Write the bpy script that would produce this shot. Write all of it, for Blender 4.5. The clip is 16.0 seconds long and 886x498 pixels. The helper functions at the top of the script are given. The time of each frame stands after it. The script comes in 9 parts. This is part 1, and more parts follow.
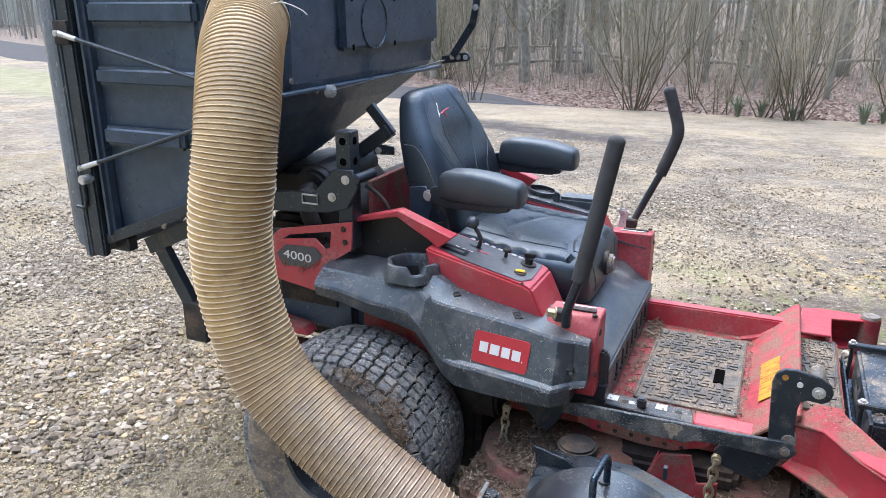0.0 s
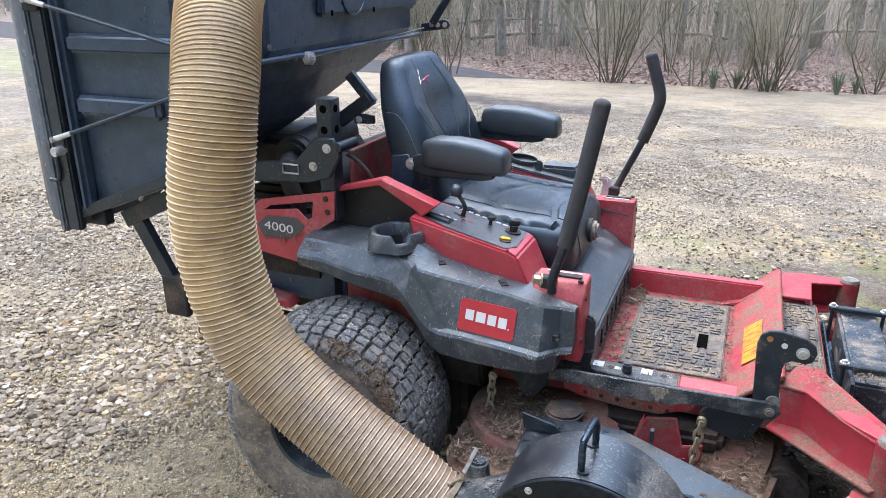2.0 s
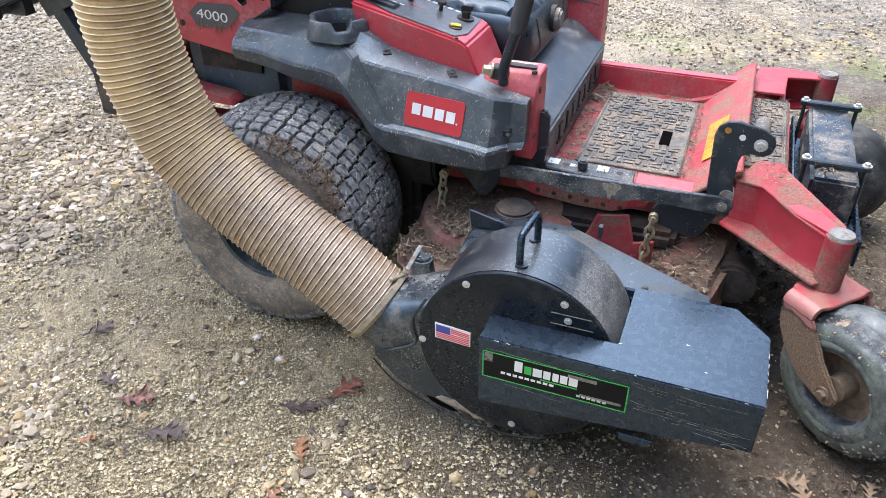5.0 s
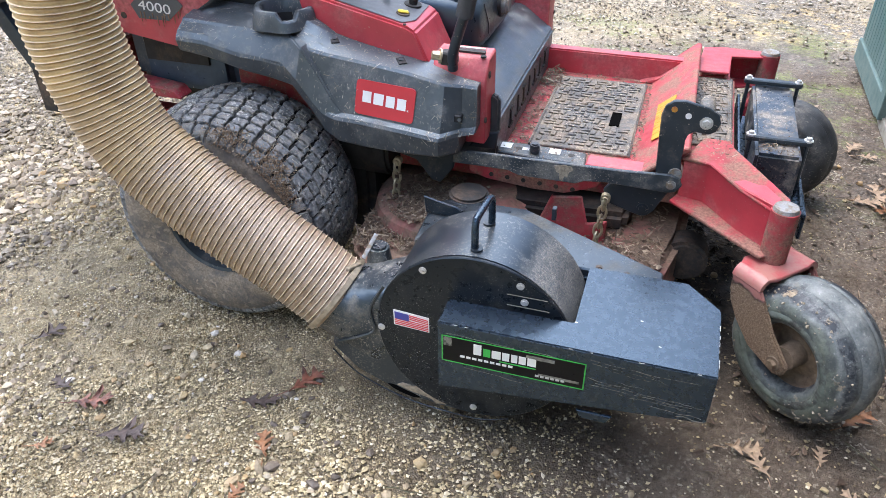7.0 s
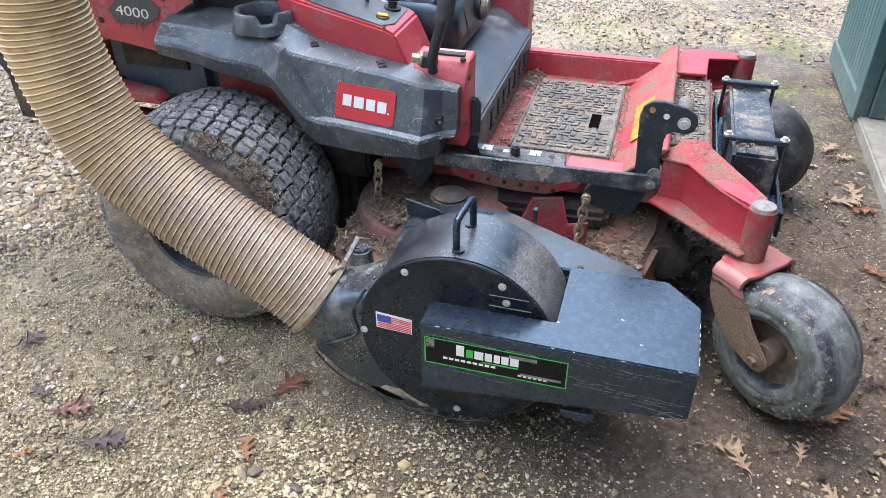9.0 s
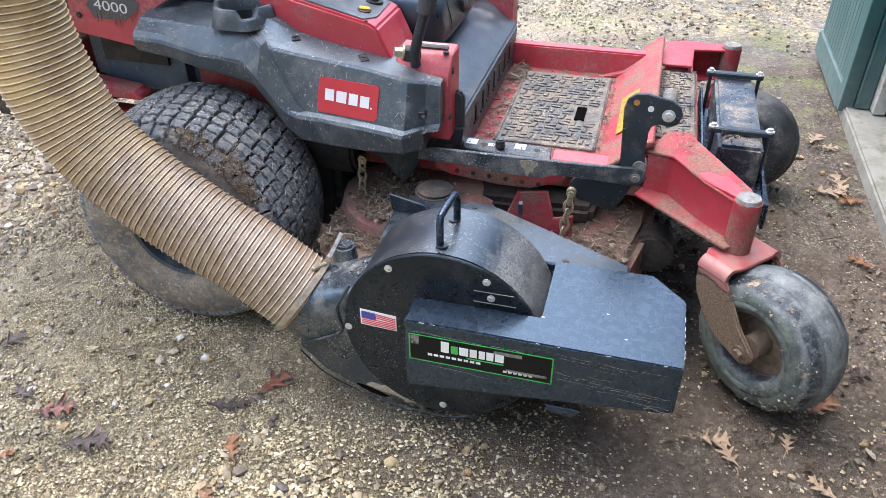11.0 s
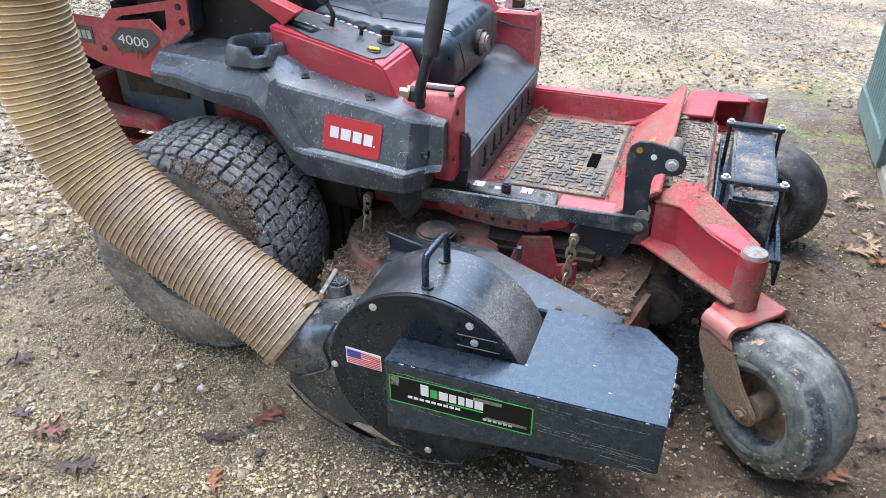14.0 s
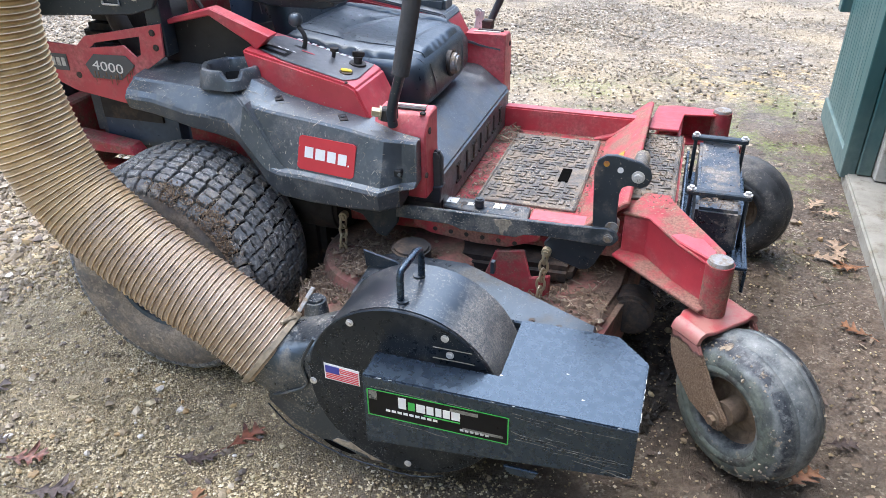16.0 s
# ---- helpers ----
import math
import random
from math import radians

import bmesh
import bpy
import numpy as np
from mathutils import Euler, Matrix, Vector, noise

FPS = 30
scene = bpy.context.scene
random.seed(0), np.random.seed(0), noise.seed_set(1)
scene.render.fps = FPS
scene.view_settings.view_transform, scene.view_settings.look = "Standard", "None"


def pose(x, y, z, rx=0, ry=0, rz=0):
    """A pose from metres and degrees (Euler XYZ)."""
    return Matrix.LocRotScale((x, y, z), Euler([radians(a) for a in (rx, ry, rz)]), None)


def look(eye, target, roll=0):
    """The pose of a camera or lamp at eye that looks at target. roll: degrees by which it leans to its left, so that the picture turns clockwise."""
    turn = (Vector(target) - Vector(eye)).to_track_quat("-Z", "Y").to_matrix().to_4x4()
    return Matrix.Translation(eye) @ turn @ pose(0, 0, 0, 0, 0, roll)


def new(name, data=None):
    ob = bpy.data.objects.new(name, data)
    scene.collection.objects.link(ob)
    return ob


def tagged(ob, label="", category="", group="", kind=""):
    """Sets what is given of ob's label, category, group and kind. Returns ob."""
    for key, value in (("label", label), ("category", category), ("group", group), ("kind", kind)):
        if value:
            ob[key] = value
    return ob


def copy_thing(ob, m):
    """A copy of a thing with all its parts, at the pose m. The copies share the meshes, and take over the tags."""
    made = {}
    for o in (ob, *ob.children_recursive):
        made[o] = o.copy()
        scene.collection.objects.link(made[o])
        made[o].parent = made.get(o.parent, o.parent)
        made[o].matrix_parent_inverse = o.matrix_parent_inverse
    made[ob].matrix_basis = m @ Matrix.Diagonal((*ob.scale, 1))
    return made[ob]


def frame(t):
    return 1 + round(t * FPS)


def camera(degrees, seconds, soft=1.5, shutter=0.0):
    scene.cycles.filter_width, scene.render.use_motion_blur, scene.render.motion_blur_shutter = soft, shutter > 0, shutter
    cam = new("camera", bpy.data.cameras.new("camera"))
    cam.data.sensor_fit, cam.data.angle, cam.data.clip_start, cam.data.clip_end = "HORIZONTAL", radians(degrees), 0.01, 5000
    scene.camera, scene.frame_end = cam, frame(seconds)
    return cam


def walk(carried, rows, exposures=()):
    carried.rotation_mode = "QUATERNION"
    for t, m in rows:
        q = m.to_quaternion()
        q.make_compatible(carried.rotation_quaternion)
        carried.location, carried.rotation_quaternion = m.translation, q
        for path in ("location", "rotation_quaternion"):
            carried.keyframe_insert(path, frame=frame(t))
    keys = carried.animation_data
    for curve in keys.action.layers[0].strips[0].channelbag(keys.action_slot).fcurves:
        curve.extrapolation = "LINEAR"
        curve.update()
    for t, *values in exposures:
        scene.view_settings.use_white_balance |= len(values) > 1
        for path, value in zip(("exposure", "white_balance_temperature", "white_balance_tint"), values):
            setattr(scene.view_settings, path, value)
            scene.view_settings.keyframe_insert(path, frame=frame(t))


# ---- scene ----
cam = camera(61.2, 16.0, soft=0.85)
PATH = [
    (0, (0.034, 0.062, 1.475), (-0.745, 1.795, 0.848), -0.2),
    (0.5, (0.028, 0.049, 1.477), (-0.75, 1.799, 0.903), -0.3),
    (1, (0.026, 0.043, 1.478), (-0.742, 1.805, 0.926), -0.3),
    (1.5, (0.024, 0.047, 1.473), (-0.721, 1.807, 0.883), -0.4),
    (2, (0.012, 0.064, 1.449), (-0.703, 1.801, 0.762), -0.4),
    (2.5, (0.009, 0.089, 1.424), (-0.672, 1.79, 0.622), -0.4),
    (3, (0.035, 0.122, 1.397), (-0.615, 1.775, 0.477), -0.4),
    (3.5, (0.06, 0.149, 1.375), (-0.567, 1.756, 0.364), -0.2),
    (4, (0.083, 0.163, 1.367), (-0.542, 1.735, 0.301), -0.2),
    (4.2, (0.091, 0.165, 1.372), (-0.536, 1.726, 0.29), -0.2),
    (6.3, (0.096, 0.157, 1.353), (-0.456, 1.698, 0.203), -0.7),
    (6.5, (0.1, 0.162, 1.356), (-0.436, 1.707, 0.205), -0.7),
    (7, (0.105, 0.159, 1.362), (-0.405, 1.715, 0.215), -0.6),
    (7.5, (0.103, 0.159, 1.362), (-0.387, 1.727, 0.221), -0.5),
    (8, (0.106, 0.156, 1.36), (-0.371, 1.733, 0.227), -0.4),
    (8.5, (0.109, 0.155, 1.359), (-0.363, 1.734, 0.225), -0.4),
    (9, (0.111, 0.154, 1.358), (-0.36, 1.731, 0.221), -0.4),
    (11.5, (0.13, 0.187, 1.354), (-0.312, 1.76, 0.201), -0.5),
    (12, (0.189, 0.224, 1.352), (-0.264, 1.803, 0.212), -0.3),
    (12.5, (0.249, 0.249, 1.347), (-0.231, 1.838, 0.231), -0.2),
    (13, (0.273, 0.243, 1.343), (-0.244, 1.836, 0.25), -0.2),
    (13.5, (0.256, 0.241, 1.34), (-0.299, 1.835, 0.267), -0.2),
    (14, (0.232, 0.223, 1.34), (-0.355, 1.817, 0.283), -0.3),
    (14.5, (0.237, 0.2, 1.345), (-0.362, 1.798, 0.301), -0.6),
    (15, (0.253, 0.195, 1.352), (-0.337, 1.803, 0.319), -0.8),
    (15.5, (0.258, 0.196, 1.35), (-0.31, 1.821, 0.331), -0.9),
    (16, (0.256, 0.197, 1.348), (-0.291, 1.833, 0.336), -0.8),
]
walk(cam, [(t, look(eye, target, roll)) for t, eye, target, roll in PATH], exposures=[(0, 1.54), (1.5, 1.57), (3, 1.66), (4, 1.70), (7, 1.75), (12, 1.80), (16, 1.78)])

# ---------------------------------------------------------------- light
SUN_EL, SUN_AZ = 67.0, 303.0
world = bpy.data.worlds.new("overcast_sky")
scene.world = world
world.use_nodes = True
wn = world.node_tree.nodes
wl = world.node_tree.links
sky = wn.new("ShaderNodeTexSky")
sky.sky_type, sky.sun_disc = "NISHITA", False
sky.sun_elevation, sky.sun_rotation = radians(SUN_EL), radians(SUN_AZ)
sky.air_density, sky.dust_density, sky.ozone_density = 1.0, 1.5, 1.0
soft_sky = wn.new("ShaderNodeHueSaturation")
soft_sky.inputs["Saturation"].default_value = 1.0
wl.new(sky.outputs[0], soft_sky.inputs["Color"])
# an overcast sky is brighter overhead than at the horizon
way = wn.new("ShaderNodeTexCoord")
parts_of_way = wn.new("ShaderNodeSeparateXYZ")
rise = wn.new("ShaderNodeMapRange")
for key, value in (("From Min", 0.0), ("From Max", 1.0), ("To Min", 0.35), ("To Max", 2.1)):
    rise.inputs[key].default_value = value
overcast = wn.new("ShaderNodeVectorMath")
overcast.operation = "SCALE"
wl.new(way.outputs["Generated"], parts_of_way.inputs[0])
wl.new(parts_of_way.outputs[2], rise.inputs["Value"])
wl.new(soft_sky.outputs[0], overcast.inputs[0])
wl.new(rise.outputs[0], overcast.inputs["Scale"])
wl.new(overcast.outputs[0], wn["Background"].inputs[0])
wn["Background"].inputs[1].default_value = 0.15
sun = new("sun", bpy.data.lights.new("sun", "SUN"))
sun.data.energy, sun.data.angle, sun.data.color = 1.5, radians(94), (1.0, 0.98, 0.945)
az = radians(SUN_AZ)
sun.matrix_basis = look((0, 0, 0), (-math.sin(az) * math.cos(radians(SUN_EL)), -math.cos(az) * math.cos(radians(SUN_EL)), -math.sin(radians(SUN_EL))))
sun.location = (0, 0, 20)


# ---------------------------------------------------------------- materials
class Mat:
    """A small builder for procedural node materials, mapped by world position."""

    def __init__(self, name):
        self.m = bpy.data.materials.new(name)
        self.m.use_nodes = True
        self.t = self.m.node_tree
        self.b = self.t.nodes["Principled BSDF"]
        self.pos = self.t.nodes.new("ShaderNodeNewGeometry").outputs["Position"]

    def link(self, a, b):
        self.t.links.new(a, b)

    def noise(self, scale, detail=4, rough=0.6, stretch=None, seed=0.0):
        src = self.pos
        if stretch or seed:
            mp = self.t.nodes.new("ShaderNodeMapping")
            mp.inputs["Scale"].default_value = stretch or (1, 1, 1)
            mp.inputs["Location"].default_value = (seed, seed * 1.7, seed * 0.3)
            self.link(src, mp.inputs[0])
            src = mp.outputs[0]
        n = self.t.nodes.new("ShaderNodeTexNoise")
        n.inputs["Scale"].default_value, n.inputs["Detail"].default_value, n.inputs["Roughness"].default_value = scale, detail, rough
        self.link(src, n.inputs["Vector"])
        return n.outputs["Fac"]

    def voronoi(self, scale, out="Color", feature="F1", stretch=None):
        v = self.t.nodes.new("ShaderNodeTexVoronoi")
        v.feature = feature
        v.inputs["Scale"].default_value = scale
        src = self.pos
        if stretch:
            mp = self.t.nodes.new("ShaderNodeMapping")
            mp.inputs["Scale"].default_value = stretch
            self.link(src, mp.inputs[0])
            src = mp.outputs[0]
        self.link(src, v.inputs["Vector"])
        if out == "Color":
            one = self.t.nodes.new("ShaderNodeSeparateColor")
            self.link(v.outputs[out], one.inputs[0])
            return one.outputs[0]
        return v.outputs[out]

    def ramp(self, fac, stops):
        r = self.t.nodes.new("ShaderNodeValToRGB")
        els = r.color_ramp.elements
        while len(els) < len(stops):
            els.new(0.5)
        for e, (p, c) in zip(els, stops):
            e.position = p
            e.color = (*c, 1) if isinstance(c, tuple) else (c, c, c, 1)
        self.link(fac, r.inputs[0])
        return r.outputs[0]

    def mix(self, fac, a, b, mode="MIX"):
        n = self.t.nodes.new("ShaderNodeMix")
        n.data_type, n.blend_type = "RGBA", mode
        for sock, v in ((n.inputs[0], fac), (n.inputs[6], a), (n.inputs[7], b)):
            if isinstance(v, (int, float)):
                sock.default_value = v if sock.type == "VALUE" else (v, v, v, 1)
            elif isinstance(v, tuple):
                sock.default_value = (*v, 1)
            else:
                self.link(v, sock)
        return n.outputs[2]

    def math(self, op, a, b=0.0):
        n = self.t.nodes.new("ShaderNodeMath")
        n.operation = op
        for sock, v in ((n.inputs[0], a), (n.inputs[1], b)):
            if isinstance(v, (int, float)):
                sock.default_value = v
            else:
                self.link(v, sock)
        return n.outputs[0]

    def axis(self, i):
        s = self.t.nodes.new("ShaderNodeSeparateXYZ")
        self.link(self.pos, s.inputs[0])
        return s.outputs[i]

    def bump(self, fac, strength=0.3, dist=0.01):
        n = self.t.nodes.new("ShaderNodeBump")
        n.inputs["Strength"].default_value, n.inputs["Distance"].default_value = strength, dist
        self.link(fac, n.inputs["Height"])
        old = self.b.inputs["Normal"]
        if old.is_linked:
            self.link(old.links[0].from_socket, n.inputs["Normal"])
        self.link(n.outputs[0], old)

    def done(self, color, rough=0.5, metal=0.0, spec=None):
        for key, v in (("Base Color", color), ("Roughness", rough), ("Metallic", metal)):
            s = self.b.inputs[key]
            if isinstance(v, (int, float)):
                s.default_value = v
            elif isinstance(v, tuple):
                s.default_value = (*v, 1)
            else:
                self.link(v, s)
        if spec is not None:
            self.b.inputs["Specular IOR Level"].default_value = spec
        return self.m


def scaled(c, k):
    return tuple(min(1.0, v * k) for v in c)


def surface(name, base, rough=0.45, metal=0.0, var=0.15, scale=25, bump=0.08, grain=250, dirt=None, dirt_at=0.58, dirt_scale=9,
            specks=None, speck_at=0.66, speck_scale=160, speck_stretch=None, spec=None, coat=0.0, coat_rough=0.25, tint=None):
    m = Mat(name)
    m.b.inputs["Coat Weight"].default_value, m.b.inputs["Coat Roughness"].default_value = coat, coat_rough
    col = m.ramp(m.noise(scale), [(0.3, scaled(base, 1 - var)), (0.7, scaled(base, 1 + var))])
    rg = m.ramp(m.noise(scale * 2.3, seed=3), [(0.3, max(0.05, rough - 0.08)), (0.7, min(1, rough + 0.1))])
    if dirt:
        f = m.ramp(m.noise(dirt_scale, 8, 0.7, seed=5), [(dirt_at - 0.04, 0.0), (dirt_at + 0.10, 1.0)])
        g = m.ramp(m.noise(dirt_scale * 14, 4, seed=9), [(0.35, scaled(dirt, 0.7)), (0.65, scaled(dirt, 1.25))])
        col, rg = m.mix(f, col, g), m.mix(f, rg, 0.92)
    if specks:
        f = m.ramp(m.noise(speck_scale, 2, 0.5, stretch=speck_stretch, seed=2), [(speck_at, 0.0), (speck_at + 0.03, 1.0)])
        f2 = m.ramp(m.noise(6, 3, seed=7), [(0.4, 0.0), (0.62, 1.0)])
        f = m.math("MULTIPLY", f, f2)
        col, rg = m.mix(f, col, specks), m.mix(f, rg, 0.9)
    if bump:
        m.bump(m.noise(grain, 3), bump, 0.004)
    if tint:
        m.b.inputs["Specular Tint"].default_value = (*tint, 1)
    return m.done(col, rg, metal, spec)


DUST = (0.30, 0.25, 0.19)
COOL = (0.70, 0.87, 1.0)
STRAW = (0.52, 0.47, 0.38)
RED = (0.44, 0.039, 0.056)
M_red = surface("red_paint", RED, 0.42, var=0.14, scale=14, dirt=(0.44, 0.115, 0.118), dirt_at=0.52, dirt_scale=6, specks=(0.40, 0.25, 0.20), speck_at=0.70, coat=0.35, coat_rough=0.35)
M_red_dirty = surface("red_paint_dusty", scaled(RED, 0.80), 0.6, var=0.3, dirt=(0.235, 0.118, 0.090), dirt_at=0.47, dirt_scale=12, specks=(0.36, 0.25, 0.18), speck_at=0.66, speck_scale=180)
M_plastic = surface("black_moulded_plastic", (0.052, 0.058, 0.065), 0.36, var=0.25, bump=0.15, grain=500, dirt=(0.155, 0.153, 0.148), dirt_at=0.55, dirt_scale=20, specks=(0.42, 0.39, 0.33), speck_at=0.645, speck_scale=260, speck_stretch=(1, 1, 0.3), spec=1.0, tint=COOL)
M_inner = surface("dark_inner_plastic", (0.014, 0.015, 0.017), 0.5, var=0.2, bump=0.1, specks=(0.34, 0.32, 0.28), speck_at=0.72, speck_scale=90)
M_hopper = surface("black_polyethylene", (0.036, 0.052, 0.078), 0.34, var=0.3, bump=0.10, grain=120, dirt=(0.078, 0.094, 0.114), dirt_at=0.57, dirt_scale=5, specks=(0.30, 0.30, 0.29), speck_at=0.70, speck_scale=110, speck_stretch=(1, 1, 0.4), spec=0.75, tint=(0.62, 0.82, 1.0))
M_steel_black = surface("black_painted_steel", (0.020, 0.024, 0.030), 0.40, var=0.2, dirt=(0.13, 0.11, 0.09), dirt_at=0.62, specks=(0.36, 0.32, 0.26), speck_at=0.68, spec=0.7, tint=COOL)
M_guard = surface("black_powder_coat", (0.012, 0.018, 0.027), 0.27, var=0.06, bump=0.04, grain=700, dirt=(0.026, 0.032, 0.040), dirt_at=0.68, specks=(0.40, 0.40, 0.40), speck_at=0.77, speck_scale=80, spec=0.80, tint=(0.52, 0.76, 1.0))
M_face = surface("dusty_black_face", (0.009, 0.011, 0.014), 0.30, var=0.2, dirt=(0.040, 0.040, 0.039), dirt_at=0.58, dirt_scale=9, specks=(0.34, 0.34, 0.33), speck_at=0.655, speck_scale=420, spec=0.32, tint=COOL)
M_drum = surface("dusty_black_steel", (0.011, 0.014, 0.019), 0.32, var=0.2, dirt=(0.075, 0.068, 0.058), dirt_at=0.54, dirt_scale=11, specks=(0.20, 0.19, 0.17), speck_at=0.64, speck_scale=260, spec=0.9, tint=COOL)
M_neck = surface("dented_dusty_black_steel", (0.012, 0.015, 0.020), 0.30, var=0.3, scale=12, bump=0.5, grain=26, dirt=(0.125, 0.115, 0.098), dirt_at=0.52, dirt_scale=16, specks=(0.30, 0.28, 0.25), speck_at=0.60, speck_scale=230, spec=0.9, tint=COOL)


def shell_material():
    """Glossy black rolled sheet with damp grass dust stuck to its lower slope."""
    m = Mat("black_sheet_grass_dust")
    col = m.ramp(m.noise(20, 4), [(0.3, (0.010, 0.013, 0.018)), (0.7, (0.022, 0.026, 0.032))])
    x = m.math("ADD", m.axis(0), m.math("MULTIPLY", m.math("SUBTRACT", m.noise(16, 7, 0.75), 0.5), 0.16))
    f = m.ramp(m.math("ADD", x, 0.5), [(0.385, 0.0), (0.425, 0.9)])
    f = m.math("MULTIPLY", f, m.ramp(m.noise(150, 6, 0.85, seed=3), [(0.40, 0.05), (0.55, 1.0)]))
    f = m.math("MULTIPLY", f, m.ramp(m.noise(22, 5, 0.7, seed=13), [(0.36, 0.35), (0.56, 1.0)]))
    dust = m.ramp(m.noise(300, 4, 0.7), [(0.3, (0.07, 0.062, 0.052)), (0.5, (0.25, 0.23, 0.20)), (0.7, (0.50, 0.465, 0.41))])
    film = m.math("MULTIPLY", m.ramp(m.noise(7, 6, 0.7, seed=5), [(0.46, 0.0), (0.62, 0.9)]), m.ramp(m.noise(170, 4, 0.8, seed=9), [(0.53, 0.0), (0.60, 1.0)]))
    g = m.math("MAXIMUM", f, film)
    m.bump(m.math("MULTIPLY", m.noise(260, 4, 0.7), f), 0.7, 0.003)
    m.b.inputs["Specular Tint"].default_value = (*COOL, 1)
    return m.done(m.mix(g, col, dust), m.mix(g, 0.30, 0.92), 0.0, 0.9)


M_shell = shell_material()
M_deck = surface("worn_red_deck_steel", (0.26, 0.105, 0.088), 0.75, var=0.45, dirt=(0.16, 0.108, 0.076), dirt_at=0.42, dirt_scale=8, bump=0.4, grain=90)
M_steel_dusty = surface("scuffed_dusty_black_steel", (0.030, 0.034, 0.039), 0.45, var=0.3, scale=60, bump=0.2, grain=200, dirt=(0.155, 0.145, 0.13), dirt_at=0.51, dirt_scale=16, specks=(0.42, 0.38, 0.31), speck_at=0.62, speck_scale=210, spec=0.7, tint=COOL)
M_smear = surface("dried_mud_smear", (0.29, 0.245, 0.185), 0.95, var=0.4, scale=160, bump=0.5, grain=260)
M_under = surface("oily_dark_steel", (0.022, 0.020, 0.019), 0.7, var=0.4, dirt=(0.10, 0.07, 0.05), dirt_at=0.55)
M_rubber = surface("black_tyre_rubber", (0.118, 0.124, 0.128), 0.58, var=0.6, scale=75, bump=1.0, grain=110, dirt=(0.27, 0.25, 0.22), dirt_at=0.54, dirt_scale=30, specks=(0.42, 0.41, 0.38), speck_at=0.57, speck_scale=130)
# shade between the tread blocks painted near-black, with patches of brown dirt
M_groove_shade = surface("tread_groove_painted_shade", (0.014, 0.014, 0.014), 0.8, var=0.4, scale=60, bump=0.4, grain=160, dirt=(0.07, 0.052, 0.036), dirt_at=0.60, dirt_scale=10)
M_sidewall = surface("muddy_tyre_sidewall", (0.105, 0.096, 0.086), 0.75, var=0.4, bump=0.9, grain=60, dirt=(0.215, 0.178, 0.138), dirt_at=0.46, dirt_scale=13, specks=(0.30, 0.25, 0.19), speck_at=0.58, speck_scale=80)
M_ring = surface("pale_rubber_ring", (0.115, 0.135, 0.115), 0.6, var=0.4, scale=40, dirt=(0.05, 0.05, 0.045), dirt_at=0.5, dirt_scale=20)
M_caster_black = surface("black_caster_rubber", (0.042, 0.046, 0.050), 0.55, var=0.5, scale=16, bump=0.3, grain=90, dirt=(0.13, 0.125, 0.115), dirt_at=0.55, dirt_scale=14, specks=(0.30, 0.28, 0.24), speck_at=0.64, speck_scale=120)
M_seam = surface("grey_piping", (0.095, 0.102, 0.112), 0.6, bump=0)
# near-black that paints the shade inside the cover's small recesses
M_recess_shade = surface("recess_painted_shade", (0.008, 0.009, 0.011), 0.6, bump=0)
M_mud = surface("caked_mud", (0.165, 0.117, 0.078), 0.95, var=0.35, scale=60, bump=0.9, grain=220)
M_fork = surface("red_paint_caked_mud", (0.20, 0.12, 0.075), 0.9, var=0.3, scale=70, bump=0.7, grain=220, specks=(0.42, 0.32, 0.2), speck_at=0.62)
M_mat = surface("rubber_foot_mat", (0.088, 0.085, 0.080), 0.62, var=0.45, bump=0.5, grain=200, dirt=(0.215, 0.178, 0.138), dirt_at=0.49, dirt_scale=13, specks=(0.36, 0.31, 0.23), speck_at=0.60)
M_vinyl = surface("black_seat_vinyl", (0.019, 0.025, 0.034), 0.34, var=0.15, bump=0.12, grain=420, specks=(0.25, 0.24, 0.22), speck_at=0.78, spec=0.80, tint=COOL)
M_vinyl_grey = surface("charcoal_seat_vinyl", (0.050, 0.057, 0.064), 0.42, var=0.15, bump=0.12, grain=420, spec=0.8, tint=COOL)
M_foam = surface("black_foam_grip", (0.052, 0.053, 0.056), 0.8, var=0.2, bump=0.5, grain=420)
M_zinc = surface("zinc_plated_steel", (0.58, 0.58, 0.57), 0.34, 0.5, var=0.2, dirt=(0.25, 0.22, 0.18), dirt_at=0.6, dirt_scale=60)
M_brass = surface("yellow_zinc_steel", (0.42, 0.365, 0.25), 0.42, 0.6, var=0.25, dirt=(0.12, 0.09, 0.06), dirt_at=0.6, dirt_scale=40)
M_grey_cap = surface("dusty_grey_steel", (0.24, 0.245, 0.245), 0.6, 0.4, var=0.3, scale=60, dirt=(0.24, 0.19, 0.14), dirt_at=0.50, dirt_scale=45)
M_white = surface("white_print", (0.75, 0.75, 0.73), 0.5, var=0.06, bump=0)
M_decal_red = surface("red_decal", (0.50, 0.030, 0.042), 0.35, var=0.05, bump=0, specks=(0.6, 0.4, 0.36), speck_at=0.74)
M_decal_dark = surface("dark_grey_decal", (0.075, 0.08, 0.088), 0.4, var=0.1, bump=0, specks=(0.4, 0.36, 0.3), speck_at=0.70)
M_black_print = surface("black_print", (0.008, 0.008, 0.009), 0.35, bump=0, specks=(0.20, 0.19, 0.16), speck_at=0.70, speck_scale=24, speck_stretch=(0.35, 1, 1.6), spec=0.12)
M_green = surface("green_print", (0.04, 0.42, 0.07), 0.4, var=0.08, bump=0)
M_scraped = surface("scraped_print", (0.17, 0.165, 0.14), 0.6, var=0.4, scale=120, bump=0, specks=(0.03, 0.03, 0.03), speck_at=0.5, speck_scale=120)
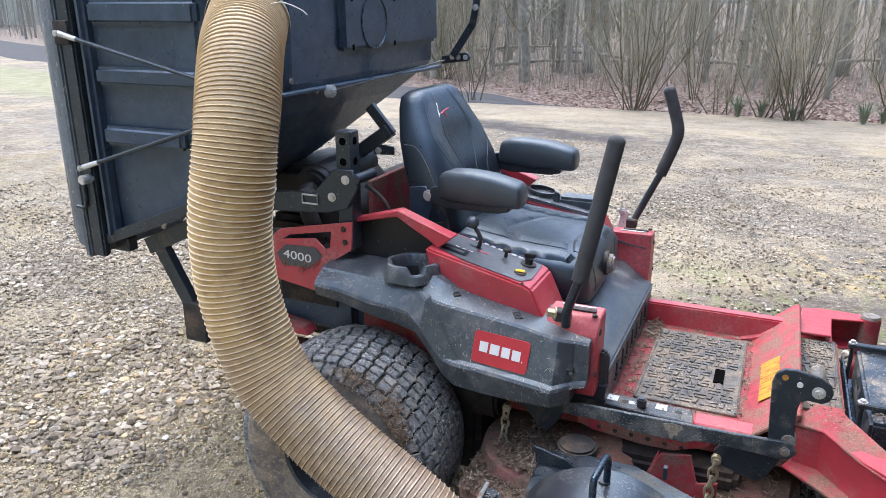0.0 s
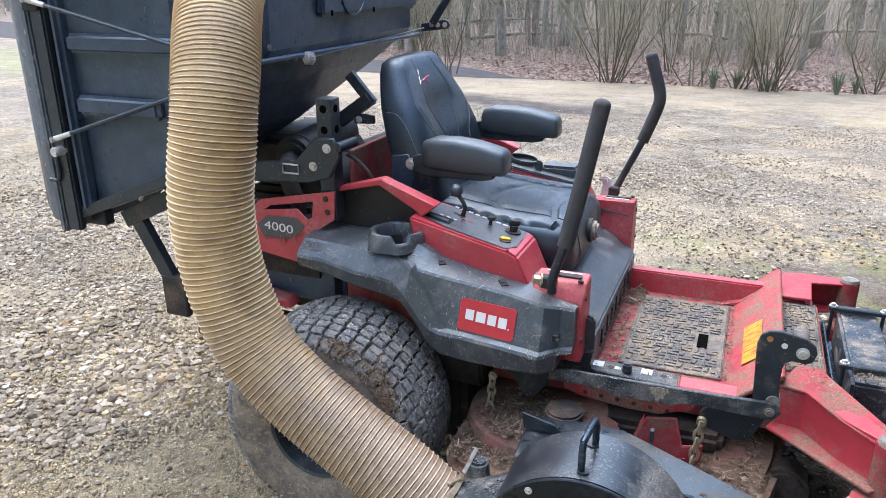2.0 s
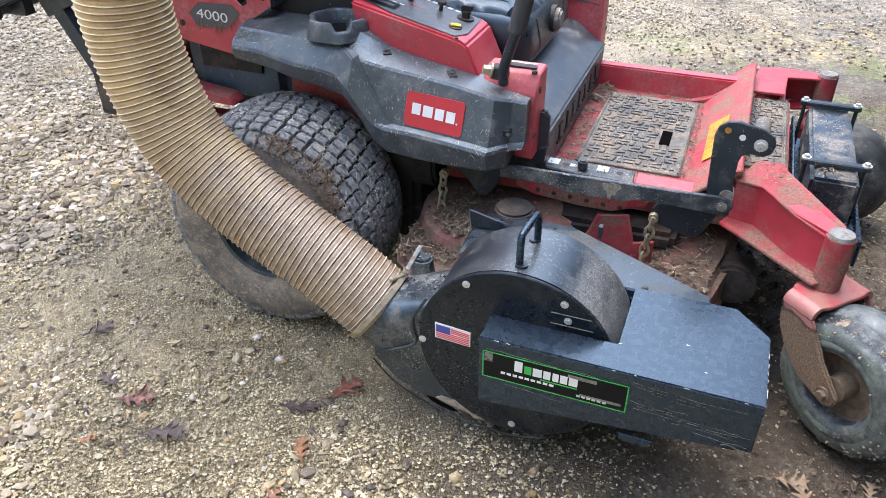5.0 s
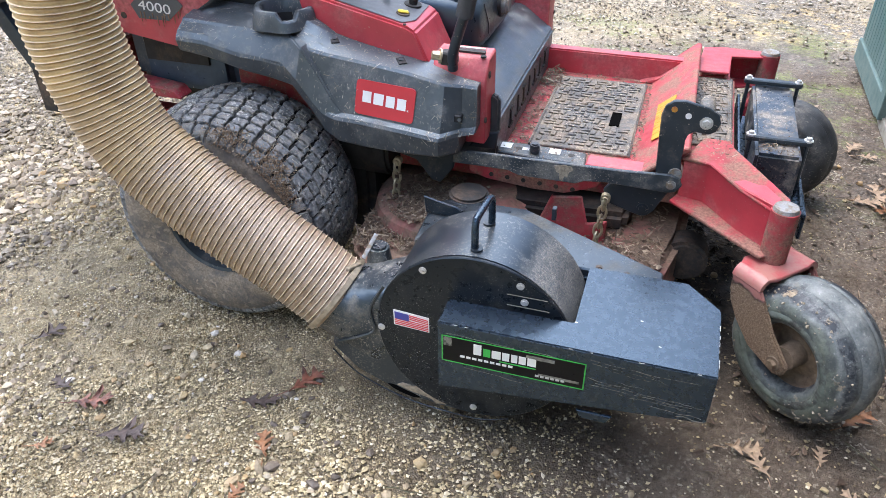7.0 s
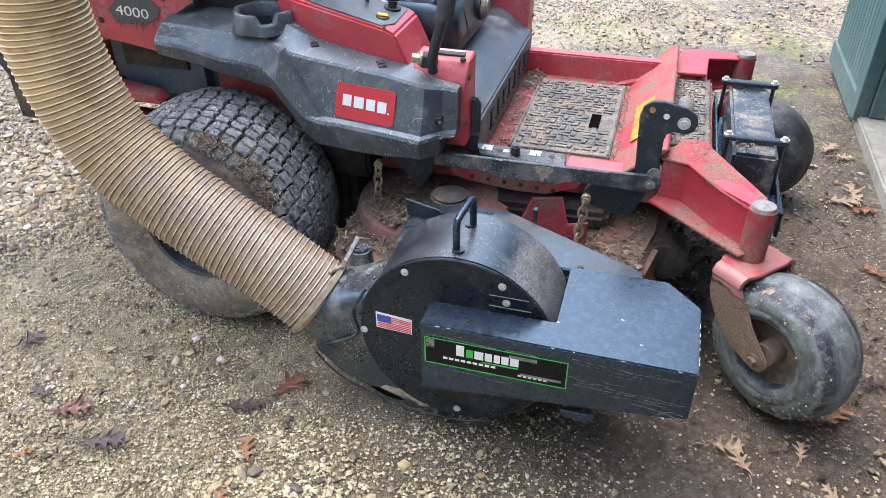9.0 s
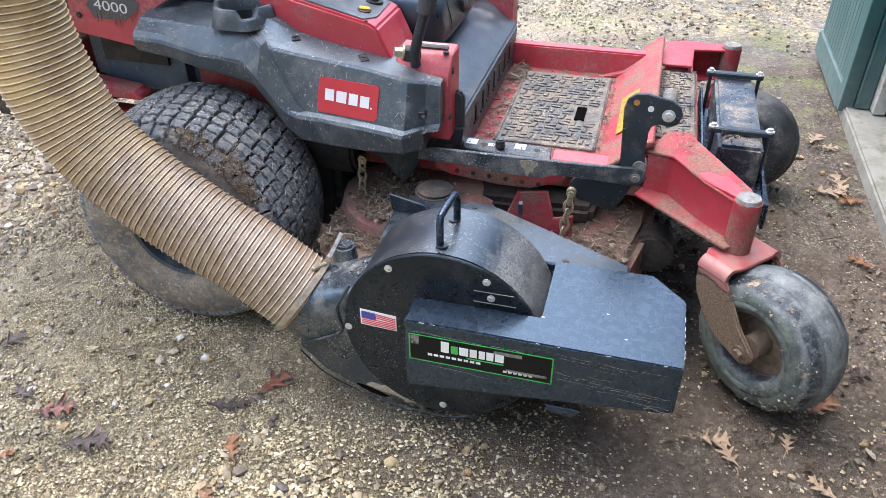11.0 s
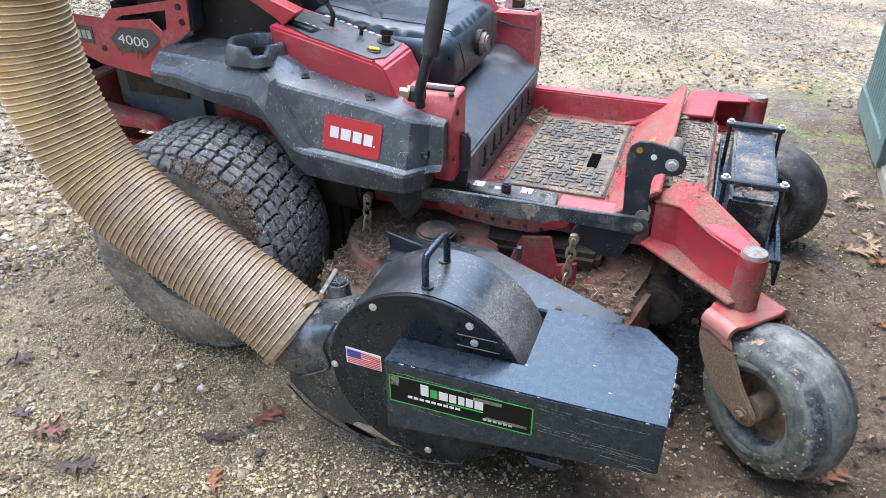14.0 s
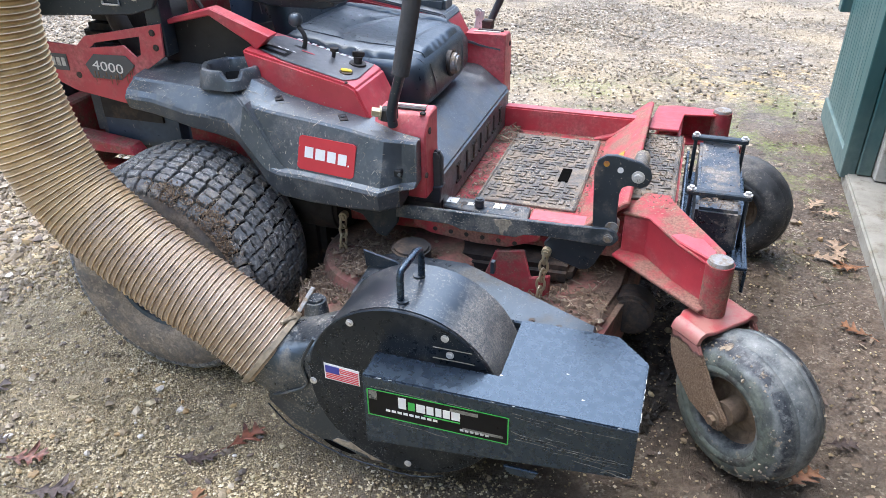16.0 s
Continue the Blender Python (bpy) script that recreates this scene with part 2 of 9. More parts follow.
M_blue = surface("blue_print", (0.05, 0.06, 0.30), 0.4, var=0.05, bump=0)
M_red_print = surface("red_print", (0.62, 0.05, 0.07), 0.4, var=0.05, bump=0)
M_switch = surface("yellow_switch_plastic", (0.66, 0.47, 0.035), 0.45, var=0.1, bump=0)
M_yellow = surface("yellow_label", (0.46, 0.245, 0.03), 0.55, var=0.2, bump=0, dirt=(0.36, 0.13, 0.07), dirt_at=0.54, dirt_scale=40, specks=(0.5, 0.15, 0.08), speck_at=0.60, spec=0.2)
M_silver_label = surface("silver_label", (0.5, 0.5, 0.48), 0.4, var=0.2, bump=0, dirt=(0.25, 0.2, 0.15), dirt_at=0.6, dirt_scale=30)


def hose_material():
    m = Mat("tan_ribbed_polyurethane")
    col = m.ramp(m.noise(5, 5), [(0.3, (0.46, 0.295, 0.110)), (0.55, (0.54, 0.370, 0.165)), (0.75, (0.41, 0.245, 0.080))])
    f = m.ramp(m.noise(14, 6, 0.7, stretch=(1, 1, 1.8), seed=4), [(0.48, 0.0), (0.68, 0.85)])
    col = m.mix(f, col, (0.27, 0.155, 0.060))
    # whitish sky sheen of the upper hose, painted as a paler tone by height
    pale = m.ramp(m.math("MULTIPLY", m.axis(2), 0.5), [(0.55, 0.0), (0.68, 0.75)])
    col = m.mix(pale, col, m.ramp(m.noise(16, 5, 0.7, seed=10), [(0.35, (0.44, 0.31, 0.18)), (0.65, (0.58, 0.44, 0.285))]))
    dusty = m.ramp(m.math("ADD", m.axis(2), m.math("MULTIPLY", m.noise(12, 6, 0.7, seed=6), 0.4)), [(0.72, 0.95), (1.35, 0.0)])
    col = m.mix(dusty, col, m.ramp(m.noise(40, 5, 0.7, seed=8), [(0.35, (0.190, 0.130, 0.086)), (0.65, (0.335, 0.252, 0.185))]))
    m.bump(m.noise(180, 3), 0.12, 0.003)
    m.b.inputs["Coat Weight"].default_value, m.b.inputs["Coat Roughness"].default_value = 0.35, 0.3
    return m.done(col, m.ramp(m.noise(30), [(0.3, 0.34), (0.7, 0.5)]))


def hose_rib_material():
    m = Mat("pale_hose_rib_and_highlight")
    # beige rib, lightened so the colour also carries the crest highlight
    col = m.ramp(m.noise(9, 5), [(0.3, (0.60, 0.44, 0.25)), (0.7, (0.68, 0.54, 0.35))])
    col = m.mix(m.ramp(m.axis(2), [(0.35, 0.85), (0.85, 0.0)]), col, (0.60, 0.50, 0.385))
    col = m.mix(m.ramp(m.noise(26, 5, 0.7, seed=3), [(0.55, 0.0), (0.7, 0.6)]), col, (0.33, 0.22, 0.11))
    return m.done(col, 0.32)


M_hose, M_hose_rib = hose_material(), hose_rib_material()


def gravel_material():
    """Gravel lot: grey and tan stones, fine grit near, bare sandy track, damp soil by the shed, moss patches and leaf litter by the woods."""
    m = Mat("gravel_soil_and_litter")
    x, y = m.axis(0), m.axis(1)
    big, small, tiny = m.voronoi(42), m.voronoi(95), m.voronoi(260)

    def stones(v, lo, mid, hi, edge, gap):
        c = m.ramp(v, [(0.0, lo), (0.35, mid), (0.7, scaled(mid, 1.35)), (0.9, hi), (1.0, scaled(hi, 1.2))])
        return m.mix(m.ramp(edge, [(0.25, 0.0), (0.62, 0.85)]), c, gap)
    gap = (0.115, 0.092, 0.066)
    d_big, d_small, d_tiny = m.voronoi(42, "Distance"), m.voronoi(95, "Distance"), m.voronoi(260, "Distance")
    grey = stones(small, (0.13, 0.105, 0.074), (0.30, 0.248, 0.182), (0.54, 0.475, 0.37), d_small, gap)
    grey2 = stones(big, (0.13, 0.105, 0.074), (0.31, 0.256, 0.188), (0.54, 0.475, 0.37), d_big, gap)
    grey = m.mix(m.ramp(m.noise(5, 3), [(0.45, 0.0), (0.55, 1.0)]), grey, grey2)
    grit = stones(tiny, (0.21, 0.165, 0.09), (0.44, 0.35, 0.20), (0.66, 0.56, 0.38), d_tiny, (0.15, 0.112, 0.062))
    mud = m.ramp(m.noise(160, 5, 0.7), [(0.3, (0.22, 0.18, 0.115)), (0.7, (0.45, 0.38, 0.25))])
    grit = m.mix(m.ramp(m.noise(2.2, 6, 0.65, seed=1), [(0.47, 0.0), (0.60, 0.75)]), grit, mud)
    soil = m.ramp(m.noise(45, 9, 0.8), [(0.3, (0.040, 0.028, 0.020)), (0.5, (0.112, 0.084, 0.062)), (0.72, (0.225, 0.174, 0.128))])
    soil = m.mix(1.0, soil, m.ramp(m.noise(3.2, 7, 0.75, seed=61), [(0.36, 0.55), (0.5, 0.9), (0.66, 1.12)]), "MULTIPLY")
    soil = m.mix(m.ramp(m.noise(6.5, 6, 0.7, seed=63), [(0.5, 0.0), (0.62, 0.6)]), soil, (0.052, 0.036, 0.026))
    crumbs = m.ramp(m.voronoi(170), [(0.84, 0.0), (0.88, 0.8)])
    soil = m.mix(m.math("MULTIPLY", crumbs, m.ramp(m.noise(9, 4), [(0.45, 0.0), (0.6, 1.0)])), soil, (0.30, 0.265, 0.21))
    wob = m.math("MULTIPLY", m.math("SUBTRACT", m.noise(1.1, 7, 0.65), 0.5), 2.4)
    # near grit gives way to coarser gravel farther off
    near = m.ramp(m.math("ADD", m.math("ADD", m.math("MULTIPLY", y, 0.30), m.math("MULTIPLY", x, 0.16)), wob), [(0.25, 1.0), (0.75, 0.0)])
    col = m.mix(m.math("MULTIPLY", near, 0.9), grey, grit)
    # sandy, pale driven track across the lot
    sand = m.ramp(m.noise(2.4, 10, 0.85, stretch=(0.3, 1, 1)), [(0.33, (0.15, 0.122, 0.082)), (0.5, (0.275, 0.232, 0.165)), (0.66, (0.40, 0.345, 0.255))])
    far = m.ramp(m.math("ADD", m.math("MULTIPLY", y, 0.1), m.math("MULTIPLY", wob, 0.16)), [(0.55, 0.0), (1.10, 0.55)])
    col = m.mix(m.math("MULTIPLY", far, m.ramp(m.noise(7, 6, 0.8, stretch=(0.4, 1, 1), seed=17), [(0.35, 0.35), (0.6, 1.0)])), col, sand)
    col = m.mix(1.0, col, m.ramp(m.voronoi(26), [(0.0, 0.62), (0.5, 0.95), (1.0, 1.2)]), "MULTIPLY")
    clump = m.ramp(m.noise(22, 7, 0.85, seed=51), [(0.36, 0.42), (0.5, 0.86), (0.64, 1.12)])
    broad = m.ramp(m.noise(2.6, 6, 0.7, seed=53), [(0.36, 0.66), (0.6, 1.0)])
    dull = m.mix(1.0, m.mix(1.0, col, clump, "MULTIPLY"), broad, "MULTIPLY")
    col = m.mix(near, dull, col)
    patch = m.ramp(m.noise(0.6, 7, 0.7, seed=11), [(0.50, 0.0), (0.64, 0.75)])
    col = m.mix(patch, col, m.mix(0.5, col, (0.17, 0.145, 0.115)))
    warm = m.ramp(m.noise(0.9, 6, 0.7, seed=14), [(0.47, 0.0), (0.60, 0.75)])
    col = m.mix(warm, col, m.mix(0.55, col, (0.44, 0.35, 0.21)))
    verge = m.ramp(m.math("MULTIPLY", m.math("ADD", y, m.math("MULTIPLY", wob, 0.5)), 0.05), [(0.50, 0.0), (0.57, 0.8), (0.64, 0.8), (0.66, 0.3)])
    col = m.mix(m.math("MULTIPLY", verge, m.ramp(m.noise(2.0, 8, 0.8, stretch=(0.4, 1.3, 1), seed=71), [(0.38, 0.2), (0.58, 1.0)])), col, m.ramp(m.noise(30, 5, 0.8), [(0.3, (0.16, 0.128, 0.086)), (0.6, (0.36, 0.30, 0.215))]))
    sy_ = m.math("MULTIPLY", m.math("ADD", m.math("ADD", y, m.math("MULTIPLY", x, 0.35)), m.math("MULTIPLY", wob, 0.4)), 0.1)
    streak = m.math("MULTIPLY", m.ramp(sy_, [(0.825, 0.0), (0.855, 1.0), (0.915, 1.0), (0.955, 0.0)]), m.ramp(m.math("ADD", m.math("MULTIPLY", x, 0.1), 0.8), [(0.30, 0.0), (0.40, 1.0), (0.60, 1.0), (0.72, 0.0)]))
    col = m.mix(m.math("MULTIPLY", streak, m.ramp(m.noise(4, 8, 0.8, stretch=(0.45, 1.8, 1)), [(0.34, 0.5), (0.46, 0.97)])), col, (0.046, 0.037, 0.033))
    # yellow oak leaves pressed into the gravel
    yel = m.math("MULTIPLY", m.ramp(m.noise(11, 8, 0.8, seed=41), [(0.50, 0.0), (0.60, 0.65)]), m.math("MULTIPLY", m.ramp(m.math("MULTIPLY", m.math("ADD", y, m.math("MULTIPLY", wob, 0.3)), 0.1), [(0.42, 0.0), (0.45, 1.0), (0.50, 1.0), (0.55, 0.0)]), m.ramp(m.math("ADD", m.math("MULTIPLY", x, 0.2), 0.5), [(0.48, 0.0), (0.58, 1.0)])))
    col = m.mix(yel, col, (0.46, 0.33, 0.13))
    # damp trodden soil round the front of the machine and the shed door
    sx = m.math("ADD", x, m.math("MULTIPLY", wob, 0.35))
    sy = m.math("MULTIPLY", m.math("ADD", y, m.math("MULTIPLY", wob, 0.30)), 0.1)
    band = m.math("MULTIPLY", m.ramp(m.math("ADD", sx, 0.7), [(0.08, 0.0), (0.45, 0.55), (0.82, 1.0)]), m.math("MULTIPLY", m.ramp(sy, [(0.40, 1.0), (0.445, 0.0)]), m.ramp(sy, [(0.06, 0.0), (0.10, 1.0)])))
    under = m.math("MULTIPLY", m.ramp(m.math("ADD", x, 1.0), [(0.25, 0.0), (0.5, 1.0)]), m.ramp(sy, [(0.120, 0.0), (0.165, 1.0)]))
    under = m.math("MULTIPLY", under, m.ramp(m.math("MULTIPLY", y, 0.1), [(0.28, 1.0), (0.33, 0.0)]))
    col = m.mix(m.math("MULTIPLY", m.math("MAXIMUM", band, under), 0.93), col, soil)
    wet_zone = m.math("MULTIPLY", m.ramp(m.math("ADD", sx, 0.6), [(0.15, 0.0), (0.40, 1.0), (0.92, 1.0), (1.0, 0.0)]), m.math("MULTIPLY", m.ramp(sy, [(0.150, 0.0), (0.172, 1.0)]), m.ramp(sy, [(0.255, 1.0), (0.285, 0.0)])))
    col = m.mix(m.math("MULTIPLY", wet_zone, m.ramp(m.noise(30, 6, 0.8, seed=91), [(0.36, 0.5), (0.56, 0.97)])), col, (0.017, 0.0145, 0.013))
    # moss
    mossy = m.math("MULTIPLY", m.ramp(m.noise(3.2, 8, 0.75, seed=21), [(0.50, 0.0), (0.58, 0.9)]), m.ramp(m.noise(60, 3), [(0.4, 0.2), (0.6, 1.0)]))
    mzone = m.math("MULTIPLY", m.ramp(m.math("MULTIPLY", y, 0.1), [(0.24, 0.0), (0.32, 1.0)]), m.ramp(m.math("MULTIPLY", y, 0.1), [(0.43, 1.0), (0.49, 0.0)]))
    col = m.mix(m.math("MULTIPLY", m.math("MULTIPLY", mossy, mzone), m.ramp(m.math("ADD", m.math("MULTIPLY", x, 0.2), 0.5), [(0.30, 0.0), (0.42, 1.0)])), col, (0.16, 0.185, 0.055))
    # rough grass between the lot and the lane
    gr = m.math("MULTIPLY", m.ramp(m.math("ADD", m.math("MULTIPLY", x, 0.05), 1.0), [(0.44, 1.0), (0.56, 0.0)]), m.ramp(m.math("MULTIPLY", m.math("ADD", m.math("ADD", y, m.math("MULTIPLY", x, 0.3)), m.math("MULTIPLY", wob, 0.3)), 0.1), [(0.58, 0.0), (0.66, 1.0), (0.92, 1.0), (0.97, 0.0)]))
    col = m.mix(m.math("MULTIPLY", gr, m.ramp(m.noise(9, 7, 0.8, seed=81), [(0.38, 0.3), (0.58, 0.9)])), col, m.ramp(m.noise(26, 5, 0.8, seed=83), [(0.3, (0.10, 0.12, 0.045)), (0.7, (0.25, 0.245, 0.12))]))
    # leaf litter beyond the road
    leaf = m.ramp(m.voronoi(22), [(0.1, (0.065, 0.042, 0.032)), (0.5, (0.145, 0.098, 0.076)), (0.9, (0.29, 0.215, 0.175))])
    litter = m.ramp(m.math("MULTIPLY", m.math("ADD", y, m.math("MULTIPLY", wob, 0.35)), 0.05), [(0.655, 0.0), (0.672, 1.0)])
    col = m.mix(m.math("MULTIPLY", litter, m.ramp(m.math("ADD", m.math("MULTIPLY", x, 0.04), 0.5), [(0.22, 0.0), (0.30, 1.0)])), col, leaf)
    bank = m.ramp(m.math("MULTIPLY", m.math("ADD", m.math("ADD", y, m.math("MULTIPLY", x, 0.42)), m.math("MULTIPLY", wob, 0.2)), 0.05), [(0.595, 0.0), (0.615, 1.0)])
    col = m.mix(m.math("MULTIPLY", bank, m.ramp(m.math("ADD", m.math("MULTIPLY", x, 0.04), 0.5), [(0.24, 1.0), (0.32, 0.0)])), col, leaf)
    deep = m.ramp(m.math("MULTIPLY", m.math("ADD", y, wob), 0.03), [(0.58, 0.0), (0.72, 0.8)])
    col = m.mix(deep, col, m.mix(0.5, leaf, (0.16, 0.135, 0.105)))
    h = m.mix(near, m.mix(0.5, d_small, d_big), d_tiny)
    m.bump(m.math("SUBTRACT", 1.0, h), 0.8, 0.012)
    m.bump(m.noise(25, 6), 0.4, 0.02)
    wet = m.ramp(m.noise(3.5, 4, seed=31), [(0.35, 0.60), (0.6, 0.95)])
    return m.done(col, wet)


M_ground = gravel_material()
M_asphalt = surface("worn_asphalt", (0.072, 0.072, 0.074), 0.95, var=0.14, scale=3, bump=0.2, grain=90, spec=0.15)
M_concrete = surface("stained_concrete", (0.245, 0.235, 0.20), 0.85, var=0.16, scale=9, bump=0.25, grain=140, dirt=(0.17, 0.15, 0.115), dirt_at=0.54)
M_trim = surface("weathered_white_trim", (0.40, 0.395, 0.355), 0.7, var=0.2, scale=20, bump=0.2, dirt=(0.26, 0.24, 0.20), dirt_at=0.55)
# the shed's unlit inside is put into this dark colour
M_dark_wall = surface("board_wall_painted_unlit", (0.10, 0.085, 0.07), 0.85, var=0.3)


def shed_material():
    """Dark green paint, weathered pale where rain splashes up from the ground."""
    m = Mat("green_painted_boards")
    col = m.ramp(m.noise(14, 4, stretch=(1, 1, 0.25)), [(0.3, (0.018, 0.076, 0.080)), (0.7, (0.030, 0.110, 0.110))])
    col = m.mix(m.ramp(m.noise(5, 7, 0.7, stretch=(1, 1, 0.4), seed=5), [(0.50, 0.0), (0.68, 0.7)]), col, (0.12, 0.18, 0.17))
    z = m.math("ADD", m.axis(2), m.math("MULTIPLY", m.math("SUBTRACT", m.noise(3.5, 7, 0.75, seed=9), 0.5), 0.35))
    splash = m.ramp(z, [(0.06, 0.75), (0.34, 0.0)])
    col = m.mix(splash, col, m.ramp(m.noise(22, 5, 0.7, seed=11), [(0.35, (0.085, 0.125, 0.115)), (0.65, (0.15, 0.19, 0.17))]))
    m.bump(m.noise(130, 3), 0.15, 0.004)
    return m.done(col, m.mix(splash, 0.45, 0.85))


M_shed = shed_material()


def fork_material():
    """Red paint, caked with brown mud up to an uneven line across the leg."""
    m = Mat("red_fork_caked_mud")
    red = m.mix(m.ramp(m.noise(18, 6, 0.7), [(0.32, 0.15), (0.54, 0.95)]), scaled(RED, 0.9), (0.36, 0.165, 0.140))
    mud = m.ramp(m.noise(260, 4, 0.7), [(0.3, (0.14, 0.088, 0.054)), (0.5, (0.255, 0.168, 0.106)), (0.7, (0.40, 0.295, 0.20))])
    z = m.math("ADD", m.axis(2), m.math("MULTIPLY", m.math("SUBTRACT", m.noise(14, 7, 0.75), 0.5), 0.10))
    f = m.ramp(z, [(0.292, 1.0), (0.304, 0.0)])
    m.bump(m.math("MULTIPLY", m.noise(130, 5, 0.75), f), 1.0, 0.012)
    m.bump(f, 0.6, 0.006)
    return m.done(m.mix(f, red, mud), m.mix(f, 0.45, 0.95))


def caster_material(centre, axle):
    m = Mat("weathered_caster_rubber")
    sub = m.t.nodes.new("ShaderNodeVectorMath")
    sub.operation = "SUBTRACT"
    m.link(m.pos, sub.inputs[0])
    sub.inputs[1].default_value = centre
    dot = m.t.nodes.new("ShaderNodeVectorMath")
    dot.operation = "DOT_PRODUCT"
    m.link(sub.outputs[0], dot.inputs[0])
    dot.inputs[1].default_value = axle
    h = m.math("MULTIPLY", m.math("ABSOLUTE", dot.outputs["Value"]), 10.0)
    h = m.math("ADD", h, m.math("MULTIPLY", m.math("SUBTRACT", m.noise(16, 5, 0.7), 0.5), 0.30))
    pale = m.ramp(m.noise(26, 5, 0.7), [(0.34, (0.045, 0.054, 0.060)), (0.46, (0.115, 0.130, 0.132)), (0.56, (0.165, 0.180, 0.178)), (0.68, (0.25, 0.265, 0.258))])
    dark = m.ramp(m.noise(60, 4), [(0.3, (0.012, 0.016, 0.024)), (0.7, (0.035, 0.042, 0.052))])
    green = m.ramp(m.noise(34, 5, 0.7), [(0.3, (0.075, 0.092, 0.080)), (0.7, (0.17, 0.19, 0.155))])
    col = m.mix(m.ramp(h, [(0.36, 0.0), (0.44, 1.0), (0.62, 1.0), (0.68, 0.0)]), pale, m.mix(m.ramp(m.noise(20, 6, 0.75, seed=3), [(0.40, 0.15), (0.52, 1.0)]), pale, dark))
    side = m.mix(m.ramp(m.noise(11, 6, 0.75, seed=19), [(0.42, 0.0), (0.56, 1.0)]), green, m.mix(0.35, dark, green))
    col = m.mix(m.ramp(h, [(0.68, 0.0), (0.75, 1.0)]), col, side)
    clod = m.math("MULTIPLY", m.ramp(m.noise(24, 5, 0.7, seed=8), [(0.58, 0.0), (0.63, 0.95)]), m.ramp(h, [(0.40, 0.15), (0.50, 1.0), (0.66, 1.0), (0.76, 0.3)]))
    col = m.mix(clod, col, m.ramp(m.noise(200, 3), [(0.3, (0.22, 0.165, 0.105)), (0.7, (0.42, 0.34, 0.24))]))
    fleck = m.math("MULTIPLY", m.ramp(m.noise(110, 5, 0.75, seed=12), [(0.60, 0.0), (0.64, 0.9)]), m.ramp(m.noise(12, 4, seed=15), [(0.42, 0.0), (0.58, 1.0)]))
    col = m.mix(m.math("MULTIPLY", fleck, 0.6), col, (0.40, 0.41, 0.39))
    m.bump(m.noise(70, 5, 0.7), 0.4, 0.004)
    m.bump(clod, 0.6, 0.004)
    return m.done(col, m.ramp(m.noise(20), [(0.3, 0.4), (0.7, 0.65)]))


def random_stone_material(name, stops):
    m = Mat(name)
    r = m.t.nodes.new("ShaderNodeNewGeometry").outputs["Random Per Island"]
    col = m.mix(m.ramp(m.noise(140, 4), [(0.4, 0.0), (0.7, 0.35)]), m.ramp(r, stops), (0.24, 0.19, 0.13))
    col = m.mix(1.0, col, m.ramp(m.noise(2.3, 7, 0.75, seed=23), [(0.34, 0.66), (0.5, 0.95), (0.66, 1.08)]), "MULTIPLY")
    col = m.mix(1.0, col, m.ramp(m.noise(13, 5, 0.7, seed=29), [(0.32, 0.62), (0.5, 0.98), (0.7, 1.12)]), "MULTIPLY")
    return m.done(col, m.ramp(m.noise(3.5, 4, seed=31), [(0.35, 0.5), (0.6, 0.9)]))


def random_leaf_material(name, stops):
    m = Mat(name)
    r = m.t.nodes.new("ShaderNodeNewGeometry").outputs["Random Per Island"]
    col = m.mix(m.ramp(m.noise(120, 4), [(0.35, 0.0), (0.7, 0.5)]), m.ramp(r, stops), (0.10, 0.06, 0.04))
    return m.done(col, 0.7)


M_stone = random_stone_material("loose_stone", [(0.0, (0.113, 0.087, 0.060)), (0.2, (0.205, 0.163, 0.116)), (0.45, (0.285, 0.233, 0.168)), (0.7, (0.35, 0.291, 0.213)), (0.9, (0.415, 0.355, 0.27)), (0.98, (0.56, 0.51, 0.42))])
M_grit = random_stone_material("tan_grit", [(0.0, (0.09, 0.066, 0.039)), (0.2, (0.265, 0.206, 0.113)), (0.5, (0.465, 0.376, 0.216)), (0.78, (0.60, 0.504, 0.312)), (0.97, (0.74, 0.66, 0.485))])
M_pebble = random_stone_material("tan_pebbles", [(0.0, (0.060, 0.048, 0.042)), (0.15, (0.13, 0.10, 0.078)), (0.3, (0.26, 0.205, 0.135)), (0.5, (0.36, 0.29, 0.185)), (0.68, (0.42, 0.27, 0.12)), (0.8, (0.40, 0.34, 0.20)), (0.93, (0.46, 0.40, 0.30)), (0.98, (0.64, 0.61, 0.56))])
M_litter = random_leaf_material("litter_leaf", [(0.0, (0.105, 0.055, 0.040)), (0.5, (0.235, 0.135, 0.102)), (0.85, (0.37, 0.245, 0.195)), (1.0, (0.54, 0.42, 0.35))])
M_scrap = random_leaf_material("trodden_leaf_scrap", [(0.0, (0.05, 0.034, 0.024)), (0.5, (0.13, 0.092, 0.064)), (0.85, (0.25, 0.19, 0.135)), (1.0, (0.44, 0.37, 0.28))])
M_debris = random_leaf_material("grass_debris", [(0.0, (0.055, 0.036, 0.025)), (0.6, (0.16, 0.11, 0.072)), (0.9, (0.28, 0.215, 0.15)), (1.0, (0.40, 0.33, 0.24))])
M_straw = random_leaf_material("pale_straw", [(0.0, (0.20, 0.18, 0.14)), (0.6, (0.40, 0.37, 0.30)), (1.0, (0.60, 0.57, 0.48))])
M_clod = random_leaf_material("dry_mud_and_grass", [(0.0, (0.08, 0.052, 0.033)), (0.5, (0.20, 0.138, 0.085)), (0.85, (0.34, 0.25, 0.16)), (1.0, (0.48, 0.385, 0.265))])
M_bark = surface("grey_bark", (0.25, 0.232, 0.19), 0.95, var=0.35, scale=9, bump=0.6, grain=60)
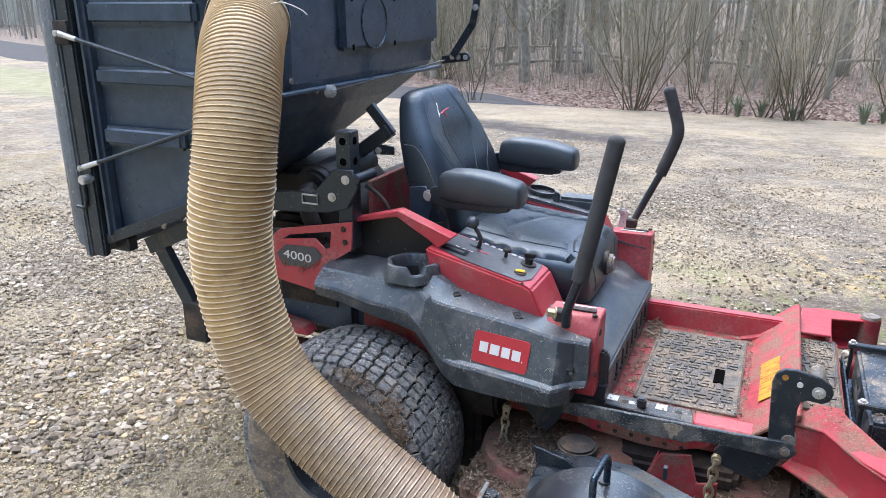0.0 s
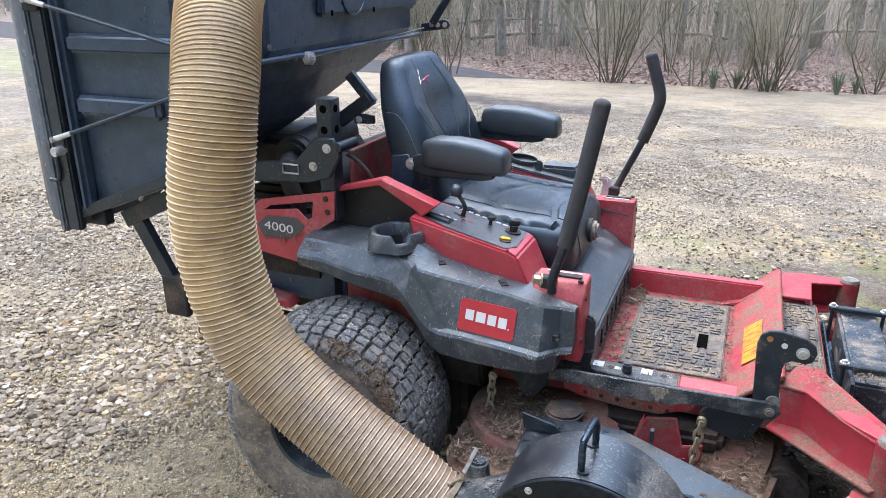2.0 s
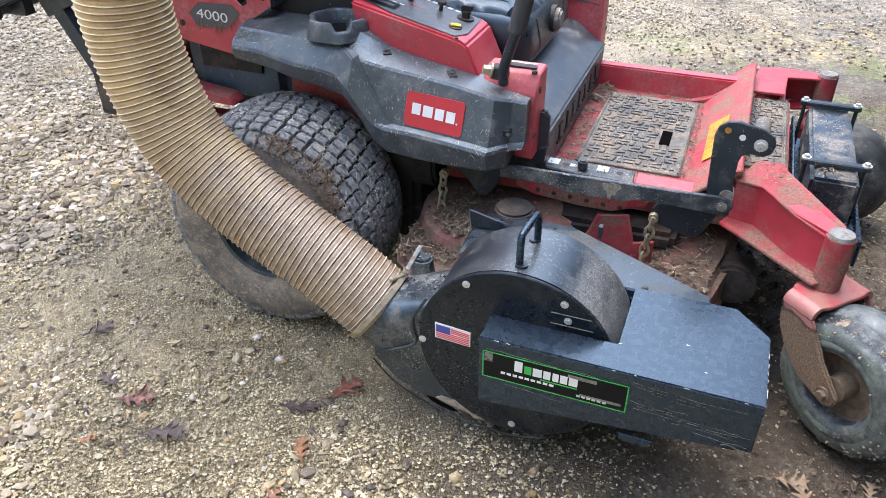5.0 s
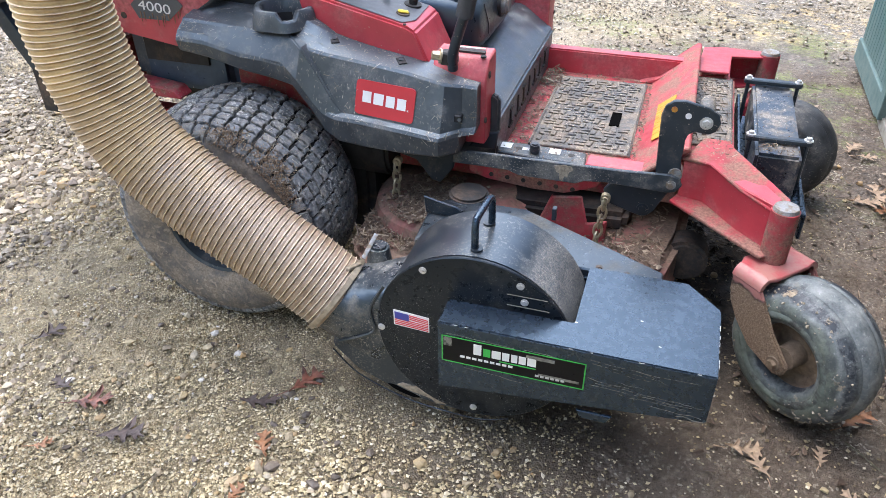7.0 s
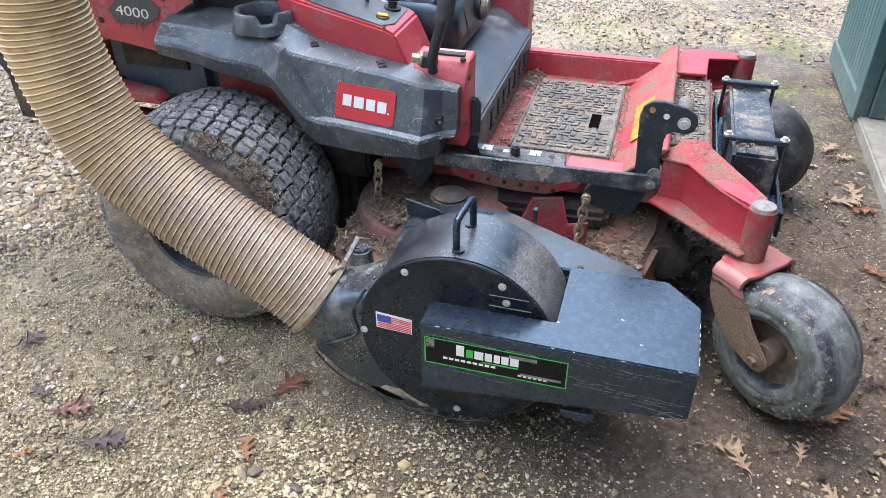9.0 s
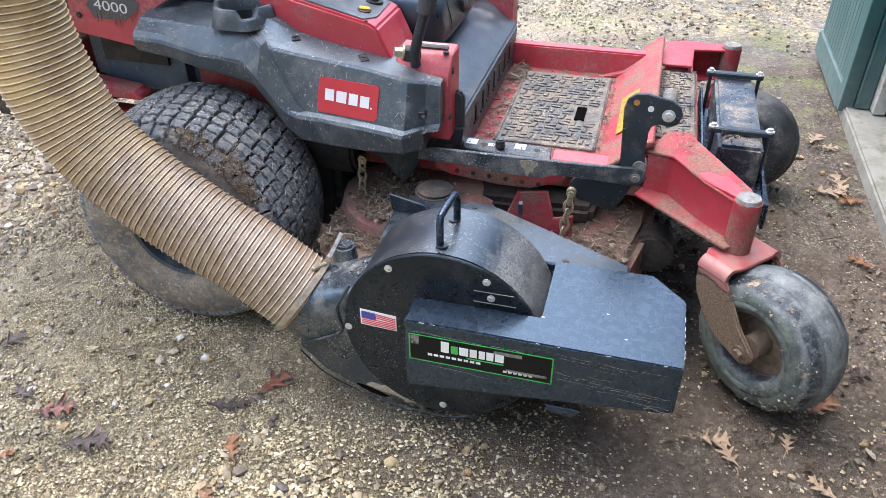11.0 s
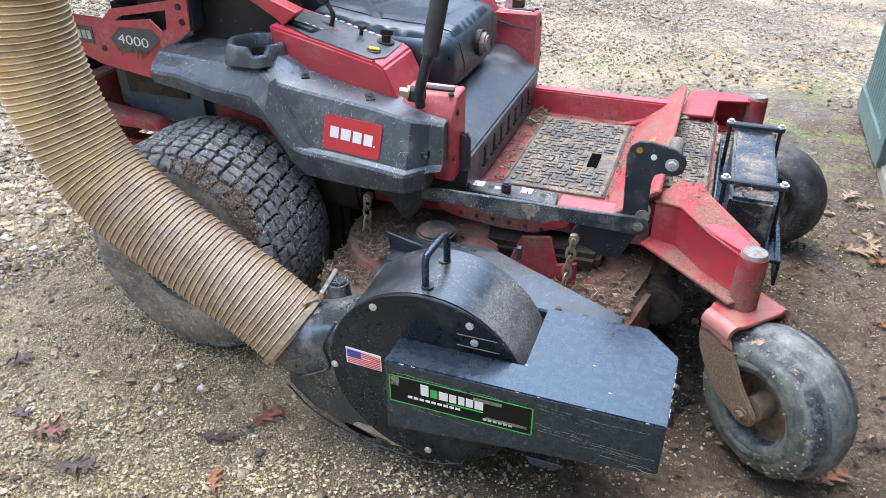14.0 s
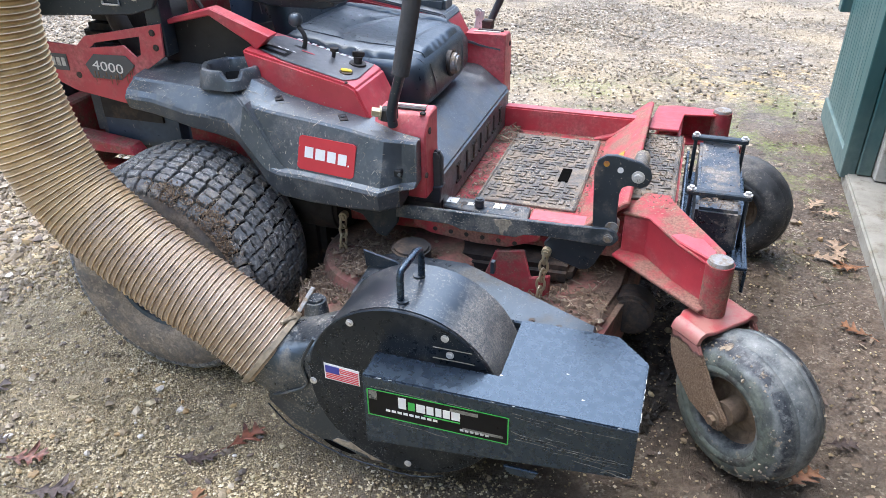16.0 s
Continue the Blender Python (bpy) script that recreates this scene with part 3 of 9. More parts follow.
M_twig = random_leaf_material("bare_twigs", [(0.0, (0.20, 0.180, 0.118)), (0.5, (0.33, 0.300, 0.205)), (1.0, (0.46, 0.425, 0.305))])
M_limb = random_leaf_material("grey_olive_limbs", [(0.0, (0.12, 0.118, 0.072)), (0.6, (0.20, 0.19, 0.12)), (1.0, (0.30, 0.28, 0.19))])
M_stem = random_leaf_material("mossy_dark_stems", [(0.0, (0.055, 0.060, 0.032)), (0.6, (0.10, 0.098, 0.056)), (1.0, (0.17, 0.16, 0.10))])
M_needle = random_leaf_material("dark_pine_needles", [(0.0, (0.060, 0.082, 0.045)), (0.6, (0.115, 0.145, 0.078)), (1.0, (0.20, 0.225, 0.115))])
M_bark_dark = surface("dark_wet_bark", (0.21, 0.20, 0.165), 0.95, var=0.4, scale=9, bump=0.6, grain=60)
M_brush = random_leaf_material("grey_brown_brush", [(0.0, (0.24, 0.215, 0.160)), (0.5, (0.38, 0.345, 0.265)), (1.0, (0.56, 0.52, 0.42))])
M_blade = surface("grey_green_blades", (0.15, 0.175, 0.115), 0.6, var=0.3)
M_leaf_red = surface("wet_red_leaf", (0.165, 0.058, 0.036), 0.38, var=0.6, scale=45, bump=0.3, grain=90, dirt=(0.045, 0.028, 0.028), dirt_at=0.54, dirt_scale=22)
M_leaf_dark = surface("rotted_dark_leaf", (0.052, 0.034, 0.029), 0.62, var=0.5, scale=60, bump=0.3, grain=90)
M_leaf_tan = surface("dry_tan_leaf", (0.31, 0.22, 0.145), 0.7, var=0.35, scale=60, bump=0.3, grain=90)
M_leaf_orange = surface("orange_brown_leaf", (0.22, 0.10, 0.045), 0.6, var=0.4, scale=60, bump=0.3, grain=90)


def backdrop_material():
    m = Mat("far_woods_painted_haze")
    # pale low-contrast tones put the haze of distance into the colour
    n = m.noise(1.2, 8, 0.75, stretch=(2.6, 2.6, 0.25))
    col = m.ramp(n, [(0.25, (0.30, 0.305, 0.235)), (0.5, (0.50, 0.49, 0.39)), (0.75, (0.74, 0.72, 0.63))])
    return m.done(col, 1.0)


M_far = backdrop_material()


# ---------------------------------------------------------------- mesh helpers
def part(name, bm, mat, parent=None, label="", smooth=35.0):
    """Links a bmesh as one mesh object under a thing or a part."""
    me = bpy.data.meshes.new(name)
    bmesh.ops.recalc_face_normals(bm, faces=bm.faces)
    bm.to_mesh(me)
    bm.free()
    for mt in (mat if isinstance(mat, (list, tuple)) else (mat,)):
        me.materials.append(mt)
    if smooth:
        me.polygons.foreach_set("use_smooth", [True] * len(me.polygons))
        me.set_sharp_from_angle(angle=radians(smooth))
    ob = new(name, me)
    ob.parent = parent
    if parent is not None:
        ob.matrix_parent_inverse = parent.matrix_basis.inverted()
    if label:
        tagged(ob, label)
    return ob


def thing(name, at, label, category, group="", kind=""):
    """A top-level Empty; parts are built in its own space, which is the world shifted by at."""
    ob = new(name)
    ob.empty_display_size = 0.1
    ob.matrix_basis = Matrix.Translation(at)
    return tagged(ob, label, category, group, kind)


def soften(bm, r, seg=1, angle=25):
    if r > 0:
        es = [e for e in bm.edges if len(e.link_faces) == 2 and e.calc_face_angle(0) > radians(angle)]
        bmesh.ops.bevel(bm, geom=es, offset=r, segments=seg, affect="EDGES", clamp_overlap=True)
    return bm


def place(axis, u, v, w):
    return {"x": (w, u, v), "y": (u, w, v), "z": (u, v, w)}[axis]


def prism(pts, axis, a, b, r=0.0, seg=1, bm=None):
    """A polygon in the plane across axis, drawn out from a to b along it."""
    bm2 = bmesh.new()
    lo = [bm2.verts.new(place(axis, u, v, a)) for u, v in pts]
    hi = [bm2.verts.new(place(axis, u, v, b)) for u, v in pts]
    bm2.faces.new(lo[::-1])
    bm2.faces.new(hi)
    n = len(pts)
    for i in range(n):
        bm2.faces.new((lo[i], lo[(i + 1) % n], hi[(i + 1) % n], hi[i]))
    bmesh.ops.recalc_face_normals(bm2, faces=bm2.faces)
    soften(bm2, r, seg)
    return join(bm, bm2)


def join(bm, other):
    if bm is None:
        return other
    me = bpy.data.meshes.new("scratch")
    other.to_mesh(me)
    other.free()
    bm.from_mesh(me)
    bpy.data.meshes.remove(me)
    return bm


def box(x0, x1, y0, y1, z0, z1, r=0.003, seg=1, bm=None, m=None):
    bm2 = bmesh.new()
    bmesh.ops.create_cube(bm2, size=1.0)
    bmesh.ops.transform(bm2, matrix=Matrix.Translation(((x0 + x1) / 2, (y0 + y1) / 2, (z0 + z1) / 2)) @ Matrix.Diagonal((x1 - x0, y1 - y0, z1 - z0, 1)), verts=bm2.verts)
    soften(bm2, r, seg)
    if m is not None:
        bmesh.ops.transform(bm2, matrix=m, verts=bm2.verts)
    return join(bm, bm2)


def rod(p, q, r0, r1=None, n=12, bm=None, bevel=0.0):
    """A round bar from p to q."""
    p, q = Vector(p), Vector(q)
    bm2 = bmesh.new()
    bmesh.ops.create_cone(bm2, cap_ends=True, segments=n, radius1=r0, radius2=r0 if r1 is None else r1, depth=(q - p).length)
    if bevel:
        soften(bm2, bevel, 2, 50)
    bmesh.ops.transform(bm2, matrix=Matrix.Translation((p + q) / 2) @ (q - p).to_track_quat("Z", "Y").to_matrix().to_4x4(), verts=bm2.verts)
    return join(bm, bm2)


def flat_bar(p, q, w, th, side, r=0.002, bm=None):
    """A flat bar from p to q, w wide, th thick along the way side."""
    p, q, s = Vector(p), Vector(q), Vector(side).normalized()
    d = (q - p).normalized()
    u = d.cross(s).normalized()
    s = u.cross(d)
    m = Matrix((d, u, s)).transposed().to_4x4()
    m.translation = (p + q) / 2
    n = (q - p).length
    return box(-n / 2, n / 2, -w / 2, w / 2, -th / 2, th / 2, r, 1, bm, m)


def smooth_line(pts, n=8):
    """A Catmull-Rom line through the points."""
    p = [Vector(v) for v in pts]
    p = [2 * p[0] - p[1]] + p + [2 * p[-1] - p[-2]]
    out = []
    for i in range(1, len(p) - 2):
        a, b, c, d = p[i - 1:i + 3]
        for k in range(n):
            t = k / n
            out.append(0.5 * (2 * b + (c - a) * t + (2 * a - 5 * b + 4 * c - d) * t * t + (3 * b - a - 3 * c + d) * t ** 3))
    return out + [p[-2]]


def tube(line, radius, n=12, bm=None, caps=True):
    """A tube swept along a line; radius is a number or a function of the step."""
    bm2 = bmesh.new()
    line = [Vector(v) for v in line]
    d = (line[1] - line[0]).normalized()
    u = d.orthogonal().normalized()
    rings = []
    for i, p in enumerate(line):
        t = (line[min(i + 1, len(line) - 1)] - line[max(i - 1, 0)]).normalized()
        u = (u - t * u.dot(t)).normalized()
        w = t.cross(u)
        r = radius(i) if callable(radius) else radius
        rings.append([bm2.verts.new(p + r * (math.cos(a) * u + math.sin(a) * w)) for a in (2 * math.pi * k / n for k in range(n))])
    for a, b in zip(rings, rings[1:]):
        for k in range(n):
            bm2.faces.new((a[k], a[(k + 1) % n], b[(k + 1) % n], b[k]))
    if caps:
        bm2.faces.new(rings[0][::-1])
        bm2.faces.new(rings[-1])
    return join(bm, bm2)


def lathe(profile, n=48, bm=None, m=None, closed=False):
    """Turns a profile of (radius, along) about the y axis."""
    bm2 = bmesh.new()
    rings = []
    for r, h in profile:
        rings.append([bm2.verts.new((r * math.cos(a), h, r * math.sin(a))) for a in (2 * math.pi * k / n for k in range(n))])
    pairs = list(zip(rings, rings[1:])) + ([(rings[-1], rings[0])] if closed else [])
    for a, b in pairs:
        for k in range(n):
            bm2.faces.new((a[k], a[(k + 1) % n], b[(k + 1) % n], b[k]))
    if m is not None:
        bmesh.ops.transform(bm2, matrix=m, verts=bm2.verts)
    return join(bm, bm2)


def loft(sections, bm=None, closed=True, caps=True):
    """Skins rows of points, all of one length."""
    bm2 = bmesh.new()
    rows = [[bm2.verts.new(p) for p in s] for s in sections]
    n = len(rows[0])
    for a, b in zip(rows, rows[1:]):
        for k in range(n if closed else n - 1):
            bm2.faces.new((a[k], a[(k + 1) % n], b[(k + 1) % n], b[k]))
    if caps and closed:
        bm2.faces.new(rows[0][::-1])
        bm2.faces.new(rows[-1])
    return join(bm, bm2)


def pillow(sx, sy, sz, power=3.0, n=(20, 12), m=None, bm=None):
    """A cushion: a rounded block of full size sx, sy, sz."""
    bm2 = bmesh.new()
    rows = []
    for j in range(1, n[1]):
        v = math.pi * (j / n[1] - 0.5)
        row = []
        for i in range(n[0]):
            u = 2 * math.pi * i / n[0]
            f = lambda c: math.copysign(abs(c) ** (2 / power), c)
            row.append(bm2.verts.new((sx / 2 * f(math.cos(v)) * f(math.cos(u)), sy / 2 * f(math.cos(v)) * f(math.sin(u)), sz / 2 * f(math.sin(v)))))
        rows.append(row)
    for a, b in zip(rows, rows[1:]):
        for k in range(n[0]):
            bm2.faces.new((a[k], a[(k + 1) % n[0]], b[(k + 1) % n[0]], b[k]))
    bm2.faces.new(rows[0][::-1])
    bm2.faces.new(rows[-1])
    if m is not None:
        bmesh.ops.transform(bm2, matrix=m, verts=bm2.verts)
    return join(bm, bm2)


def bolt(at, way, r=0.009, h=0.008, bm=None):
    """A hexagonal bolt head with its washer, on a face that looks along way."""
    a, w = Vector(at), Vector(way).normalized()
    bm = rod(a - 0.002 * w, a + 0.002 * w, r * 1.45, n=16, bm=bm)
    return rod(a, a + h * w, r, r * 0.92, n=6, bm=bm)


def fast_mesh(name, verts, faces, mat):
    me = bpy.data.meshes.new(name)
    me.from_pydata([tuple(v) for v in verts], [], faces)
    me.materials.append(mat)
    return me


# ---------------------------------------------------------------- ground, road, shed, woods
def ease(t):
    t = min(1.0, max(0.0, t))
    return t * t * (3 - 2 * t)


def ground_z(x, y):
    z = -0.03 * max(0.0, min(y, 15.0) - 3.4)
    if y > 15.5:
        z += 0.035 * (min(y, 60) - 15.5) * ease((x + 20) / 9)
    # the lane runs lower than the crest of the lot
    z -= 0.28 * ease((x + 5.9) / 2.6) * ease((y - 13.15) / 0.9) * (1 - ease((y - 15.1) / 1.2))
    return z


def ground_sheet():
    u = np.linspace(-1, 1, 181)
    xs = 160 * np.sinh(5.5 * u) / np.sinh(5.5) - 0.4
    ys = 160 * np.sinh(5.5 * u) / np.sinh(5.5) + 1.8
    ys = np.unique(np.concatenate([ys, np.linspace(12.8, 14.4, 41), np.linspace(14.5, 16.7, 15)]))
    verts = [(x, y, ground_z(x, y) + 0.006 * noise.noise((x * 2.3, y * 2.3, 0)) - 0.004) for y in ys for x in xs]
    n, rows = len(xs), len(ys)
    faces = [(j * n + i, j * n + i + 1, (j + 1) * n + i + 1, (j + 1) * n + i) for j in range(rows - 1) for i in range(n - 1)]
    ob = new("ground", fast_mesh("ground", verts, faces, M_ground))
    ob.data.polygons.foreach_set("use_smooth", [True] * len(ob.data.polygons))
    return tagged(ob, "gravel lot with sandy track, damp brown soil and moss", "ground", kind="structure")


ground_sheet()


def road_strip():
    """The asphalt lane along the far side of the lot."""
    bm = bmesh.new()
    near = [(-70, 39), (-42, 26.5), (-25, 18.5), (-21.6, 17.5), (-13, 14.6), (-8, 13.2), (-5, 12.95), (-3.6, 13.2), (-2.2, 13.75), (0, 13.9), (12, 13.5), (60, 11)]
    far = [(-70, 60), (-48, 33.5), (-36.6, 27.2), (-29.7, 24.2), (-15, 18.0), (-9, 16.0), (-6, 15.1), (-4, 14.9), (-2.2, 14.9), (0, 14.9), (12, 14.6), (60, 12.6)]
    a = [Vector((x, y, 0)) for x, y in near]
    b = [Vector((x, y, 0)) for x, y in far]
    la, lb = smooth_line(a, 8), smooth_line(b, 8)
    grid = []
    for k in range(17):
        row = [p.lerp(q, k / 16) for p, q in zip(la, lb)]
        grid.append([bm.verts.new((p.x, p.y, ground_z(p.x, p.y) + (0.014 if 0 < k < 16 else -0.012))) for p in row])
    for ra, rb in zip(grid, grid[1:]):
        for k in range(len(ra) - 1):
            bm.faces.new((ra[k], ra[k + 1], rb[k + 1], rb[k]))
    bmesh.ops.recalc_face_normals(bm, faces=bm.faces)
    if sum(f.normal.z for f in bm.faces) < 0:
        bmesh.ops.reverse_faces(bm, faces=bm.faces)
    return tagged(part("road", bm, M_asphalt, smooth=0), "worn grey asphalt lane beside the gravel lot", "road", kind="structure")


road_strip()


def stones():
    """Loose gravel lying on the ground, uncountable: angular grit near, larger stones farther off."""
    rng = np.random.default_rng(7)
    ico = bmesh.new()
    bmesh.ops.create_icosphere(ico, subdivisions=1, radius=1.0)
    round_v = np.array([v.co[:] for v in ico.verts])
    round_f = np.array([[v.index for v in f.verts] for f in ico.faces])
    ico.free()
    sharp_v = np.array([(1, 0, 0), (0, 1, 0), (-1, 0, 0), (0, -1, 0), (0, 0, 1), (0, 0, -1)], float)
    sharp_f = np.array([(0, 1, 4), (1, 2, 4), (2, 3, 4), (3, 0, 4), (1, 0, 5), (2, 1, 5), (3, 2, 5), (0, 3, 5)])

    def scatter(name, base, tri, x, y, size, label, mat):
        edge = x + 0.15 * np.sin(5 * y) + 0.08 * np.sin(13 * x + 7 * y)
        damp = np.clip((edge + 0.55) / 0.75, 0, 1) * np.clip((y - 0.72 - 0.1 * np.sin(7 * x)) / 0.35, 0, 1) * (y < 3.2)
        damp = np.maximum(damp, ((edge > 0.42) & (y >= 3.2) & (y + 0.2 * np.sin(9 * x) < 4.3)) * 1.0)
        keep = (rng.random(len(x)) > damp * {"grit": 0.88, "pebbles": 0.955}.get(name, 0.992)) & ~((x > 0.90) & (y < 4.2))
        keep &= ~((x > -0.7) & (y > 3.3) & (y < 4.7 + 0.3 * np.sin(3 * x)) & (rng.random(len(x)) < 0.5))
        keep &= ~((x > 0.2 + 0.15 * np.sin(4 * y)) & (y > 4.2) & (y < 6.5) & (rng.random(len(x)) < 0.5))
        if name in ("grit", "pebbles"):
            bare = np.array([noise.noise((a * 2.7 - 1.3, b * 3.1 + 0.7, 2.4)) for a, b in zip(x, y)])
            keep &= rng.random(len(x)) > np.clip((bare - 0.02) * 3.2, 0, 0.62)
        # finer where wheels have ground it down, coarser between
        ground_down = np.array([noise.noise((a * 1.5 + 3.1, b * 2.1, 0.4)) for a, b in zip(x, y)])
        size = size * np.clip(1.05 - 0.9 * ground_down, 0.62, 1.4)
        x, y, size = x[keep], y[keep], size[keep]
        n = len(x)
        z = np.array([ground_z(a, b) for a, b in zip(x, y)])
        verts = base[None] * rng.uniform(0.65, 1.35, (n, len(base), 1))
        squash = np.stack([rng.uniform(0.8, 1.4, n), rng.uniform(0.7, 1.1, n), rng.uniform(0.45, 0.9, n)], 1)
        verts = verts * squash[:, None] * size[:, None, None]
        a = rng.uniform(0, 2 * np.pi, n)
        c, s = np.cos(a)[:, None], np.sin(a)[:, None]
        vx, vy = verts[..., 0] * c - verts[..., 1] * s, verts[..., 0] * s + verts[..., 1] * c
        verts = np.stack([vx + x[:, None], vy + y[:, None], verts[..., 2] + z[:, None] + size[:, None] * 0.2], -1).reshape(-1, 3)
        faces = (tri[None] + (np.arange(n) * len(base))[:, None, None]).reshape(-1, 3)
        me = bpy.data.meshes.new(name)
        me.vertices.add(len(verts))
        me.vertices.foreach_set("co", verts.astype(np.float32).ravel())
        me.loops.add(faces.size)
        me.loops.foreach_set("vertex_index", faces.astype(np.int32).ravel())
        me.polygons.add(len(faces))
        me.polygons.foreach_set("loop_start", np.arange(0, faces.size, 3, dtype=np.int32))
        me.polygons.foreach_set("use_smooth", np.zeros(len(faces), dtype=bool))
        me.update(calc_edges=True)
        me.materials.append(mat)
        tagged(new(name, me), label, "gravel", kind="stuff")

    n = 84000
    x, y = 1.1 - 4.0 * rng.random(n) ** 1.15, 0.72 + 2.1 * rng.random(n)
    x, y = np.concatenate([x, rng.uniform(-1.9, 0.55, 60000)]), np.concatenate([y, 0.72 + 1.15 * rng.random(60000)])
    n = len(x)
    scatter("grit", sharp_v, sharp_f, x, y, 0.0021 + 0.0036 * rng.random(n) ** 2.2, "fine angular tan and yellow grit on the ground", M_grit)
    n = 30000
    x, y = rng.uniform(-6.0, 1.2, n), 1.5 + 8.0 * rng.random(n) ** 1.5
    keep = (rng.random(n) < np.clip(1.25 - (y - 2) / 9.0, 0.05, 1)) & ((y > 2.3) | (x < -1.9))
    x, y = x[keep], y[keep]
    n = len(x)
    scatter("gravel_stones", round_v, round_f, x, y, (0.0060 + 0.0090 * rng.random(n) ** 2.6) * np.clip(1.1 - (y - 3.5) / 10, 0.6, 1.1), "loose tan and grey gravel stones over the lot", M_stone)
    n = 46000
    x, y = rng.uniform(-4.6, 1.9, n), 2.6 + 6.6 * rng.random(n) ** 1.35
    x, y = np.concatenate([x, rng.uniform(-4.4, -1.25, 16000)]), np.concatenate([y, 0.9 + 2.4 * rng.random(16000)])
    n = len(x)
    scatter("small_gravel", sharp_v, sharp_f, x, y, (0.0050 + 0.0070 * rng.random(n) ** 2) * np.clip(1.05 - (y - 3.5) / 12, 0.7, 1.05), "angular gravel packed between larger stones", M_stone)
    n = 9000
    x, y = rng.uniform(-2.9, 1.0, n), 0.75 + 2.2 * rng.random(n)
    scatter("pebbles", round_v, round_f, x, y, 0.0036 + 0.0115 * rng.random(n) ** 4.0, "scattered angular tan pebbles", M_pebble)


stones()


def shed():
    """The corner of a green board shed with its open doorway and concrete slab."""
    t = thing("shed", (2.6, 2.0, 0), "dark green board shed with an open doorway on a concrete slab", "shed")
    X = 0.94
    wall = part("wall", box(X, X + 0.10, 3.425, 4.12, 0.03, 2.5, 0.004), M_shed, t, "green painted board wall")
    for k in range(13):
        y = 3.452 + 0.0525 * k
        part("board", box(X - 0.009, X, y - 0.0255, y + 0.0255, 0.12, 2.5, 0.003), M_shed, wall)
    part("skirt_board", box(X - 0.020, X, 3.427, 4.118, 0.012, 0.118, 0.004), M_shed, wall, "faded grey-green skirt board")
    part("corner_board", box(X - 0.024, X + 0.03, 3.352, 3.422, 0.03, 2.5, 0.003), M_shed, t)
    part("far_corner_trim", box(X - 0.050, X + 0.05, 4.123, 4.19, 0.52, 2.5, 0.003), M_shed, t)
    part("door_edge", box(X + 0.032, X + 0.085, 3.335, 3.420, 0.055, 2.5, 0.003), M_shed, t)
    part("door_jamb", box(X + 0.088, X + 0.135, 3.285, 3.420, 0.056, 2.4, 0.003), M_trim, t, "weathered white door jamb")
    part("back_wall", box(X + 0.102, 4.2, 4.02, 4.12, 0.03, 2.5, 0), M_shed, t)
    # from here to the roof: added out of view to close the shed
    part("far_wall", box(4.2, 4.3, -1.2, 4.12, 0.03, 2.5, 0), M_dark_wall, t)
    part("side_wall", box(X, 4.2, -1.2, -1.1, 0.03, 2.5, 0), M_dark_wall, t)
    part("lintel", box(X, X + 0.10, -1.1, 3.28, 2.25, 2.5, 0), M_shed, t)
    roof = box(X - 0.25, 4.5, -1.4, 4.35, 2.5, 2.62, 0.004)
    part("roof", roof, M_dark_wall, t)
    part("slab", prism([(X - 0.015, -1.2), (4.25, -1.2), (4.25, 4.1), (X + 0.04, 4.1), (X - 0.005, 3.36)], "z", -0.1, 0.05, 0.008, 2), M_concrete, t, "stained concrete slab")


shed()


def twig_mesh(name, rng, stems, mat):
    """Thin three-sided sticks; stems is a list of polylines with a base radius."""
    verts, faces = [], []
    for line, r in stems:
        k0 = len(verts)
        for i, p in enumerate(line):
            rr = r * (1 - 0.7 * i / (len(line) - 1))
            for a in (0, 2.1, 4.2):
                verts.append((p[0] + rr * math.cos(a), p[1] + rr * math.sin(a), p[2]))
        for i in range(len(line) - 1):
            for a in range(3):
                b = (a + 1) % 3
                faces.append((k0 + 3 * i + a, k0 + 3 * i + b, k0 + 3 * i + 3 + b, k0 + 3 * i + 3 + a))
    return fast_mesh(name, verts, faces, mat)


def grow(rng, start, way, length, r, depth, out, spread=0.5, up=0.15, kids=(3, 5)):
    p, d = np.array(start, float), np.array(way, float)
    line = [tuple(p)]
    for k in range(4):
        d = d + rng.normal(0, 0.13, 3) + (0, 0, up * 0.3)
        d /= np.linalg.norm(d)
        p = p + d * length / 4
        line.append(tuple(p))
    out.append((line, r))
    if depth:
        for k in range(rng.integers(*kids)):
            i = rng.integers(1, 5)
            w = d + rng.normal(0, spread, 3) + (0, 0, up)
            grow(rng, line[i], w / np.linalg.norm(w), length * rng.uniform(0.34, 0.62), r * 0.5, depth - 1, out, spread, up, kids)


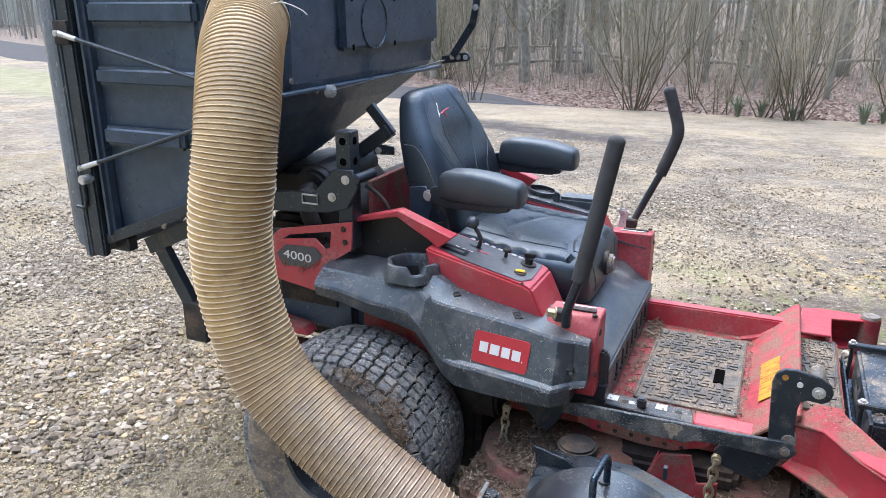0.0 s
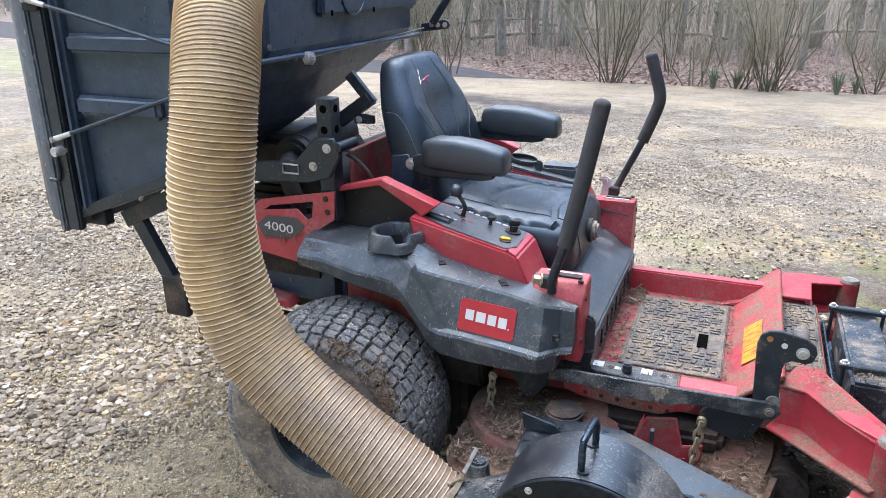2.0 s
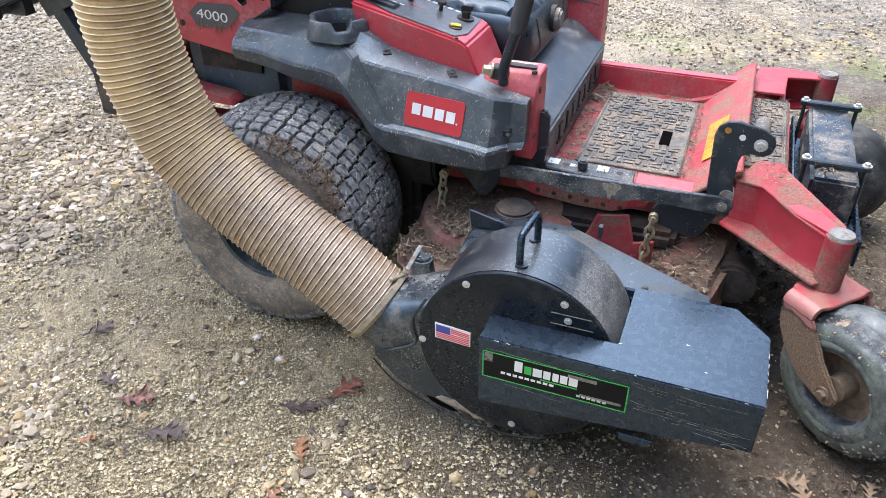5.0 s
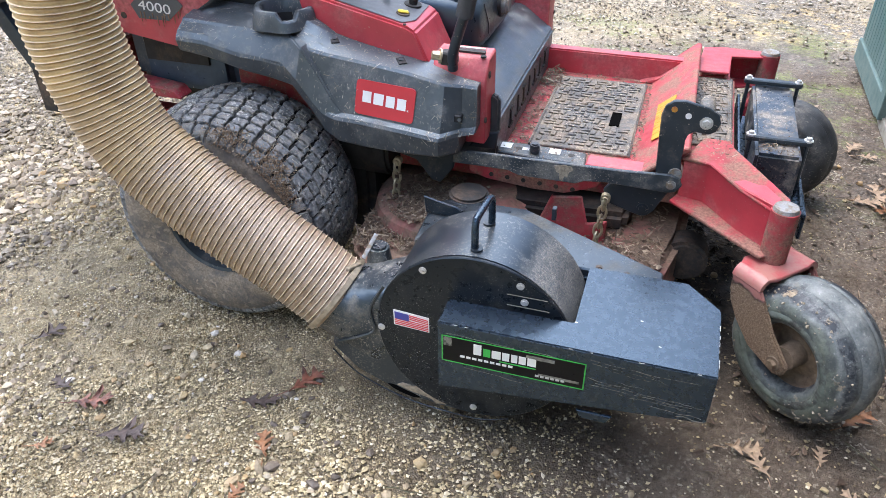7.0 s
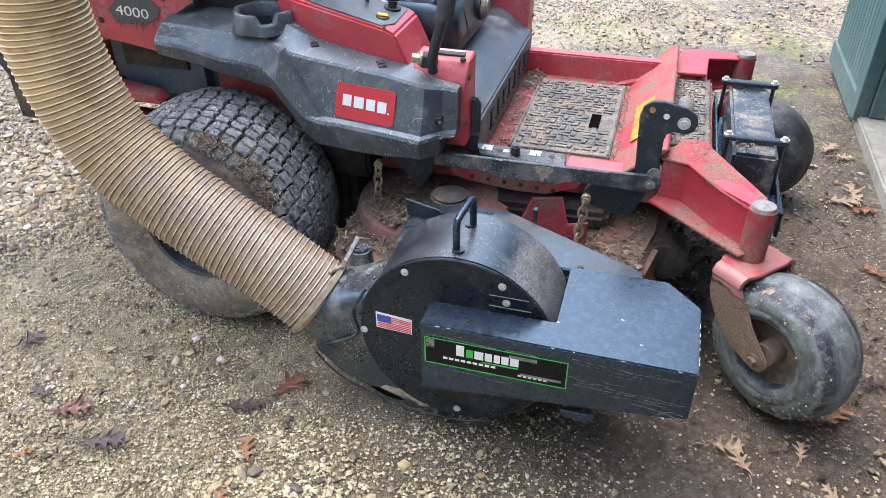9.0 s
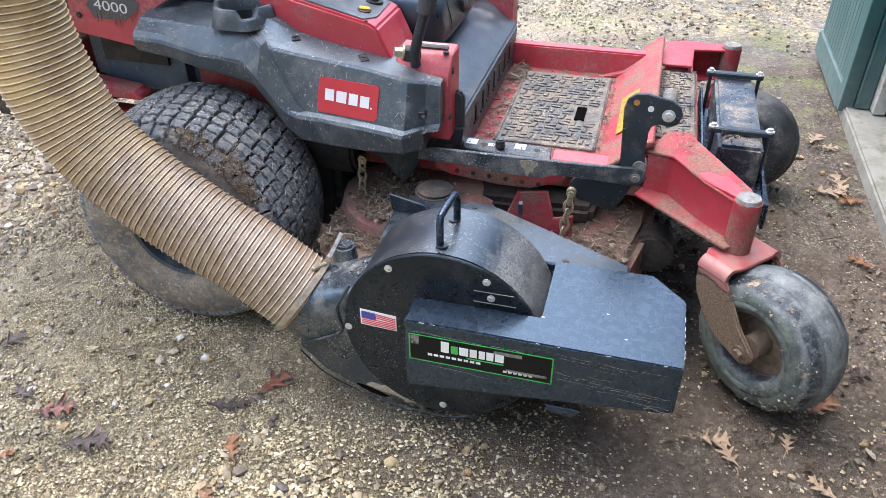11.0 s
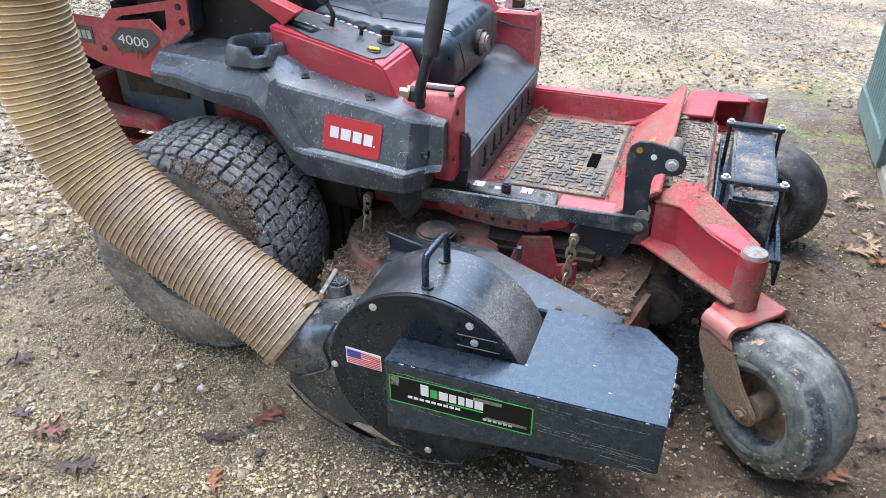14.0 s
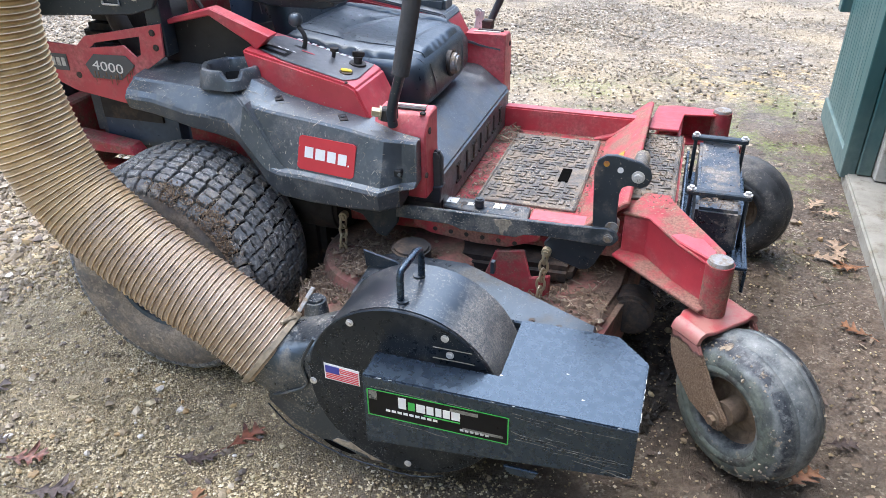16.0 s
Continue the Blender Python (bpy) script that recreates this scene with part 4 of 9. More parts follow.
def shrub(seed, height, count, label, spread=0.26):
    """A bare many-stemmed shrub: dark mossy stems fanning into a haze of fine twigs."""
    rng = np.random.default_rng(seed)
    out = []
    for k in range(count):
        a, t = rng.uniform(0, 6.28), spread * (0.15 + 0.85 * rng.random() ** 0.7)
        w = np.array((math.cos(a) * t, math.sin(a) * t, 1.0))
        w /= np.linalg.norm(w)
        grow(rng, (0.20 * math.cos(a) * rng.random(), 0.20 * math.sin(a) * rng.random(), -0.05), w, height * rng.uniform(0.42, 0.75), rng.uniform(0.010, 0.017), 3, out, 0.60, 0.26, (5, 8))
    t = thing("shrub", (0, 0, 0), label, "shrub", "bare shrubs along the lane")
    for q in (q for q in out if q[1] > 0.0098):
        tr = new("stem", twig_mesh("stem", rng, [q], M_stem))
        tr.parent = t
    limbs = tagged(new("branching", twig_mesh("branching", rng, [q for q in out if 0.0045 < q[1] <= 0.0098], M_limb)), kind="stuff")
    limbs.parent = t
    ob = tagged(new("crown", twig_mesh("crown", rng, [q for q in out if q[1] <= 0.0045], M_twig)), kind="stuff")
    ob.parent = t
    return t


def tree(seed, height, r):
    """A bare tree: one tapered trunk with limbs, and a crown of twigs."""
    rng = np.random.default_rng(seed)
    t = thing("tree", (0, 0, 0), "bare grey-brown woodland tree with thin twigs in winter", "tree", "trees of the wood")
    lean = rng.normal(0, 0.03, 2)
    line = [(lean[0] * h * height + 0.05 * math.sin(h * 7 + seed), lean[1] * h * height, h * height - 0.1) for h in np.linspace(0, 1, 9)]
    bm = tube(line, lambda i: r * (1 - 0.8 * i / 8), 8)
    part("trunk", bm, M_bark, t, smooth=60)
    out = []
    for k in range(26):
        i = rng.integers(1, 8)
        a = rng.uniform(0, 6.28)
        grow(rng, line[i], (math.cos(a) * 0.8, math.sin(a) * 0.8, 0.5), rng.uniform(0.7, 1.7), r * 0.22, 2, out, 0.5, 0.25, (3, 5))
    ob = new("crown", twig_mesh("crown", rng, out, M_twig))
    ob.parent = t
    return t


def evergreen(seed, height):
    """A thin-crowned pine: trunk, drooping boughs and tufts of needles with gaps between."""
    rng = np.random.default_rng(seed)
    t = thing("pine_tree", (0, 0, 0), "dark green thin-crowned pine deep in the bare wood", "tree", "evergreens of the wood")
    part("trunk", tube([(0.03 * math.sin(5 * h), 0.0, h * height) for h in np.linspace(0, 1, 8)], lambda i: 0.075 * (1 - 0.11 * i), 7), M_bark_dark, t, smooth=60)
    boughs, verts, faces = [], [], []
    for k in range(46):
        h = height * (0.12 + 0.86 * k / 46)
        a, ln = rng.uniform(0, 6.28), (1.5 * (1 - h / height) + 0.35) * rng.uniform(0.6, 1.1)
        d = np.array((math.cos(a), math.sin(a), rng.uniform(-0.25, 0.15)))
        p = [np.array((0, 0, h)) + d * ln * f + (0, 0, -0.12 * ln * f * f) for f in (0, 0.5, 1)]
        boughs.append(([tuple(q) for q in p], 0.014))
        for j in range(34):
            f = rng.uniform(0.2, 1.0)
            c = p[0] + (p[2] - p[0]) * f + rng.normal(0, 0.10, 3)
            for q in range(3):
                w = rng.normal(0, 1, 3)
                w /= np.linalg.norm(w)
                u = np.cross(w, rng.normal(0, 1, 3))
                u /= np.linalg.norm(u)
                k0, sz = len(verts), rng.uniform(0.05, 0.11)
                verts += [tuple(c - u * 0.014), tuple(c + u * 0.014), tuple(c + w * sz)]
                faces.append((k0, k0 + 1, k0 + 2))
    ob = new("boughs", twig_mesh("boughs", rng, boughs, M_bark_dark))
    ob.parent = t
    ob = tagged(new("crown", fast_mesh("crown", verts, faces, M_needle)), kind="stuff")
    ob.parent = t
    return t


def woods():
    rng = np.random.default_rng(3)
    kinds = [tree(k, h, r) for k, h, r in ((1, 8.0, 0.10), (2, 7.0, 0.075), (3, 9.0, 0.14), (4, 6.5, 0.055))]
    def lane(x):
        return 16.0 if x > -6 else 16.0 + (-6 - x) * 0.40
    spots = []
    for k in range(60):
        y = 16.0 + 9.0 * rng.random() ** 1.2
        spots.append((rng.uniform(-1.75, 0.35) * y * 0.9 + 1.5, y, rng.integers(0, 4), rng.uniform(0, 360), rng.uniform(0.85, 1.2)))
    used = set()
    for x, y, k, turn, s in spots:
        y = max(y, lane(x) + 0.3)
        m = pose(x, y, ground_z(x, y), 0, 0, turn)
        if k not in used:
            used.add(k)
            kinds[k].matrix_basis = m
        else:
            copy_thing(kinds[k], m)
    # the deeper wood: countless thin trunks and brush
    out = []
    for k in range(900):
        y = 18 + 30 * rng.random()
        x = rng.uniform(-1.9, 0.5) * y + 1
        r = rng.choice([0.03, 0.05, 0.08, 0.12])
        if y < lane(x) + 0.6:
            continue
        b = np.array((x, y, ground_z(x, y)))
        lean = rng.normal(0, 0.30, 2)
        out.append(([tuple(b), tuple(b + (lean[0] * 0.4, lean[1] * 0.4, 3)), tuple(b + (lean[0], lean[1], 7.5))], r))
    tagged(new("far_trunks", twig_mesh("far_trunks", rng, out[::3], M_bark)), "countless thin grey trunks deep in the wood", "woods", kind="stuff")
    tagged(new("dark_trunks", twig_mesh("dark_trunks", rng, out[1::3] + out[2::3], M_bark_dark)), "countless thin dark trunks deep in the wood", "woods", kind="stuff")
    out = []
    for k in range(2600):
        u = rng.random() ** 1.5
        y = 15.9 + 24 * u
        x = rng.uniform(-1.9, 0.45) * y + 1.2
        if y < lane(x):
            continue
        b = np.array((x, y, ground_z(x, y)))
        tall = (0.5 + 1.9 * rng.random() ** 1.5) * (1 + 0.9 * u)
        for j in range(6):
            a, tl = rng.uniform(0, 6.28), rng.uniform(0.05, 0.55)
            h = tall * rng.uniform(0.5, 1.0)
            d = np.array((math.cos(a) * tl, math.sin(a) * tl, 1.0))
            o = b + np.array((rng.normal(0, 0.25), rng.normal(0, 0.25), 0))
            mid = o + d * h * 0.5 + rng.normal(0, 0.10, 3)
            tip = o + d * h + np.array((math.cos(a), math.sin(a), -0.3)) * h * rng.uniform(0, 0.25)
            out.append(([tuple(o), tuple(mid), tuple(tip)], 0.0032 + 0.0045 * rng.random() ** 2))
            for q in range(5):
                f = rng.uniform(0.25, 1.0)
                s0 = o + (mid - o) * f * 2 if f < 0.5 else mid + (tip - mid) * (f - 0.5) * 2
                w = d / np.linalg.norm(d) * 0.5 + rng.normal(0, 0.55, 3)
                ln = h * rng.uniform(0.15, 0.38)
                out.append(([tuple(s0), tuple(s0 + w * ln * 0.5 + rng.normal(0, 0.03, 3)), tuple(s0 + w * ln + (0, 0, 0.1 * ln))], 0.0022 + 0.0022 * rng.random()))
    tagged(new("brush", twig_mesh("brush", rng, out, M_brush)), "tangled grey-brown bare brush under the trees", "undergrowth", kind="stuff")
    # evergreens among the bare trees
    pine = evergreen(21, 6.0)
    for k, (x, y, sc) in enumerate(((-3.6, 22.0, 1.0), (3.2, 21.0, 1.1), (-0.9, 19.5, 1.0), (-8.5, 25.0, 1.1), (-13.0, 28.0, 1.2), (5.2, 24.0, 1.0), (-6.2, 21.5, 0.7))):
        m = pose(x, y, ground_z(x, y) - 0.05, 0, 0, 77 * k) @ Matrix.Scale(sc, 4)
        if k:
            copy_thing(pine, m)
        else:
            pine.matrix_basis = m
    # a few dead limbs lying between the trunks
    for k, (x, y, ln, turn) in enumerate(((-5.2, 19.0, 3.4, 8), (-4.2, 19.6, 2.6, -14), (-6.6, 20.4, 3.0, 22), (-1.0, 19.2, 2.2, -6), (2.0, 20.0, 2.8, 12), (-8.5, 21.0, 3.0, -20))):
        c, d = Vector((x, y, ground_z(x, y) + 0.25 + 0.1 * (k % 3))), Vector((math.cos(radians(turn)), math.sin(radians(turn)), 0.06 * (-1) ** k))
        limb = part("fallen_limb", tube([c - d * ln * 0.5, c - d * ln * 0.15 + Vector((0, 0, 0.06)), c + d * ln * 0.2, c + d * ln * 0.5 + Vector((0, 0, -0.05))], lambda i: 0.055 - 0.012 * i, 7), M_bark, None, "", 60)
        tagged(limb, "grey dead limb lying on brush and leaf litter", "branch", "dead limbs in the wood")
    # shrubs along the lane
    a = shrub(11, 3.6, 20, "large bare vase-shaped shrub at the edge of the lot", 0.60)
    b = shrub(12, 2.6, 7, "bare upright shrub beside the lane", 0.45)
    c = shrub(13, 1.5, 6, "small bare shrub beside the lane", 0.6)
    for proto, places in ((a, [(-2.27, 13.22), (0.235, 13.0), (-7.5, 17.0)]), (b, [(-5.33, 13.3), (2.1, 13.4), (-1.6, 15.9), (3.6, 13.3)]), (c, [(-0.27, 13.1), (-0.95, 13.4), (1.7, 13.3)])):
        for k, (x, y) in enumerate(places):
            m = pose(x, y, ground_z(x, y), 0, 0, 40 * k)
            if k:
                copy_thing(proto, m)
            else:
                proto.matrix_basis = m
    # low tufts of grey-green blades under the shrubs
    def tuft(seed, n, size):
        r2 = np.random.default_rng(seed)
        v, f = [], []
        for k in range(n):
            a, ln, w = r2.uniform(0, 6.28), size * r2.uniform(0.6, 1.1), size * 0.045
            dx, dy, o = math.cos(a), math.sin(a), r2.uniform(0.15, 0.75)
            k0 = len(v)
            for i, (u, h) in enumerate(((0.05, 0.0), (0.3 * o, 0.5), (0.8 * o, 0.85), (1.2 * o, 0.95 - 0.3 * o))):
                ww = w * (1 - 0.28 * i)
                v += [(dx * u * ln - dy * ww, dy * u * ln + dx * ww, h * ln), (dx * u * ln + dy * ww, dy * u * ln - dx * ww, h * ln), (dx * (u * ln - ww * 0.5), dy * (u * ln - ww * 0.5), h * ln + ww * 0.4)]
            for i in range(3):
                for p, q in ((0, 1), (1, 2), (2, 0)):
                    f.append((k0 + 3 * i + p, k0 + 3 * i + q, k0 + 3 * i + 3 + q, k0 + 3 * i + 3 + p))
        return tagged(new("blade_tuft", fast_mesh("blade_tuft", v, f, M_blade)), "low tuft of grey-green strap leaves at the wood edge", "plant", "blade tufts at the edge of the lot")
    tf = tuft(5, 34, 0.36)
    for k, (x, y, sc) in enumerate(((-0.60, 12.95, 1.0), (-0.26, 13.1, 0.9), (0.20, 12.9, 0.7), (1.17, 12.87, 1.0), (1.45, 13.1, 0.8))):
        m = pose(x, y, ground_z(x, y) - 0.01, 0, 0, 70 * k) @ Matrix.Scale(sc, 4)
        if k:
            copy_thing(tf, m)
        else:
            tf.matrix_basis = m
    # scraps of dead leaf trodden into the soil by the shed
    verts, faces = [], []
    for k in range(1500):
        x, y = rng.uniform(0.25, 0.92), 1.2 + 2.8 * rng.random()
        s, a, tl = 0.003 + 0.016 * rng.random() ** 3.5, rng.uniform(0, 6.28), rng.normal(0, 0.35, 2)
        k0, slim = len(verts), rng.uniform(0.15, 0.6)
        for q in range(7):
            b, rr = 2 * math.pi * q / 7, rng.uniform(0.55, 1.15)
            px, py = rr * math.cos(b), rr * math.sin(b) * slim
            u, v = px * math.cos(a) - py * math.sin(a), px * math.sin(a) + py * math.cos(a)
            verts.append((x + s * u, y + s * v, ground_z(x, y) + 0.004 + s * (0.5 * u * tl[0] + 0.5 * v * tl[1] + 0.35 * rng.random())))
        for q in range(1, 6):
            faces.append((k0, k0 + q, k0 + q + 1))
    tagged(new("leaf_scraps", fast_mesh("leaf_scraps", verts, faces, M_scrap)), "brown leaf scraps trodden into damp soil", "leaf litter", kind="stuff")
    # fallen leaves on the bank beyond the lane
    verts, faces = [], []
    for k in range(17000):
        y = 13.15 + 6 * rng.random() ** 1.3
        x = rng.uniform(-1.2, 0.5) * y
        if x < -2.9 and y < 15.2 - 0.3 * (x + 5):
            continue
        s, a, tl = rng.uniform(0.018, 0.040), rng.uniform(0, 6.28), rng.normal(0, 0.4, 2)
        z = ground_z(x, y) + 0.02
        k0 = len(verts)
        for px, py in ((-1, 0), (0, -0.6), (1, 0), (0, 0.6)):
            u, v = px * math.cos(a) - py * math.sin(a), px * math.sin(a) + py * math.cos(a)
            verts.append((x + s * u, y + s * v, z + s * (u * tl[0] + v * tl[1])))
        faces.append((k0, k0 + 1, k0 + 2, k0 + 3))
    tagged(new("leaf_litter", fast_mesh("leaf_litter", verts, faces, M_litter)), "reddish brown fallen leaves under the trees", "leaf litter", kind="stuff")
    # the end of the wood, far behind all else, its haze painted in
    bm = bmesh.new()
    # unseen wall of woods added behind the camera, closing off the low sky
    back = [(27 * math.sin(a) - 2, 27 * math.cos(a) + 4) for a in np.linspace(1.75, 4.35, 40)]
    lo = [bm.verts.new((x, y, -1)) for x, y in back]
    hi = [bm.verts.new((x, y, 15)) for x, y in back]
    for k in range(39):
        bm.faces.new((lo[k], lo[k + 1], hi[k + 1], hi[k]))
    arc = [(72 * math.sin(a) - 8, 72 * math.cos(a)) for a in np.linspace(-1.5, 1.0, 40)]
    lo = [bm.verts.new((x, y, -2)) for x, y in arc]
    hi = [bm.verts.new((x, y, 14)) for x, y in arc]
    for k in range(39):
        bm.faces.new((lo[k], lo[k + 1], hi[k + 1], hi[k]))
    tagged(part("backdrop", bm, M_far), "grey far woods with painted haze, and an unseen arc behind the camera", "backdrop", kind="structure")


woods()


# ---------------------------------------------------------------- the mower
MID = 2.235  # centre line of the machine


def flip(bm):
    """A mirror copy across the centre line."""
    bm2 = bm.copy()
    for v in bm2.verts:
        v.co.y = 2 * MID - v.co.y
    bmesh.ops.reverse_faces(bm2, faces=bm2.faces)
    return bm2


def both(name, bm, mat, parent, label="", smooth=35.0):
    """A part on the right side and its mirror on the left."""
    other = flip(bm)
    a = part(name, bm, mat, parent, label, smooth)
    b = part(name, other, mat, parent, label, smooth)
    return a, b


mower = thing("riding_mower", (-0.4, MID, 0), "red and black zero-turn riding mower, muddy from use, on gravel", "lawn mower")


def rear_wheel(y0, y1, label):
    """Wide turf tyre with rows of small blocks on a steel rim."""
    R, cx, cz = 0.300, -0.965, 0.298
    w, mid = y1 - y0, (y0 + y1) / 2
    m = Matrix.Translation((cx, mid, cz))
    half = w / 2
    near_side = [(0.126, 0.034), (0.136, 0.016), (0.175, 0.003), (0.225, 0.0), (0.250, 0.006), (0.268, 0.018), (0.280, 0.038), (0.286, 0.062), (0.289, 0.09)]
    prof = [(r, -half + d) for r, d in near_side] + [(0.290, 0.0)] + [(r, half - d) for r, d in reversed(near_side)]
    bm = lathe(prof, 64, m=m)
    # the carcass under the tread takes the painted groove shade
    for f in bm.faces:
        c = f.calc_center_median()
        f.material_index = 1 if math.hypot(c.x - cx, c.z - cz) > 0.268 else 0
    tyre = part("tyre", bm, [M_sidewall, M_groove_shade], mower, label, 60)
    # tread rows
    verts, faces = [], []
    rng = random.Random(4)
    rows, around = 10, 46

    def tread_r(h):
        d = half - abs(h)
        for (r0, d0), (r1, d1) in zip(near_side[3:], near_side[4:]):
            if d <= d1:
                return r0 + (r1 - r0) * max(0.0, (d - d0) / (d1 - d0))
        return 0.2895
    for i in range(rows):
        h = -half + 0.008 + (w - 0.016) * (i + 0.5) / rows
        for k in range(around):
            a = 2 * math.pi * (k + 0.11 * i + 0.10 * (i % 2) + rng.uniform(-0.05, 0.05)) / around
            la, lh = 0.440 * 2 * math.pi / around, 0.470 * (w - 0.016) / rows
            skew = 0.16 if (i % 2) else -0.16
            k0 = len(verts)
            lift = 0.011 + rng.uniform(-0.002, 0.001)
            shape = [(-1, -1), (-0.25, -0.78), (0.3, -1.06), (1, -0.9), (1.14, 0), (1, 1), (0.3, 0.8), (-0.3, 1.06), (-1, 0.9), (-0.84, 0)]
            shape = [(u + rng.uniform(-0.07, 0.07), v + rng.uniform(-0.06, 0.06)) for u, v in shape]
            for up, s in ((-0.012, 1.0), (lift - 0.002, 0.93), (lift, 0.80)):
                for u, v in shape:
                    aa = a + s * la * (u + skew * v * 0.5)
                    hh = h + s * lh * v
                    r = tread_r(hh) + up
                    verts.append((cx + r * math.cos(aa), mid + hh, cz + r * math.sin(aa)))
            n = len(shape)
            faces.append(tuple(k0 + 2 * n + q for q in range(n)))
            for lv in (0, n):
                for q in range(n):
                    faces.append((k0 + lv + q, k0 + lv + (q + 1) % n, k0 + lv + n + (q + 1) % n, k0 + lv + n + q))
    tread = new("tread", fast_mesh("tread", verts, faces, M_rubber))
    tread.parent = tyre
    tagged(tread, "blocky black turf tread with dried grass", kind="stuff")
    if mid < MID:
        # brown clods pressed into the shoulder, and dry clippings caught in the tread
        v2, f2 = [], []
        for k in range(2400):
            a0, h0, sa, sh = rng.choice(((0.80, -half + 0.018, 0.10, 0.016), (1.25, -half + 0.025, 0.10, 0.010), (0.58, -half + 0.012, 0.07, 0.008), (0.85, -half + 0.03, 0.14, 0.02)))
            a, hh = rng.gauss(a0, sa), rng.gauss(h0, sh)
            hh = max(-half + 0.006, hh)
            r, sz = tread_r(hh) + 0.009 + abs(rng.gauss(0, 0.004)), rng.uniform(0.0005, 0.0015)
            c = Vector((cx + r * math.cos(a), mid + hh, cz + r * math.sin(a)))
            k0 = len(v2)
            for q in ((1, 0, 0), (0, 1, 0), (-1, 0, 0), (0, -1, 0), (0, 0, 1), (0, 0, -1)):
                v2.append(tuple(c + Vector(q) * sz * rng.uniform(0.3, 3.0)))
            f2 += [(k0 + p, k0 + q, k0 + e) for p, q, e in ((0, 1, 4), (1, 2, 4), (2, 3, 4), (3, 0, 4), (1, 0, 5), (2, 1, 5), (3, 2, 5), (0, 3, 5))]
        clods = new("mud_clod", fast_mesh("mud_clod", v2, f2, M_clod))
        clods.parent = tyre
        tagged(clods, "brown mud pressed into the tread", kind="stuff")
        v2, f2 = [], []
        for k in range(520):
            a, hh = rng.uniform(0.2, 2.6), rng.uniform(-half + 0.01, half - 0.01)
            r = tread_r(hh) + 0.0122 - rng.uniform(0, 0.004)
            c = Vector((cx + r * math.cos(a), mid + hh, cz + r * math.sin(a)))
            out, along = Vector((math.cos(a), 0, math.sin(a))), Vector((-math.sin(a), 0, math.cos(a)))
            tn = rng.uniform(0, 3.14)
            d = along * math.cos(tn) + Vector((0, 1, 0)) * math.sin(tn)
            e, ln, ww = d.cross(out), rng.uniform(0.003, 0.011), rng.uniform(0.0004, 0.0010)
            k0 = len(v2)
            v2 += [tuple(c - d * ln - e * ww), tuple(c - d * ln + e * ww), tuple(c + d * ln + e * ww), tuple(c + d * ln - e * ww), tuple(c + out * ww * 1.5)]
            f2 += [(k0, k0 + 1, k0 + 4), (k0 + 1, k0 + 2, k0 + 4), (k0 + 2, k0 + 3, k0 + 4), (k0 + 3, k0, k0 + 4)]
        straw = new("dry_grass", fast_mesh("dry_grass", v2, f2, M_straw))
        straw.parent = tyre
        tagged(straw, "pale dry grass clippings stuck in the tread", kind="stuff")
    side = -1 if mid < MID else 1
    rim = lathe([(0.129, side * (half - 0.034)), (0.134, side * (half - 0.012)), (0.126, side * (half - 0.016)), (0.120, side * (half - 0.05)), (0.10, side * (half - 0.085)), (0.05, side * (half - 0.08)), (0.0, side * (half - 0.08))], 40, m=m)
    part("rim", rim, M_steel_black, mower, "black steel rim", 40)


rear_wheel(1.500, 1.825, "wide black turf tyre, muddy sidewall")
rear_wheel(2 * MID - 1.825, 2 * MID - 1.500, "wide black turf tyre, muddy sidewall")


